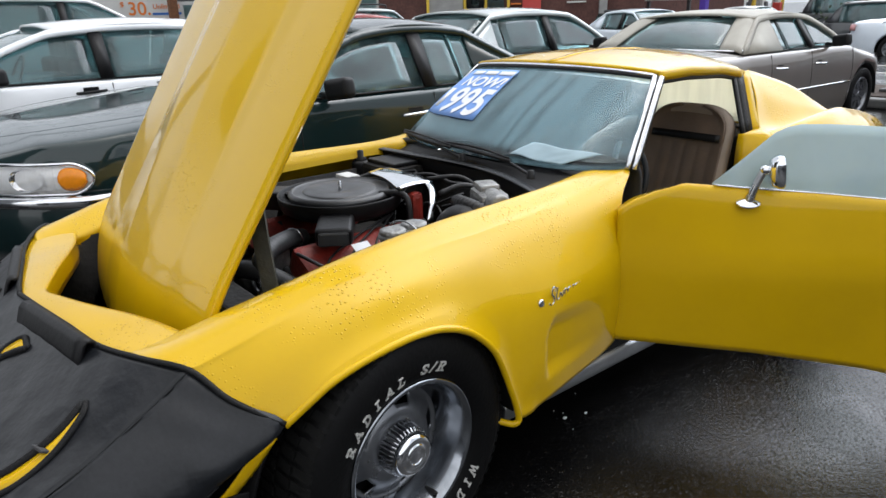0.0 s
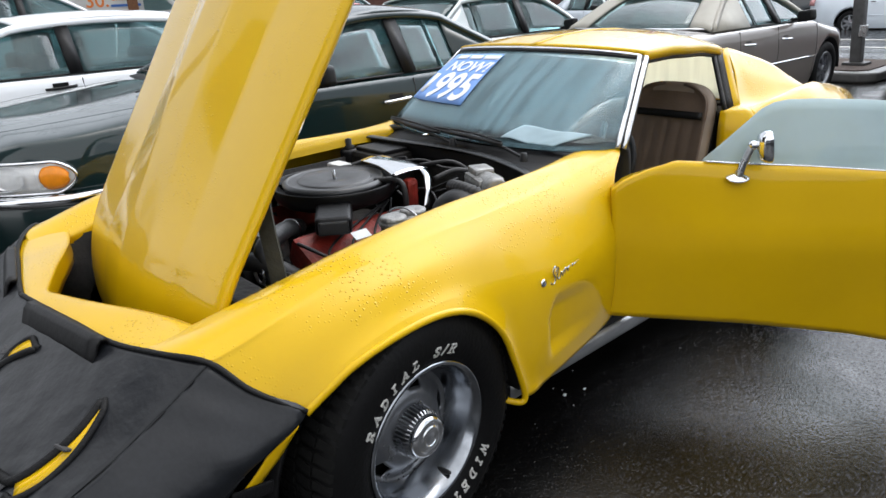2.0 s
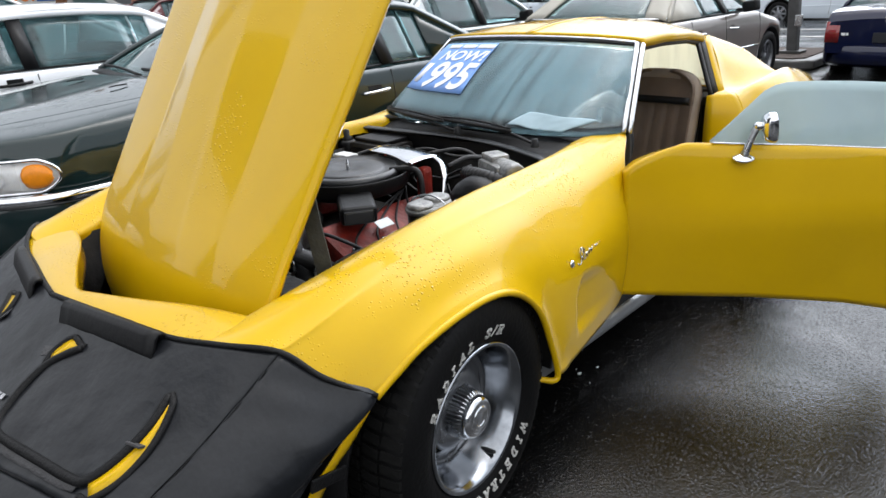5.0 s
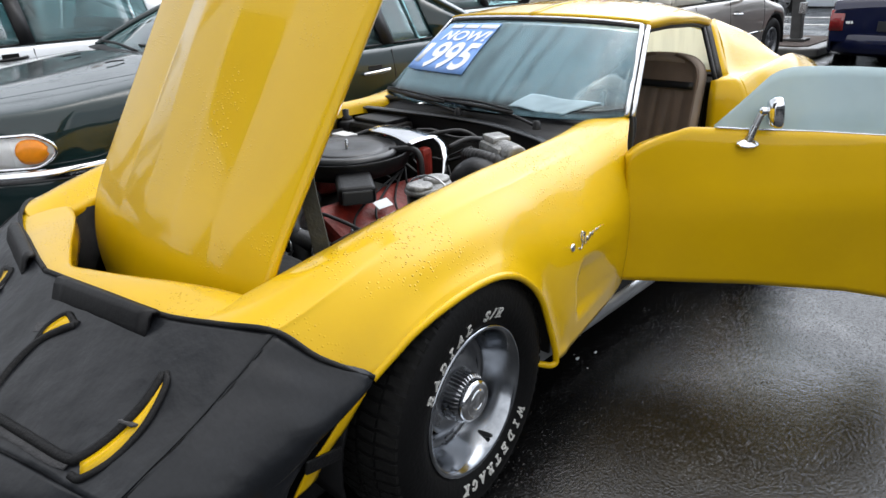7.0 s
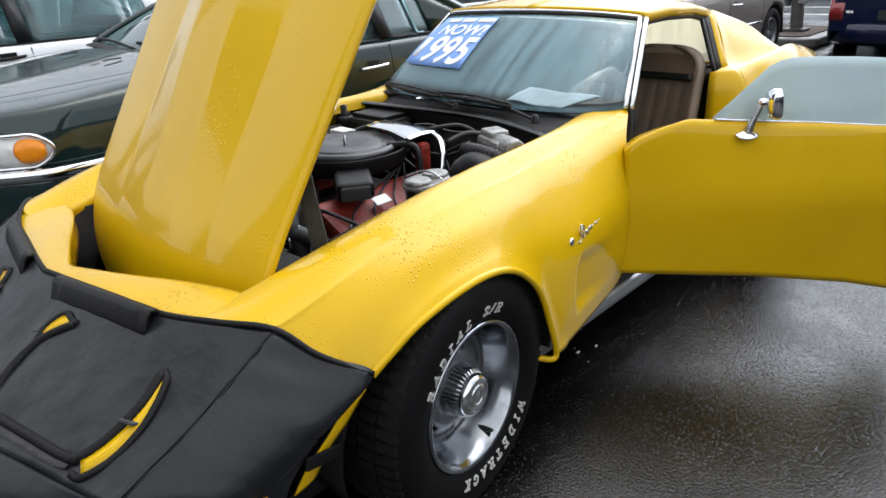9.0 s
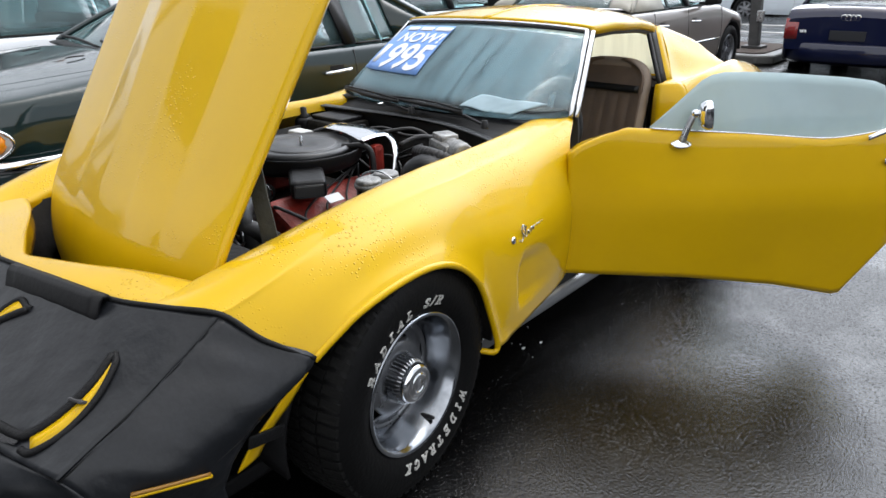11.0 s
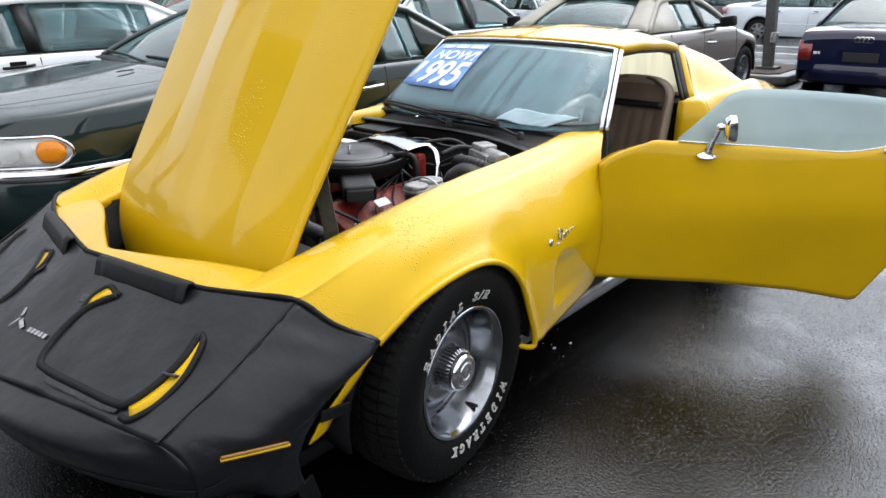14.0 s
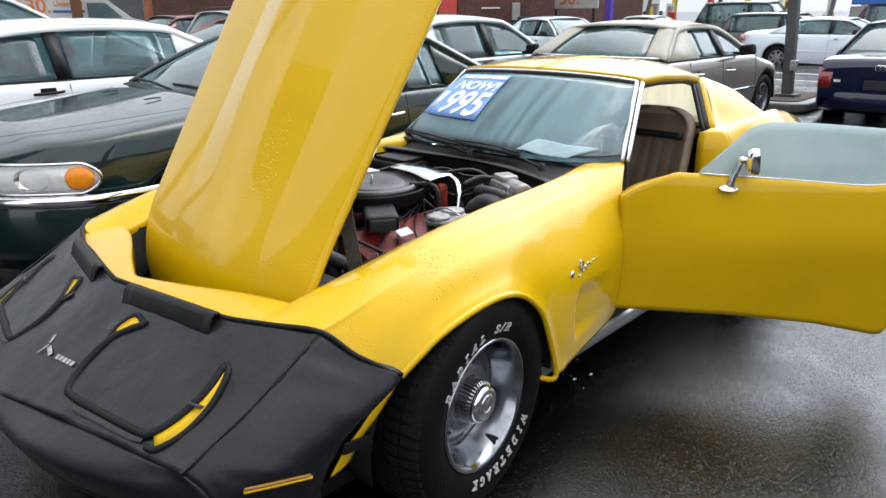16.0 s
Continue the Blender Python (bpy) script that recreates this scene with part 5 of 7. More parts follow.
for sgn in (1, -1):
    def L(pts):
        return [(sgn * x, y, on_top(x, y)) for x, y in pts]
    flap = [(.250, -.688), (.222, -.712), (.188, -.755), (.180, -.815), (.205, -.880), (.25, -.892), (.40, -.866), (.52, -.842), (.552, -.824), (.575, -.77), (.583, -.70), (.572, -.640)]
    tube("headlamp_flap_binding", L(flap), .0112, PIPING, cover, "black binding round the headlamp flap", 6)
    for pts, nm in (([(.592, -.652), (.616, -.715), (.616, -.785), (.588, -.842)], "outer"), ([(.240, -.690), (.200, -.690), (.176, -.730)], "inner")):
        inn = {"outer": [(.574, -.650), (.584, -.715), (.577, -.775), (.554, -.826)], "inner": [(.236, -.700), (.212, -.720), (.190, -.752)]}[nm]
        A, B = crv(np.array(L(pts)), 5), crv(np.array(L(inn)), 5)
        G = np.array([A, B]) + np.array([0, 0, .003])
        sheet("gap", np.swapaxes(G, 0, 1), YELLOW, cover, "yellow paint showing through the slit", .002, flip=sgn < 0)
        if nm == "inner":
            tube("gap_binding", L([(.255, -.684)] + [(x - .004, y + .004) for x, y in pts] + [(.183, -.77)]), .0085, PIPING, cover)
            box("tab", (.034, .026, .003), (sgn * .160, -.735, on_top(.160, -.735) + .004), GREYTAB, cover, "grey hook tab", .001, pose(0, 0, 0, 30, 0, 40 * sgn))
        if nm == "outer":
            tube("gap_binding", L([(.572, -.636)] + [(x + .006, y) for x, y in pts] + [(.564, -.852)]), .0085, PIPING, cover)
    lip_ = np.array([[(sgn * x, y - o, on_top(x, y - o) + .003) for o in (.006, .024)] for x, y in ((.197, -.862), (.25, -.892), (.40, -.866), (.50, -.846), (.542, -.832))])
    sheet("flap_lip", dense(lip_, 4, 2), GREYTAB, cover, "grey strip below the flap", .002, flip=sgn < 0)
    tube("yellow_split", L([(.583, -.72), (.590, -.76), (.600, -.76)]), .0022, BLACK, cover)
    box("strap_tab", (.042, .022, .006), (sgn * .592, -.735, on_top(.592, -.735) + .006), GREYTAB, cover, "", .002, pose(0, 0, 0, -30, 0, 15 * sgn))
    # padded air-dam pockets along the hood edge
    a, b = np.array((sgn * .105, -.648, .690)), np.array((sgn * .455, -.582, .684))
    dirv = (b - a)
    rows = []
    for t in np.linspace(0, 1, 10):
        p = a + dirv * t
        rows.append([p + q for q in (np.array((0, .002, .0)), np.array((0, -.003, .012)), np.array((0, -.010, .013)), np.array((0, -.016, .006)), np.array((0, -.026, -.022)), np.array((0, -.034, -.050)))])
    sheet("deflector", rows, BLACK, cover, "black padded deflector", .010, flip=sgn > 0)
    # side marker, straps
    tube("side_marker", [(sgn * .797, -.748, .440), (sgn * .823, -.680, .434), (sgn * .842, -.604, .421)], .0045, MARKER, cover, "amber side marker in its slot")
    tube("marker_edge", [(sgn * .797, -.750, .434), (sgn * .824, -.680, .428), (sgn * .844, -.602, .416)], .0042, YELLOW, cover, "yellow paint below the marker")
    box("strap", (.008, .100, .030), (sgn * .840, -.462, .430), PIPING, cover, "black fastening strap", .004, pose(0, 0, 0, -14, 0, 6 * sgn))
    lipY = np.array([[(sgn * (x + dx), y + dy, z + dz) for dx, dy, dz in ((0.002, -.055, -.008), (.006, -.025, 0), (.002, .004, .004))] for x, y, z in ((.848, -.345, .535), (.838, -.395, .475), (.825, -.435, .43), (.818, -.458, .395), (.812, -.475, .365))])
    sheet("arch_strip", dense(lipY, 4, 2), YELLOW, car, "yellow fender edge below the cover", .004, flip=sgn > 0)
    box("hanging_strap", (.008, .055, .085), (sgn * .795, -.53, .205), PIPING, cover, "loose strap end", .003, pose(0, 0, 0, 14, 0, 4 * sgn))
# crossed-flags emblem with a strip of small print, as plain shapes
em = new("emblem")
em.parent = cover
em["label"] = "white printed emblem with two small flags"
for pts in ([(.012, -.868), (.052, -.885), (.060, -.868), (.018, -.850)], [(-.008, -.850), (-.030, -.815), (-.018, -.808), (.002, -.842)], [(.0, -.856), (-.015, -.905), (-.011, -.906), (.006, -.858)]):
    n = len(pts)
    mk("flag", [(x, y, on_top(x, y) + .003) for x, y in [(.012 + (x - .012) * .78, -.862 + (y + .862) * .58) for x, y in pts]], [tuple(range(n))], EMBLEM, em, "", False, .001, 0, 1.0)
for k in range(5):
    x_, y_ = .078 + .017 * k, -.862 + .003 * k
    mk("print_bar", [(x_ + dx, y_ + dy, on_top(x_ + dx, y_ + dy) + .003) for dx, dy in ((-.006, -.007), (.006, -.005), (.006, .007), (-.006, .005))], [(0, 1, 2, 3)], EMBLEM, em, "", False, .001, 0, 1.0)

# ---------------------------------------------------------------- parked cars
def road_wheel(parent, at, side, r=.32, w=.205, spokes=7, rim=None):
    wh = new("wheel")
    wh.parent = parent
    wh.matrix_basis = pose(*at, 0, 0, 0 if side > 0 else 180)
    h = w / 2
    k = r * .64
    lathe("tyre", crv([(k, h * .8), (k + .02, h), (r - .05, h * 1.04), (r - .012, h * .9), (r, h * .5), (r, -h * .5), (r - .012, -h * .9), (k, -h)], 3), TYRE, wh, "black tyre", 40, 'x')
    lathe("rim", [(k + .004, h * .82), (k - .006, h * .93), (k - .02, h * .85), (k - .03, h * .45), (k - .03, -h * .6), (.02, -h * .6)], rim or ALU, wh, "", 36, 'x')
    V, F = [], []
    for i in range(spokes):
        a = 2 * math.pi * i / spokes
        for hw0, hw1, r0, r1 in ((.032, .020, .03, k - .012),):
            b = len(V)
            for rr, hw, hh in ((r0, hw0, h * .72), (r1, hw1 + .008, h * .66)):
                for s in (-1, 1):
                    for dh in (0, -.03):
                        V.append((hh + dh, rr * math.cos(a) - s * hw * math.sin(a), rr * math.sin(a) + s * hw * math.cos(a)))
            F += [(b, b + 2, b + 6, b + 4), (b + 1, b + 5, b + 7, b + 3), (b, b + 4, b + 5, b + 1), (b + 2, b + 3, b + 7, b + 6)]
    mk("spokes", V, F, rim or ALU, wh, "silver alloy spokes", False)
    lathe("hub_cap", crv([(.001, h * .80), (.03, h * .79), (.045, h * .70)], 2), ALU, wh, "", 16, 'x')
    return wh


def sedan(label, paint_mat, m, L=4.8, W=1.8, H=1.42, fo=.92, wb=2.75, hood=(.68, .95), belt=.93, deck=.98, A=(1.30, 2.05), C=(3.35, 4.05), B=2.48, doors=(1.5, 2.45, 3.4), roof_mat=None, lamps=True, handle=None, tail=None, group="parked cars", nose_r=.5, category="car", pillar=None, quarter=True, strip=None, nose=(.34, .75, 2.6), lampw=.60, hz=-.146, rgw=.93, tail_z=None, bz=0.0, taper=.22):
    """Nose at local y=0 looking to -y, its left side at +x, origin on the ground at the nose's middle."""
    r = root("parked_car", label, category, group, m)
    hw = W / 2
    rw, R = .32, .385
    ya, yr = fo, fo + wb
    ys = np.unique(np.round(np.concatenate([np.linspace(0, .5, 14), np.linspace(.5, L - .5, 50), np.linspace(L - .5, L, 14), ya + R * np.cos(np.linspace(0, math.pi, 22)), yr + R * np.cos(np.linspace(0, math.pi, 22))]), 4))

    def width(y):
        f = 1 - nose[0] * max(0, 1 - y / nose[1]) ** nose[2]
        b = 1 - taper * max(0, 1 - (L - y) / .7) ** 2.6
        return hw * f * b

    def top(y):
        return np.interp(y, [0, .10, .35, A[0], A[0] + .1, C[1] - .1, C[1], L - .35, L - .08, L], [hood[0] - .10, hood[0], hood[0] + .085, hood[1], belt + .02, belt + .02, deck - .0, deck - .015, deck - .05, deck - .16])

    def low(y):
        z = np.interp(y, [0, .12, .5, L - .5, L - .1, L], [.38, .24, .20, .20, .26, .40])
        for c in (ya, yr):
            d = R * R - (y - c) ** 2
            if d > 0:
                z = max(z, rw - .01 + math.sqrt(d))
        return z

    rows = []
    for y in ys:
        w, t, b = width(y), top(y), low(y)
        sh = min(t - .06, belt - .04)
        mid = max(.56, b + .05) if y > .1 and y < L - .1 else .52
        mid = min(mid, sh - .08)
        lowp = max(.34, b + .02)
        lowp = min(lowp, mid - .02)
        b = min(b, lowp - .01)
        half = [(w * .945, b), (w * .985, lowp), (w, mid), (w * .992, mid + (sh - mid) * .55), (w * .965, sh), (w * .90, sh + (t - sh) * .55), (w * .72, t - .012), (w * .38, t + .006), (0, t + .012)]
        row = [(x, y, z) for x, z in half]
        row += [(-x, y, z) for x, y, z in row[-2::-1]]
        rows.append(row)
    P = np.swapaxes(crv(np.swapaxes(np.array(rows), 0, 1), 3), 0, 1)
    body = sheet("body", P, paint_mat, r, "", 0, flip=True)
    n = P.shape[1]
    for row, flip in ((P[0], False), (P[-1], True)):
        c = row.mean(0)
        V = list(row) + [c]
        F = [((i + 1), i, n) if not flip else (i, i + 1, n) for i in range(n - 1)] + [((0), n - 1, n) if not flip else (n - 1, 0, n)]
        mk("end_panel", V, F, paint_mat, body, "", True)
    box("floor", (W * .86, L * .9, .06), (0, L / 2, .26), BLACK, r, "dark underbody", .01)
    for c in (ya, yr):
        for s in (1, -1):
            road_wheel(r, (s * (hw - .125), c, rw), s)
            a = np.linspace(0, math.pi, 14)
            sheet("wheel_house", [[(s * (hw - .30), c + R * math.cos(t), rw - .01 + R * math.sin(t)), (s * (hw - .02), c + R * math.cos(t), rw - .01 + R * math.sin(t))] for t in a], BLACK, r, "", .008)
            sheet("wheel_house_back", [[(s * (hw - .30), c + k * R * math.cos(t), rw - .01 + k * R * math.sin(t)) for k in (.02, 1)] for t in a], BLACK, r)
    # greenhouse
    rm = roof_mat or paint_mat
    wbelt, wroof = hw * .925, hw * .70
    zb = belt - .005
    roof_z = lambda y: H - .035 * ((y - (A[1] + C[0]) / 2) / ((C[0] - A[1]) / 2)) ** 2
    us = np.linspace(A[1] - .02, C[0] + .02, 14)
    vs = np.linspace(-1, 1, 21)
    Rf = np.array([[(v * (wroof + .02), y + (.05 * v * v if y < (A[1] + .3) else 0), roof_z(y) - .045 * abs(v) ** 3) for v in vs] for y in us])
    sheet("roof", Rf, rm, r, "", .02, flip=True)
    ze = lambda y: roof_z(y) - .05

    def side(y0, z, s):
        """A point on the leaning side at height z."""
        t = (z - zb) / (H - .06 - zb)
        return (s * (wbelt + (wroof - wbelt) * t), y0, z)

    def topline(y):
        """Upper edge of the side glass."""
        if y < A[1]:
            q = (y - A[0] - .12) / (A[1] - A[0] - .12)
            return zb + (ze(A[1]) - zb) * q + .10 * q * (1 - q)
        if y > C[0]:
            return ze(C[0]) + (zb - ze(C[0])) * (y - C[0]) / (C[1] - C[0] - .05)
        return ze(y)

    wsP = np.array([[(v * (wbelt * .97 + (wroof - wbelt) * t), A[0] + (A[1] - A[0]) * t + (.16 * (1 - t) + .05 * t) * v * v, zb + .02 + (ze(A[1]) + .03 - zb - .02) * t + .02 * math.sin(math.pi * t)) for v in np.linspace(-1, 1, 15)] for t in np.linspace(0, 1, 8)])
    g = sheet("windshield", wsP, GLASS, r, "wet windshield", .004)
    bl = np.array([[(v * rgw / .93 * (wbelt * .93 + (wroof - wbelt) * t), C[1] + (C[0] - C[1]) * t - .08 * v * v, zb + .03 + (ze(C[0]) + .03 - zb - .03) * t + .02 * math.sin(math.pi * t)) for v in np.linspace(-1, 1, 15)] for t in np.linspace(0, 1, 8)])
    sheet("rear_glass", bl, GLASS, r, "rear window", .004, flip=True)
    if rgw < .9:       # wide roof corners beside a narrow rear window
        for s in (1, -1):
            cor = []
            for i in range(8):
                t = i / 7
                g_ = bl[i, -1 if s > 0 else 0]
                yy = C[1] - .06 + (C[0] - C[1] + .08) * t
                o_ = np.array(side(yy, topline(yy), s))
                cor.append([g_, .5 * (g_ + o_) + np.array((s * .03, .01, .015)), o_])
            sheet("roof_corner", dense(np.array(cor), 1, 4), rm, r, "", .02, flip=s < 0)
        tube("roof_base_trim", [(v * wbelt * .99, C[1] + .01 - .10 * v ** 4, zb + .035) for v in np.linspace(-1, 1, 9)], .010, CHROME, r, "bright strip at the roof's foot", 3)
    pm = pillar or rm
    for s in (1, -1):
        def strip_(name, pts0, pts1, mt, th=.03, lab=""):
            sheet(name, np.array([pts0, pts1]).swapaxes(0, 1), mt, r, lab, th, flip=s > 0)
        # roof rail from pillar to pillar
        yl = np.linspace(A[0] + .16, C[1] - .10, 30)
        o = [side(y, topline(y) + .012, s) for y in yl]
        i_ = [side(y, topline(y) - .035, s) for y in yl]
        strip_("side_rail", o, i_, rm)
        tube("drip_trim", [np.array(p) + np.array((s * .020, 0, -.004)) for p in o[1:-1:3]], .010 if strip else .006, CHROME if strip else BLACK, r, "", 3)
        strip_("b_pillar", [side(B - .05, z, s) for z in (zb, ze(B))], [side(B + .05, z, s) for z in (zb, ze(B))], BLACK, .02, "black centre pillar")
        yq = C[0] - (.02 if quarter else .25)
        strip_("c_pillar", [side(yq + .02, z, s) for z in (zb, ze(yq) * .5 + zb * .5, ze(yq))], [side(C[1] - .06, zb, s), side((C[1] + C[0]) / 2 + .02, topline((C[1] + C[0]) / 2 + .02), s), side(C[0] + .06, topline(C[0] + .06), s)], rm, .02)
        for y0, y1, nm in ((A[0] + .18, B - .05, "front"), (B + .05, yq - .12, "rear"), (yq - .10, yq + .02, "quarter")):
            yy = np.linspace(y0, y1, 8)
            G = np.array([[np.array(side(y, zb + (topline(y) - .03 - zb) * t, s)) + np.array((-s * .004, 0, 0)) for t in np.linspace(0, 1, 6)] for y in yy])
            sheet("side_glass", G, GLASS, r, "wet side window", .004, flip=s < 0)
            tube("window_seal", [np.array(side(y, zb + .006, s)) + np.array((s * .006, 0, 0)) for y in (y0, (y0 + y1) / 2, y1)], .008, BLACK, r, "", 2)
        # door cuts, handles, mirror, side moulding
        wx = lambda z: hw * np.interp(z, [.34, .56, .75, belt - .04], [.985, 1.0, .992, .965])
        for d in doors:
            tube("door_gap", [(s * (wx(z) + .0005), d + (.02 if z < .5 else 0), z) for z in np.linspace(.30, belt - .03, 7)], .004, BLACK, r, "", 2)
        for d in doors[1:]:
            hd = new("door_handle")
            hd.parent = r
            hx = s * (wx(.80) + .012)
            tube("pull", [(hx, d - .27, belt + hz - .004), (hx + s * .028, d - .24, belt + hz - .002), (hx + s * .028, d - .09, belt + hz + .004), (hx, d - .06, belt + hz + .006)], .011, handle or paint_mat, hd, "door pull", 4)
            box("bezel", (.006, .11, .048), (hx - s * .010, d - .165, belt + hz + .012), BLACK, hd, "", .002)
        mr = new("wing_mirror")
        mr.parent = r
        mx = part("shell", box_bm(.19, .09, .12, .035, (0, 0, 0), 4), BLACK, mr, "", True)
        mx.matrix_basis = pose(s * (hw * .98 + .09), A[0] + .52, belt + .06, 0, s * -8, s * 12)
        box("arm", (.09, .05, .03), (s * (hw * .95), A[0] + .50, belt + .02), BLACK, mr, "", .01)
        tube("rub_strip", [(s * (wx(.52) + .004), y, .52) for y in np.linspace(ya + R + .05, yr - R - .05, 5)], .010, strip or paint_mat, r, "thin side moulding", 3)
    # seats
    for x in (-.36, .36):
        st = part("front_seat", box_bm(.48, .16, .62, .06, (x, B - .12, .78), 3), DASH, r, "grey seat", True)
        part("head_restraint", box_bm(.26, .10, .18, .04, (x, B - .08, 1.17 if H > 1.3 else 1.1), 3), DASH, r, "", True)
    part("rear_bench", box_bm(1.25, .18, .55, .06, (0, C[0] - .02, .78), 3), DASH, r, "", True)
    part("dash_top", box_bm(1.35, .45, .12, .04, (0, A[0] + .42, belt - .06), 3), DASH, r, "", True)
    lathe("steering_wheel", [(.18 + .012 * math.cos(a), .012 * math.sin(a)) for a in np.linspace(0, 6.28, 8)], BLACK, r, "", 24, 'z', pose(.36, A[0] + .72, belt + .02, 65, 0, 0))
    # lamps
    if lamps:
        for s in (1, -1):
            hl = np.array([[(s * (hw * .34 + t * hw * .46), .055 + .16 * t * t + (.0 if z < .06 else .03), hood[0] - .13 + z) for t in np.linspace(0, 1, 6)] for z in (0, .06, .12)])
            sheet("headlamp", hl, LAMPBACK, r, "clear headlamp", .02)
            z0, dz = tail_z if tail_z else (deck - .29, .16)
            sec = [(hw * lampw + (width(L) + .006 - hw * lampw) * t, L + .014) for t in np.linspace(0, 1, 5)] + [(width(L - d) + .010, L - d + .004) for d in (.03, .08, .14)]
            tl = np.array([[(s * x, y - (.02 if k == 1 else 0), z0 + k * dz) for x, y in sec] for k in (0, .45, 1)])
            sheet("tail_lamp", tl, tail or REDLENS, r, "red tail lamp", .02, flip=True)
        V = np.array([[(v * width(L - .10) * 1.01, L + .035 - .26 * abs(v) ** 4 - dy, z) for v in np.linspace(-1, 1, 17)] for dy, z in ((.05, .66 + bz), (.0, .64 + bz), (-.01, .54 + bz), (.01, .42 + bz * .8), (.08, .34 + bz * .6))])
        sheet("rear_bumper", V, paint_mat, r, "", .02, flip=True)
        box("grille", (W * .34, .03, .11), (0, .05, hood[0] - .09), BLACK, r, "dark grille", .01)
    return r


def facing(x, y, deg, z=0.0):
    return pose(x, y, z, 0, 0, deg)


# dark green sedan beside the sports car; the nose has the detail
gm = facing(-2.39, -.64, 0)
green = sedan("dark green luxury sedan wet with rain, chrome trim", GREEN, gm, L=5.25, W=1.88, H=1.335, fo=1.02, wb=2.77, hood=(.785, .955), nose=(.60, .62, 2.0), belt=.925, deck=.95, A=(1.32, 2.16), C=(3.02, 3.72), B=2.60, doors=(1.62, 2.60, 3.45), handle=CHROME, lamps=False, strip=CHROME, pillar=BLACK)


BOWL = mat("bright_lamp_bowl", (0.80, 0.81, 0.83), 0.12, 1.0, var=0.2, vscale=40)


def green_nose(s):
    hw = .94
    # wraparound headlamp in a chrome surround
    def wid(y):
        return hw * (1 - .60 * max(0, 1 - y / .62) ** 2.0)

    def pt(t, z, o=0.0):
        y = .02 + .495 * t ** 1.25
        tx, ty = wid(y + .01) - wid(y - .01), .02
        ln_ = math.hypot(tx, ty)
        o += .010
        return np.array((s * (wid(y) + o * ty / ln_), y - o * tx / ln_, z))
    lamp = new("headlamp")
    lamp.parent = green
    lamp["label"] = "wide clear headlamp with amber corner and chrome rim"
    zc, zh = .690, .066

    def hgt(t):
        return zh * (1 if t < .86 else math.sqrt(max(1 - ((t - .86) / .145) ** 2, 0.02)))
    sheet("reflector", [[pt(t, zc + k * hgt(t), .004) for k in (-1, 0, 1)] for t in np.linspace(0, 1, 20)], LAMPBACK, lamp, "", .01, flip=s < 0)
    for t0 in (.30, .60):
        q = pt(t0, zc, .010)
        lathe("bowl", crv([(.055, .012), (.045, .0), (.02, -.012), (.001, -.016)], 2), BOWL, lamp, "", 24, 'y', Matrix.Translation(q) @ pose(0, 0, 0, 0, 0, 180 + 48 * s) @ Matrix.Diagonal((1.5, 1.4, 1.06, 1)))
    ts = np.linspace(.80, .965, 14)
    sheet("corner_lens", [[pt(t, zc + k * hgt(t) * .80 * math.sqrt(max(1 - ((t - .883) / .085) ** 3.2 if t > .883 else 1 - ((.883 - t) / .085) ** 3.2, .02)), .020 + .012 * (1 - k * k)) for k in np.linspace(-1, 1, 7)] for t in ts], AMBER, lamp, "amber corner lens", .006, flip=s < 0)
    sheet("lens", [[pt(t, zc + k * hgt(t) * .95, .026 + .008 * (1 - k * k)) for k in np.linspace(-1, 1, 5)] for t in np.linspace(0, .78, 14)], LENS, lamp, "", 0, flip=s < 0).visible_shadow = False
    rim = [pt(t, zc + hgt(t) + .006, .022) for t in np.linspace(0, 1, 12)] + [pt(t, zc - hgt(t) - .006, .022) for t in np.linspace(1, 0, 12)]
    tube("rim", rim, .008, CHROME, lamp, "", 3)
    def off(y, o):
        tx, ty = wid(y + .01) - wid(y - .01), .02
        ln_ = math.hypot(tx, ty)
        return (s * (wid(y) + o * ty / ln_), y - o * tx / ln_)
    path_ = [(0, -.075), (s * .20, -.065)] + [off(y, .05) for y in (.0, .06, .14, .24, .36, .50, .64, .80, .95)]
    V = np.array([[np.array((p[0], p[1], .583)) + np.array((s * .010 * k, -.010 * k, h)) for k, h in ((.0, .030), (1, .020), (1.3, 0), (1, -.020), (0, -.030))] for p in crv(np.array(path_), 4)])
    sheet("bumper_strip", V, CHROME, green, "chrome bumper strip", .008, flip=s < 0)
    V = np.array([[np.array((p[0] * (1 - .3 * dy), p[1] + dy, z)) for dy, z in ((.03, .60), (.004, .56), (0, .46), (.02, .34), (.08, .22))] for p in crv(np.array(path_), 4)])
    sheet("bumper_skin", V, GREEN, green, "", .02, flip=s < 0)
    tube("fender_cut", [(s * .60, .42, .858), (s * .80, .52, .835), (s * .90, .55, .76)], .0015, BLACK, green)
    tube("hood_gap", [(s * .30, .16, .835), (s * .52, .34, .870), (s * .66, .70, .905), (s * .72, 1.3, .943)], .0012, GREEN, green)


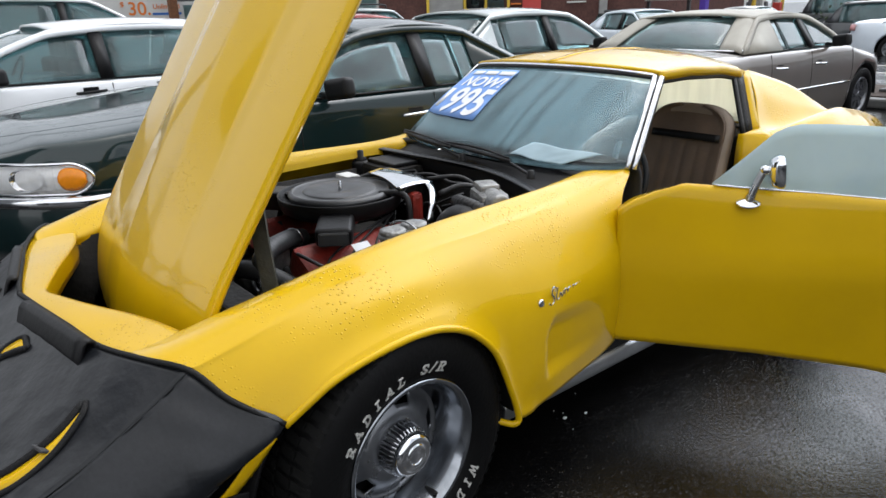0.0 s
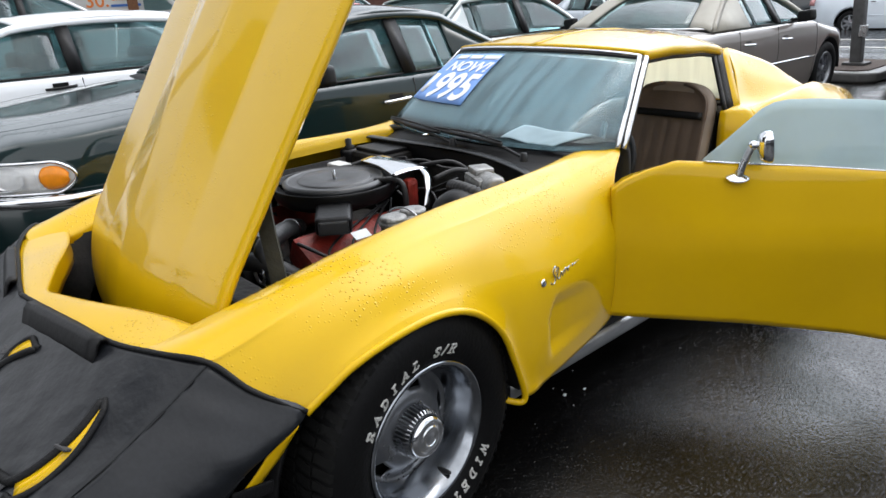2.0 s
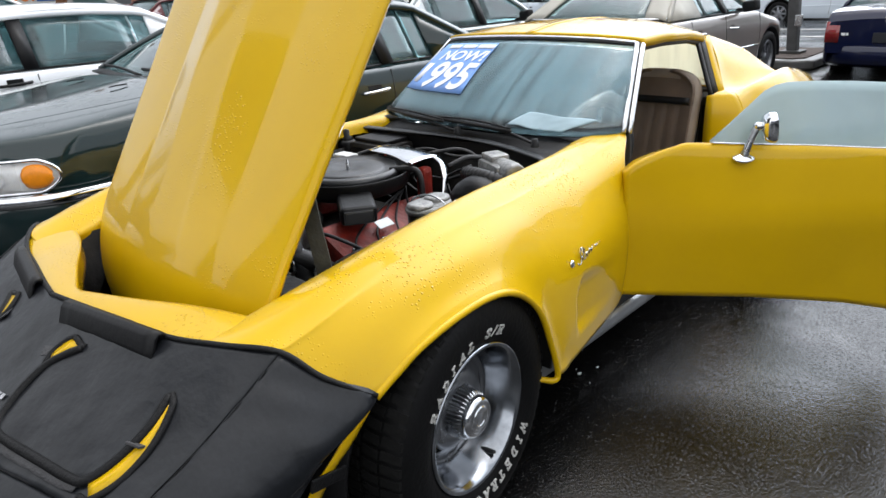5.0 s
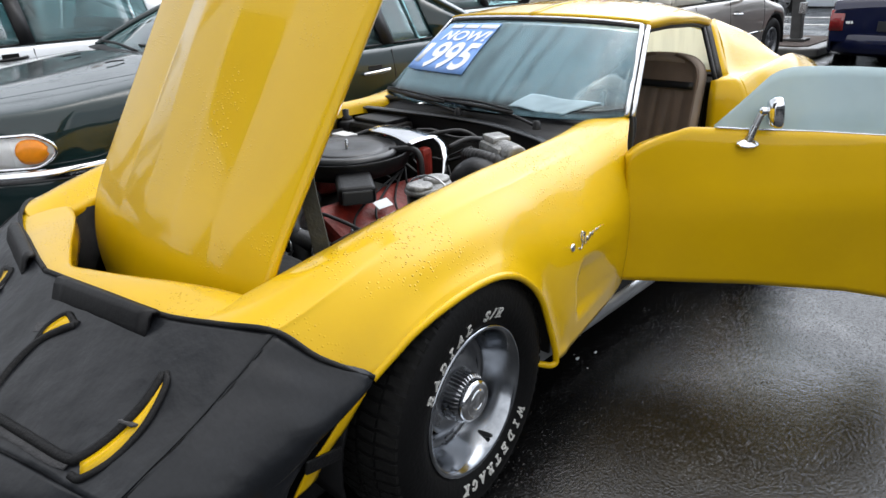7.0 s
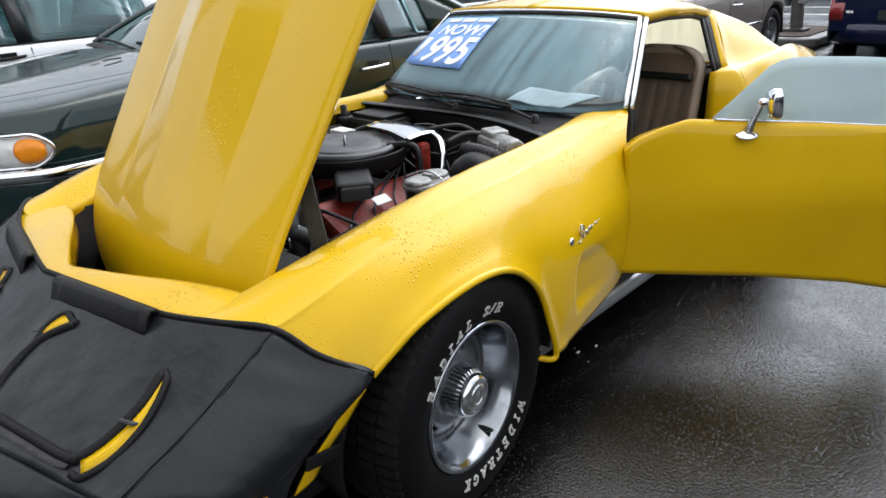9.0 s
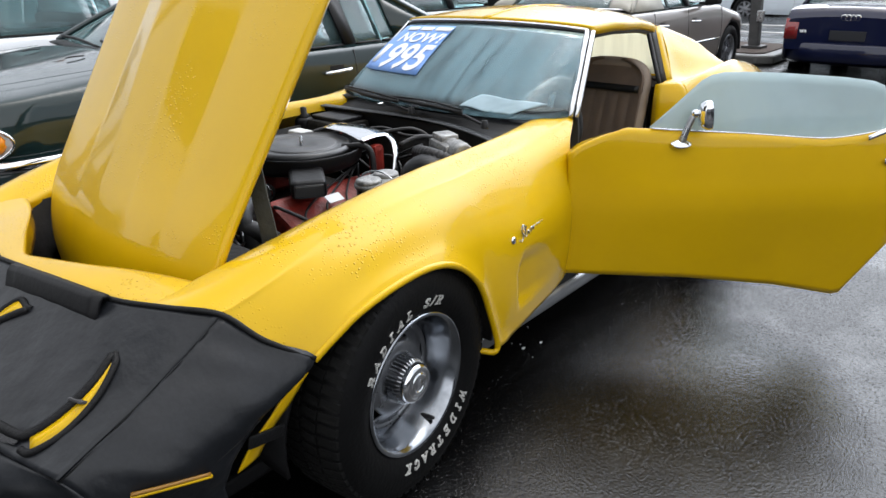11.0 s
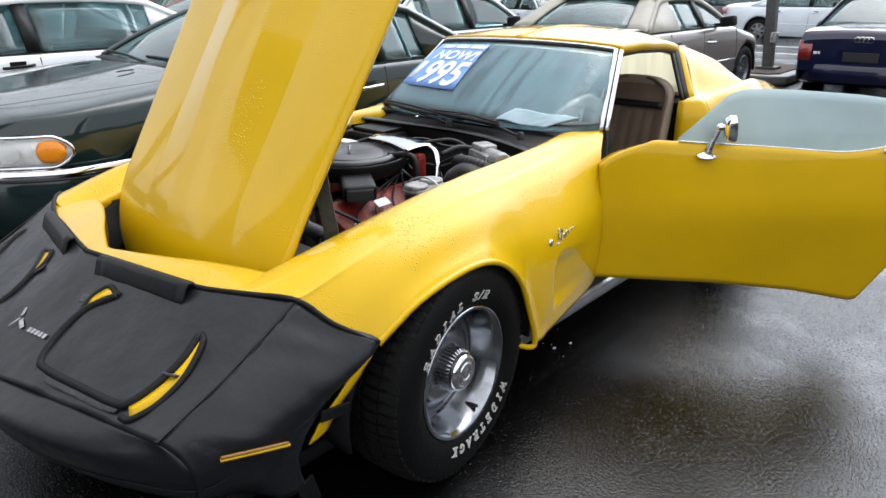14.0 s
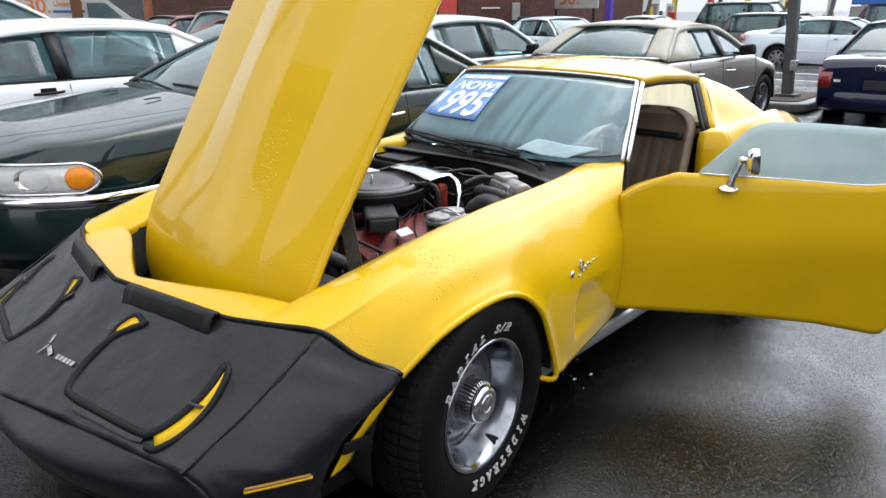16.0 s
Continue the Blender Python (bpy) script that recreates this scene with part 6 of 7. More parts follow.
green_nose(1)
green_nose(-1)
for bl_, off in (((.72, 1.36), (-.05, 1.40)), ((.02, 1.33), (-.66, 1.42))):
    tube("wiper", [(bl_[0] * .9, bl_[1] + .04, .965), ((bl_[0] + off[0]) / 2, (bl_[1] + off[1]) / 2 + .03, .992), (off[0], off[1] + .02, .995)], .009, BLACK, green, "black wiper", 4)
sheet("cowl_panel", [[(x, 1.28 + .10 * (x / .85) ** 2 + d, z) for x in np.linspace(-.76, .76, 10)] for d, z in ((.03, .950), (.08, .956), (.13, .950))], BLACK, green, "black cowl grille", .01, flip=True)
for s in (1, -1):
    tube("washer_jet", [(s * .30, 1.06, .953), (s * .30, 1.10, .957), (s * .30, 1.16, .957)], .004, BLACK, green)

white = sedan("white sedan with dark pillars beside the green sedan", WHITE, facing(-4.70, -1.85, 0), L=4.82, W=1.82, H=1.385, fo=.95, wb=2.75, hood=(.68, .93), belt=.955, deck=1.0, A=(1.18, 2.12), C=(3.42, 4.22), B=2.45, doors=(1.5, 2.47, 3.35), hz=-.086, handle=BLACK, pillar=BLACK)
tan = sedan("taupe sedan with a cream vinyl roof", TAN, facing(-2.11, 9.02, 178.5), L=5.3, W=1.88, H=1.305, fo=.80, wb=2.9, hood=(.70, .93), belt=.925, deck=.955, A=(1.22, 1.92), C=(2.95, 3.52), B=2.12, doors=(1.2, 2.16, 2.98), hz=-.165, rgw=.72, roof_mat=CREAM, strip=CHROME, handle=CHROME, quarter=False)
blue = sedan("navy blue compact sedan seen from behind", BLUE, facing(-.08, 13.68, 180, -.12), L=4.48, W=1.72, H=1.40, fo=.90, wb=2.61, hood=(.68, .93), belt=.92, deck=.98, A=(1.25, 1.95), C=(3.05, 3.72), B=2.35, doors=(1.4, 2.35, 3.2), lampw=.70, tail_z=(.535, .255), bz=-.17, taper=.12)
box("number_plate", (.42, .012, .12), (0, 4.497, .60), PLATE, blue, "dark plain number plate", .004)
for i in range(4):
    lathe("ring_badge", [(.034 + .0055 * math.cos(a), .0055 * math.sin(a)) for a in np.linspace(0, 6.2832, 9)], CHROME, blue, "", 28, 'y', pose(-.078 + .052 * i, 4.475, .82))
for dx, w_ in ((.565, .016), (.54, .028), (.505, .022)):
    box("model_badge", (w_, .006, .034), (dx, 4.492, .64), WHITEINK, blue, "", .001, pose(0, 0, 0, 0, 18, 0))
camry = sedan("silver sedan parked across the lane", SILVER, facing(-1.08, 20.5, 90, -.16), L=4.82, W=1.82, H=1.40, fo=.95, wb=2.78, hood=(.70, .97), belt=.97, deck=1.06, A=(1.30, 2.1), C=(3.3, 4.1), B=2.45, tail=PINKLENS)
wagon = sedan("silver-grey sedan with wet windows", SILVER2, facing(-4.35, 7.85, 180), L=4.7, W=1.8, H=1.39, hood=(.68, .93), belt=.92, deck=.97)
small = sedan("silver compact sedan far across the lot", SILVER, facing(-6.9, 14.4, 75, -.10), L=4.3, W=1.72, H=1.40, fo=.85, wb=2.5, A=(1.2, 1.9), C=(3.0, 3.7), B=2.25, doors=(1.4, 2.25, 3.1))
suv = sedan("dark grey sport utility vehicle", GREYP, facing(-3.9, 25.0, 90, -.35), L=4.75, W=1.85, H=1.70, belt=1.05, hood=(.85, 1.05), deck=1.12, A=(1.2, 1.9), C=(4.1, 4.6), B=2.4)
suv2 = sedan("dark estate car in front of the brick building", GREYP, facing(-10.0, 18.5, 85, -.25), L=4.75, W=1.85, H=1.55, belt=1.0, A=(1.2, 1.9), C=(3.9, 4.5), B=2.4)
mini = sedan("black minivan by the roadside", GREYP, facing(-15.5, 22.5, 80, -.40), L=4.9, W=1.9, H=1.75, belt=1.05, A=(1.1, 1.9), C=(4.2, 4.7), B=2.5)
far1 = sedan("white sedan at the back of the lot", WHITE, facing(-10.2, 27.5, 90, -.2), L=4.6, W=1.8, H=1.45)
redc = sedan("red hatchback behind the white sedan", RED, facing(-7.6, 7.2, 180), L=4.2, W=1.75, H=1.38, A=(1.1, 1.7), C=(2.8, 3.8), B=2.0, fo=.85, wb=2.5, doors=(1.4, 2.25, 3.1))
suburban = sedan("white sport utility wagon with dark windows", WHITE, facing(-10.4, 4.25, 180), L=5.4, W=1.95, H=1.75, fo=.95, wb=3.2, belt=1.12, hood=(.98, 1.10), deck=1.15, A=(1.3, 2.3), C=(4.7, 5.2), B=2.7, doors=(1.6, 2.7, 3.8))

rack = sedan("silver sport utility vehicle with a roof rack", SILVER2, facing(-11.9, 10.4, 180, -.12), L=4.5, W=1.8, H=1.62, fo=.9, wb=2.6, belt=1.02, hood=(.85, 1.0), deck=1.1, A=(1.1, 1.8), C=(4.0, 4.35), B=2.3)
for s_ in (1, -1):
    tube("roof_rail", [(s_ * .55, 1.9, 1.60), (s_ * .55, 2.1, 1.68), (s_ * .55, 3.6, 1.68), (s_ * .55, 3.8, 1.60)], .018, BLACK, rack, "black roof rail", 4)
for y_ in (2.4, 3.2):
    tube("cross_bar", [(-.56, y_, 1.69), (0, y_, 1.70), (.56, y_, 1.69)], .016, BLACK, rack, "", 2)
van1 = sedan("dark grey passenger van at the fuel station", GREYP, facing(-7.4, 31.5, 90, -.25), L=4.9, W=1.9, H=2.05, belt=1.15, hood=(.95, 1.15), deck=1.25, A=(.9, 1.6), C=(4.4, 4.8), B=2.4)
van2 = sedan("maroon high-roofed van at the fuel station", MAROON, facing(-1.6, 33.5, 84, -.25), L=4.7, W=1.9, H=1.95, belt=1.12, hood=(.95, 1.12), deck=1.2, A=(.9, 1.6), C=(4.2, 4.6), B=2.4)
maroon = sedan("maroon sedan by the delivery truck", MAROON, facing(-14.2, 9.4, 180), L=4.4, W=1.75, H=1.42, fo=.85, wb=2.6, A=(1.1, 1.8), C=(3.0, 3.7), B=2.2, doors=(1.3, 2.2, 3.1))

# ---------------------------------------------------------------- kerb island, pole, lane lines
isl = root("kerb_island", "kerbed planting island with brown mulch and pale edge", "kerb", kind="structure")
prism("kerb", [(-6.5, 9.48), (-1.25, 9.48), (-1.05, 9.65), (-1.05, 11.1), (-1.25, 11.35), (-6.5, 11.35)], .13, KERB, isl, "", pose(0, 0, 0), .03)
prism("mulch", [(-6.3, 9.66), (-1.36, 9.66), (-1.22, 9.8), (-1.22, 11.0), (-1.36, 11.17), (-6.3, 11.17)], .02, MULCH, isl, "", pose(0, 0, .125))
pl = root("lamp_pole", "weathered grey square pole standing in the island", "pole")
sf_ = part("shaft", box_bm(.15, .15, 6.0, .02, (0, 0, 3.0)), POLE, pl)
sf_.matrix_basis = pose(-1.56, 10.35, .10) @ Matrix.Rotation(radians(4.5), 4, Vector((.68, -.73, 0)))
part("base_plate", box_bm(.30, .30, .04, .008, (-1.56, 10.35, .165)), POLE, pl)
part("junction_box", box_bm(.10, .07, .16, .01, (-1.50, 10.24, .62)), STEEL, pl)
ln = root("lane_lines", "worn white painted parking lines on the asphalt", "road marking", kind="structure")
for yy in (14.7, 16.5):
    box("line", (9.0, .12, .008), (-1.5, yy, .004), LINE, ln, "", .001)
lit = root("litter", "small white scraps of litter on the wet ground", "litter", kind="stuff")
rl = random.Random(3)
V, F = [], []
for cx, cy, k in ((.672, .80, 1.0), (.70, .88, .7)):
    b = len(V)
    s = .006 * k
    V += [(cx - s, cy - s * .7, .006), (cx + s, cy - s, .008), (cx + s * .8, cy + s, .014), (cx - s, cy + s * .6, .010)]
    F += [(b, b + 1, b + 2, b + 3)]
    for i in range(2):
        x, y = cx + rl.uniform(-.12, .12), cy + rl.uniform(-.12, .12)
        b = len(V)
        t = .0018
        V += [(x - t, y, .003), (x + t, y - t, .004), (x + t, y + t, .005)]
        F += [(b, b + 1, b + 2)]
mk("scraps", V, F, PAPER, lit, "", False, .002)

# paper and price sheet of the sports car
st = root("price_sticker", "blue and white price sheet stuck on the windshield", "sign")


def ws_pt(a, b, off=.006):
    """a across the windshield (x), b from base (0) to header (1); just in front of the pane."""
    i = np.array([np.interp(a, _wb[:, 0], _wb[:, k]) for k in range(3)])
    j = np.array([np.interp(a * .795, _wt[:, 0], _wt[:, k]) for k in range(3)])
    m_ = .5 * (i + j) + np.array([0, -.012, .014])
    p = i * (1 - b) * (1 - 2 * b) + m_ * 4 * b * (1 - b) + j * b * (2 * b - 1)
    return p + off * np.array([0, -.68, .73])


pp = root("paper_sheet", "folded pale paper sheet against the foot of the windshield", "paper")
sheet("leaf", dense(np.array([[ws_pt(.22 + .23 * u + v * (.07 + .04 * u), .06 - .04 * u + v * (.13 - .015 * u) + .006 * math.sin(9 * u), .004 + .003 * math.sin(u * 7 + v * 4)) for u in np.linspace(0, 1, 6)] for v in np.linspace(0, 1, 5)]), 3, 3), DASHPAPER, pp, "", .001)

SX0, SX1, SB0, SB1 = -.54, -.11, .30, .915
sheet("backing", [[ws_pt(a - .05 * (b - .3), b, .004) for a in np.linspace(SX0, SX1, 12)] for b in np.linspace(SB0, SB1, 8)], STICKER, st, "", .001)


def on_sticker(name, text, size, a, b, sh=.0, sx=1.0):
    ob = words(name, text, size, WHITEINK, st, .0006, bold=size * .024, shear=.12)
    me = ob.data
    for v in me.vertices:
        x, y, z = v.co
        v.co = ws_pt(a + x * sx, b + y / .42, .0068 + z)
    return ob


on_sticker("price", "995", .178, -.285, .345, sx=1.12)
on_sticker("word_now", "NOW!", .075, -.31, .672, sx=1.55)
for i, (a0, a1) in enumerate(((-.50, -.40), (-.38, -.28), (-.26, -.14))):
    sheet("blurred_words", [[ws_pt(a, b, .0068) for a in np.linspace(a0, a1, 5)] for b in (.835, .885)], WHITEINK, st, "", .0008)
for a0 in (-.525,):
    sheet("margin_mark", [[ws_pt(a, b, .0068) for a in np.linspace(a0, a0 + .05, 3)] for b in (.38, .62)], WHITEINK, st, "", .0008)

# ---------------------------------------------------------------- far surroundings
def brick_building(name, label, x0, x1, y, h, depth, mt, openings=()):
    b = root(name, label, "building")
    box("wall", (x1 - x0, depth, h), ((x0 + x1) / 2, y + depth / 2, h / 2 - .3), mt, b, "", .02)
    box("roof", (x1 - x0 + .3, depth + .3, .25), ((x0 + x1) / 2, y + depth / 2, h - .3), CONCRETE, b, "", .03)
    for kind_, ox, w_, z0, z1 in openings:
        o = new(kind_)
        o.parent = b
        box("frame", (w_ + .14, .08, z1 - z0 + .14), (ox, y - .02, (z0 + z1) / 2), OFFWHITE, o, "", .01)
        box("pane", (w_, .04, z1 - z0), (ox, y - .06, (z0 + z1) / 2), GLASS if kind_ == "window" else REDSIGN, o, "", .005)
    return b


brick_building("brick_building", "dark red brick shop with small windows", -27, -15.5, 24, 5.0, 8, BRICK, [("window", -21.2, 1.2, 1.5, 3.0), ("door", -23.8, 1.1, -.2, 2.2), ("window", -18.2, .7, 1.4, 2.4)])
bb2 = brick_building("brick_store", "dark brick tyre shop with yellow window frames", -9, 4.4, 0, 4.2, 7, BRICK, [("window", -5.2, 1.6, 1.2, 2.6)])
bb2.matrix_basis = pose(-15.08, 15.99, 0, 0, 0, 45.5)
box("roller_shutter", (1.12, .06, 2.6), (-2.06, -.06, 1.1), CONCRETE, bb2, "pale grey roller shutter", .01)
for ox in (-1.08, -.41):
    shop_w = new("window")
    shop_w.parent = bb2
    box("pane", (.54, .04, 2.0), (ox, -.05, 1.5), GLASS, shop_w, "", .005)
    box("sill", (.64, .12, .06), (ox, -.08, .47), YELLOWSIGN, shop_w, "", .01)
for ox in (-2.66, -1.43, -.75, .0):
    box("frame_post", (.09, .12, 3.0), (ox, -.08, 1.4), YELLOWSIGN, bb2, "yellow window frame", .01)
box("frame_head", (2.75, .12, .10), (-1.33, -.09, 2.85), YELLOWSIGN, bb2, "", .01)
lathe("display_tyre", [(.14, -.1), (.28, -.1), (.31, 0), (.28, .1), (.14, .1), (.14, -.1)], TYRE, bb2, "tyre shown in the window", 24, 'y', pose(-1.08, -.25, 1.62))
box("red_door", (.6, .08, 2.6), (.76, -.05, 1.1), REDSIGN, bb2, "red door", .01)
for zz in (1.25, 1.55, 1.85):
    box("orange_rack", (.34, .25, .04), (.24, -.15, zz), SIGNORANGE, bb2, "", .005)
box("meter_box", (.26, .16, .55), (3.06, -.10, 1.45), CONCRETE, bb2, "grey meter box", .02)
box("white_bracket", (.62, .06, .05), (2.2, -.12, 1.56), OFFWHITE, bb2, "", .01)


def panel_sign(name, label, m, w_, h_, posts=2):
    s = root(name, label, "sign", m=m)
    box("board", (w_, .08, h_), (0, 0, 0), OFFWHITE, s, "", .01)
    for i in range(posts):
        box("post", (.12, .12, 3.0), ((i - (posts - 1) / 2) * w_ * .8, .1, -1.4 - h_ / 2 + .3), POLE, s, "", .01)
    return s


sg2 = panel_sign("corner_banner", "white banner with orange figures on the brick shop", pose(-14.0, 23.4, 2.15, 0, 0, 0), 2.2, 1.2)
words("figures", "30.", .8, SIGNORANGE, sg2, .004, pose(-.2, -.05, -.45, 90, 0, 0))

tk = root("delivery_truck", "white box truck with orange price lettering on its side", "truck", m=pose(-22.5, 6.9, -.2, 0, 0, 70))
box("cargo_box", (5.7, 2.2, 2.9), (-2.17, 1.1, 2.35), OFFWHITE, tk, "", .04)
box("cab_attic", (1.15, 2.2, 1.6), (1.25, 1.1, 3.0), OFFWHITE, tk, "", .08)
cab = mk("cab", [(x, y, z) for y in (.1, 2.1) for x, z in ((.7, .6), (.7, 2.12), (1.55, 2.12), (2.25, 1.52), (3.0, 1.35), (3.1, .6))], [(0, 1, 2, 3, 4, 5), (11, 10, 9, 8, 7, 6)] + [(i, i + 6, (i + 1) % 6 + 6, (i + 1) % 6) for i in range(6)], OFFWHITE, tk, "", False, 0, .05)
mk("windshield", [(1.60, .2, 2.10), (1.60, 2.0, 2.10), (2.24, 2.0, 1.56), (2.24, .2, 1.56)], [(0, 1, 2, 3)], GLASS, tk, "", False, .02, 0, 1.0)
mk("side_window", [(.95, .085, 1.5), (.95, .085, 2.0), (1.5, .085, 2.0), (1.95, .085, 1.55)], [(0, 1, 2, 3)], GLASS, tk, "", False, .02, 0, 1.0)
box("attic_mark", (.85, .02, .42), (1.28, -.01, 2.75), CONCRETE, tk, "", .005)
box("attic_letters", (.62, .012, .16), (1.28, -.024, 2.75), PURPLE, tk, "", .002)
words("figures", "30.", .58, SIGNORANGE, tk, .004, pose(-.42, -.012, 1.72, 90, 0, 0), bold=.006)
words("currency", "$", .26, SIGNORANGE, tk, .004, pose(-.92, -.012, 1.95, 90, 0, 0), bold=.004)
words("word_unlimited", "Unlimited", .26, SIGNORANGE, tk, .004, pose(.40 - .42, -.012, 1.90, 90, 0, 0), bold=.003).matrix_basis = pose(.42, -.012, 1.90, 90, 0, 0) @ Matrix.Scale(.82, 4)
for dx, dz, w_ in ((-.35, 2.35, 1.3), (.42, 1.74, .9)):
    box("unread_line", (w_, .012, .075), (dx, -.008, dz), SIGNBLUE, tk, "", .002)
for xx in (-3.6, 2.2):
    wt_ = lathe("wheel", [(.001, -.1), (.36, -.1), (.40, 0), (.36, .1), (.001, .1)], TYRE, tk, "", 24, 'y', pose(xx, .14, .40 + .2))
up0 = root("timber_post", "dark brown timber post beside the truck", "post")
tube("shaft", [(-21.6, 7.25, 0), (-21.6, 7.25, 2.5), (-21.62, 7.25, 5.5)], .16, RUST, up0, "", 3, 12)
ob_ = brick_building("orange_brick_building", "orange brick building with a dark recessed window", 0, 7, 0, 4.6, 6, BRICK2, [("window", 1.9, 1.2, 1.25, 2.3)])
ob_.matrix_basis = pose(-21.8, 9.5, 0, 0, 0, 66)

pu = root("purple_post", "slim purple and black signpost", "post")
box("post", (.22, .22, 5.5), (-11.3, 21.5, 2.4), PURPLE, pu, "", .02)
gs = root("price_pole_sign", "blue fuel price sign on a post", "sign", m=pose(-5.25, 31.0, 2.12) @ Matrix.Scale(.72, 4))
box("board", (3.4, .3, 2.2), (.8, 0, .4), SIGNBLUE, gs, "", .05)
words("price_figures", "2.69", .75, WHITEINK, gs, .01, pose(.9, -.16, -.35, 90, 0, 0))
box("post", (.3, .3, 3.0), (1.9, .1, -1.50), SIGNBLUE, gs, "", .02)
fs = root("fuel_station", "fuel station canopy with yellow and red trim", "building")
box("canopy", (22, 8, .9), (-9, 48, 4.4), OFFWHITE, fs, "", .05)
box("canopy_band", (22.1, 8.1, .35), (-9, 48, 4.1), REDSIGN, fs, "", .02)
box("shop", (6, 6, 3.2), (-31, 56, 1.3), OFFWHITE, fs, "", .05)
for i in range(4):
    box("shop_window", (1.0, .1, 1.6), (-33 + 1.3 * i, 52.95, 1.4), GLASS, fs, "", .02)
rr = random.Random(9)
for i in range(10):
    box("column", (.28, .28, 4.4), (-20 + 2.4 * i, 45, 2.0), rr.choice([OFFWHITE, YELLOWSIGN, OFFWHITE]), fs, "", .02)
for i in range(54):
    pm_ = root("fuel_pump" if i % 2 else "banner_flag", "small bright fuel pump" if i % 2 else "bright sale banner on a stand", "pump" if i % 2 else "banner", "roadside objects")
    xx, yy = -20 + .40 * i + rr.uniform(-.2, .2), rr.uniform(34, 46)
    hh = rr.uniform(1.1, 2.1)
    box("body", (rr.uniform(.12, .5), .25, hh), (xx, yy, hh / 2), rr.choice([YELLOWSIGN, REDSIGN, OFFWHITE, OFFWHITE, CONCRETE, GREYP]), pm_, "", .03)
    box("foot", (.5, .4, .12), (xx, yy, .06), CONCRETE, pm_, "", .02)
for i in range(7):
    up = root("utility_pole", "thin dark utility pole by the road", "pole", "roadside objects")
    xx = -19 + 3.1 * i + rr.uniform(-.8, .8)
    tube("shaft", [(xx, 33 + rr.uniform(-2, 4), 0), (xx + .02, 34, 3), (xx, 34, 7)], .10, POLE, up)


def hedge(at, size, seed):
    r = random.Random(seed)
    V, F = [], []
    for i in range(900):
        p = Vector((r.gauss(0, .38), r.gauss(0, .38), abs(r.gauss(0, .4))))
        p = Vector((p.x * size[0], p.y * size[1], p.z * size[2]))
        d = Vector((r.uniform(-1, 1), r.uniform(-1, 1), r.uniform(-1, 1))).normalized() * .09
        e = d.cross(Vector((r.uniform(-1, 1), r.uniform(-1, 1), 1))).normalized() * .05
        b = len(V)
        V += [p - d, p + e, p + d, p - e]
        F += [(b, b + 1, b + 2, b + 3)]
    h = root("hedge", "dark green clipped hedge by the road", "hedge", m=pose(*at))
    mk("foliage", V, F, LEAF, h, "", False)
    tube("stem", [(0, 0, 0), (.02, 0, .2), (0, .02, .4)], .04, RUST, h)


hedge((-1.6, 27.0, .1), (2.0, .8, 1.2), 1)
hedge((-9.5, 30.0, .1), (2.6, .8, 1.1), 2)
# plain added walls and bare trees that close the lot behind the camera and to the sides; they show as the ragged
# skyline in the paint
# near walls are out of view, added and sized to darken reflections and side light
for nm, x0, x1, yy, dp, hh in (("shade_wall_south", -7.5, -1.5, -10.5, 6, 10.0), ("shade_wall_southeast", 2.0, 14, -11.0, 6, 2.4)):
    w_ = box(nm, (x1 - x0, dp, hh), ((x0 + x1) / 2, yy, hh / 2 - .2), LOTWALL, None, "", .02)
    tagged(w_, "plain added wall closing the lot and darkening reflections", "wall", kind="structure")
for nm, xx, hh in (("lot_wall_west", -45, 5), ("shade_wall_east", 14, 2.8)):
    w_ = box(nm, (4, 90, hh), (xx, 20, hh / 2 - .2), LOTWALL, None, "", .02)
    tagged(w_, "plain added wall closing the lot and darkening reflections", "wall", kind="structure")


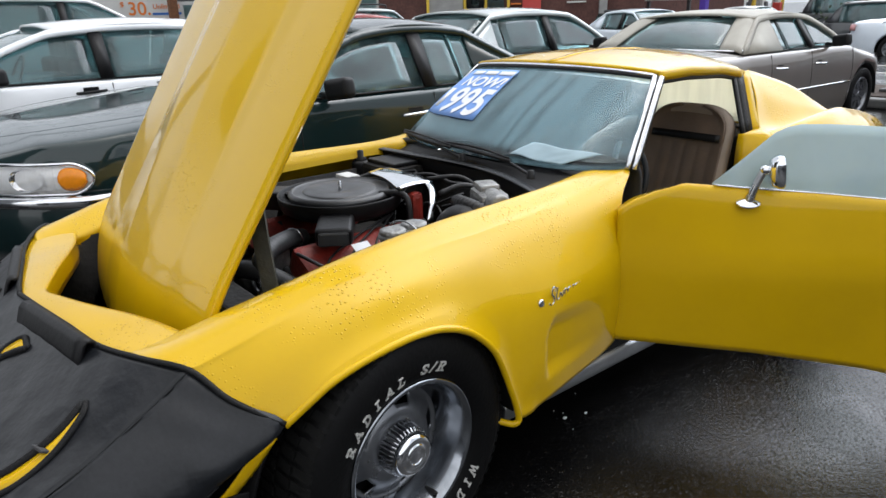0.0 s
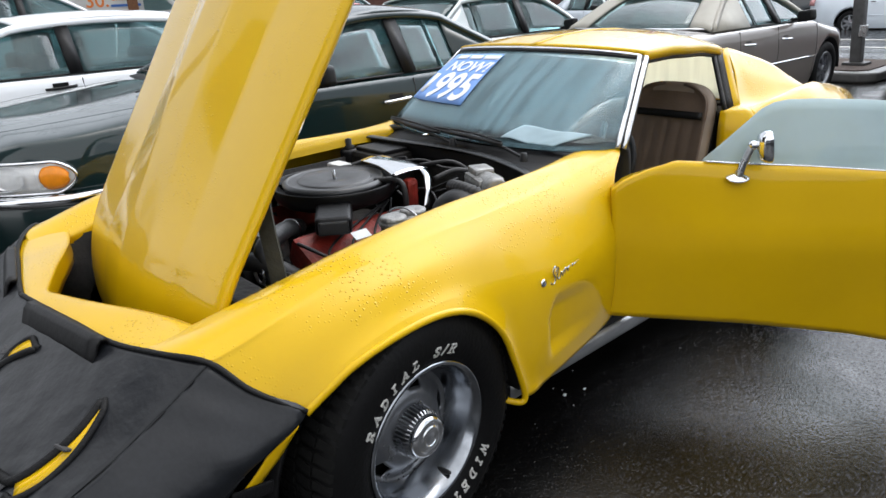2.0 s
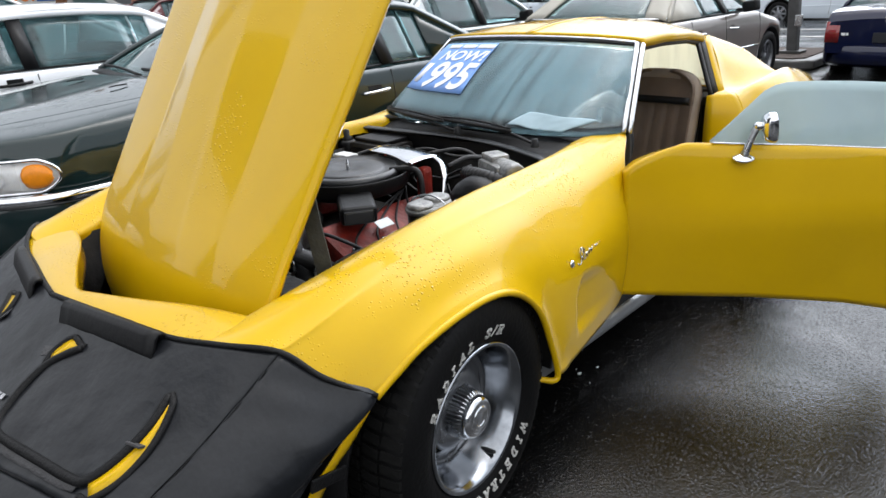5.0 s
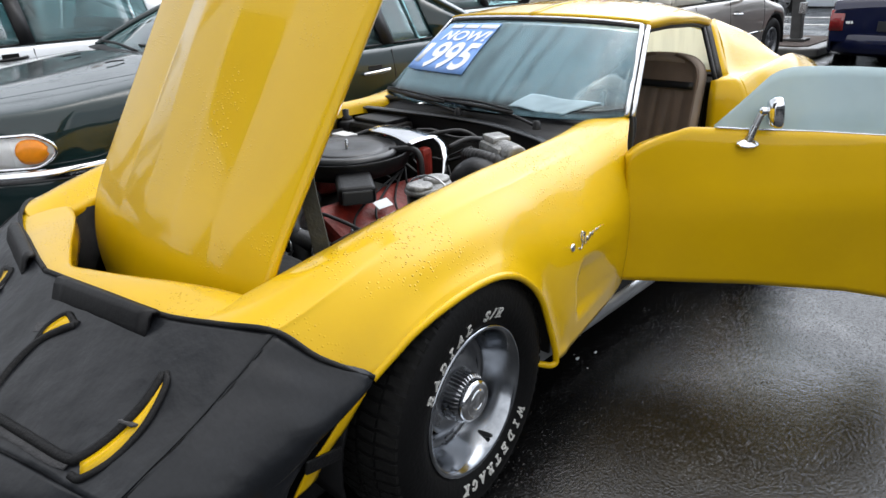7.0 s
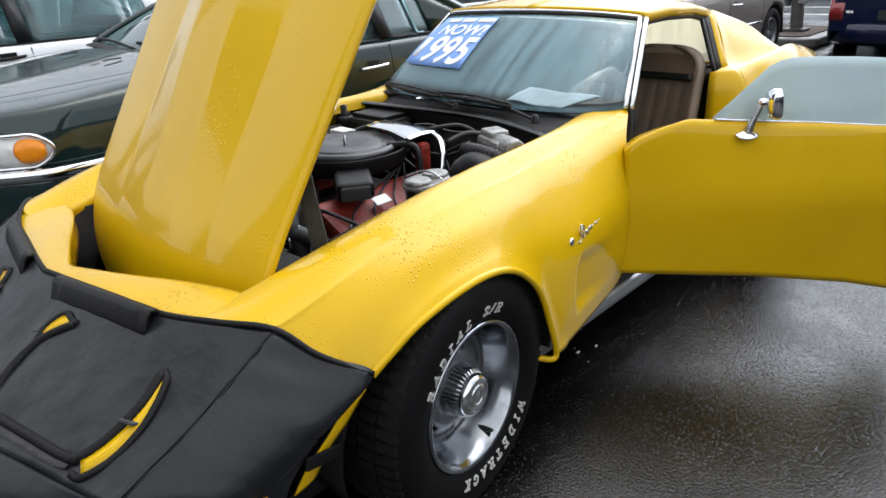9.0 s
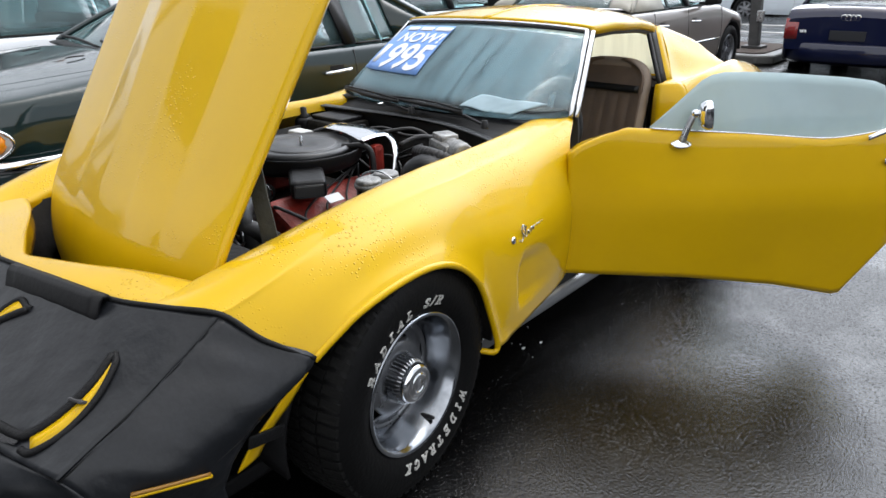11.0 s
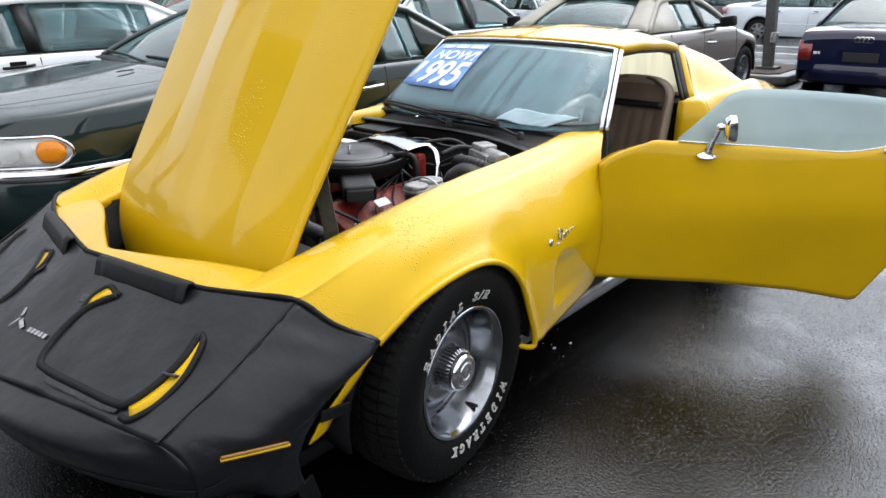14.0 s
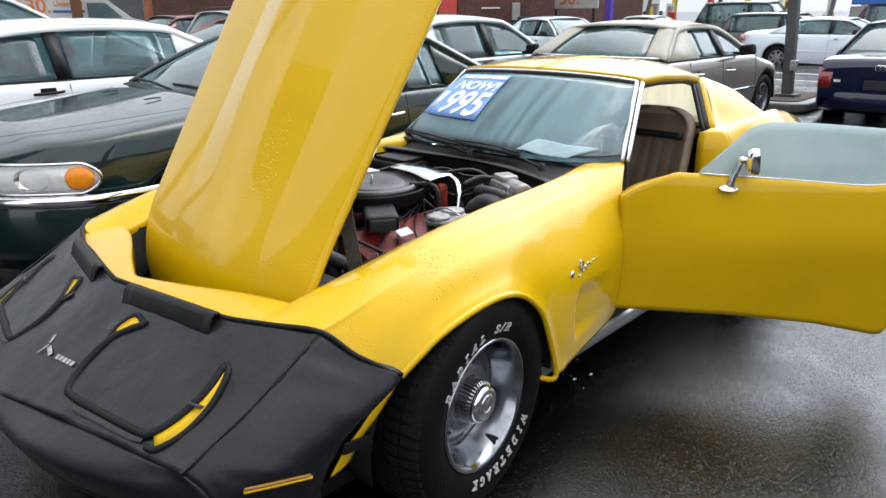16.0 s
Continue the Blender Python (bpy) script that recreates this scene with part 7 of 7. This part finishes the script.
def bare_tree(at, height, seed):
    r = random.Random(seed)
    t = root("tree", "tall bare roadside tree with thin wet twigs", "tree", "roadside trees", pose(*at))
    parts = {0: ([], []), 1: ([], []), 2: ([], [])}

    def grow(p, d, l, rad, level):
        pts, q, e = [p], p, d
        for k in range(3):
            e = (e + Vector((r.uniform(-.2, .2), r.uniform(-.2, .2), r.uniform(-.08, .16)))).normalized()
            q = q + e * l / 3
            pts.append(q)
        v, f = tube_vf([tuple(c) for c in pts], [rad, rad * .85, rad * .7, rad * .5], 6 if level < 2 else 3, False)
        V, F = parts[min(level, 2)]
        b = len(V)
        V.extend(v)
        F.extend(tuple(i + b for i in g) for g in f)
        if level < 4:
            for k in range((6, 5, 4, 4)[level]):
                s_ = pts[r.choice((1, 2, 3, 3))] if level else pts[2].lerp(pts[3], k / 5)
                a = r.uniform(0, 6.283)
                side = Vector((math.cos(a), math.sin(a), r.uniform(.1, .7)))
                grow(s_, (e * .55 + side * .75).normalized(), l * r.uniform(.48, .68), rad * .48, level + 1)
    grow(Vector((0, 0, -.05)), Vector((0, 0, 1)), height * .42, height * .022, 0)
    for k, nm in ((0, "trunk"), (1, "limbs"), (2, "twigs")):
        mk(nm, *parts[k], BARK, t)
    return t


wp_ = root("utility_pole", "tall timber utility pole with wires beside the lot", "pole")
tube("shaft", [(-9.5, -2.6, -.05), (-9.5, -2.6, 6), (-9.52, -2.6, 12)], [.17, .14, .11], RUST, wp_, "", 3, 12)
box("crossarm", (2.2, .12, .12), (-9.5, -2.6, 10.9), RUST, wp_, "", .01)
for k in (-1, -.4, .4, 1):
    tube("wire", [(-9.5 + k, -2.6 + d_, 11.05 + .0022 * (d_ * d_) - .0) for d_ in (-30, -15, 0)] + [(-9.5 + k, -2.6 + d_, 11.05 - .9 * math.sin(math.pi * d_ / 34)) for d_ in (8, 17, 26, 34)], .018, BLACK, wp_, "black overhead wire", 4, 6)


BARK = mat("wet_bark", (0.045, 0.036, 0.030), 0.8, var=0.4, vscale=9, bump=0.6, bscale=25)
for i, (x_, y_, h_) in enumerate(((-26, -8, 6.0), (-31, -13, 7.5), (-27, -18, 6.0), (-36, -6, 8.0), (-24, -24, 7.0), (-34, -20, 8.0))):
    bare_tree((x_, y_, 0), h_, 40 + i)
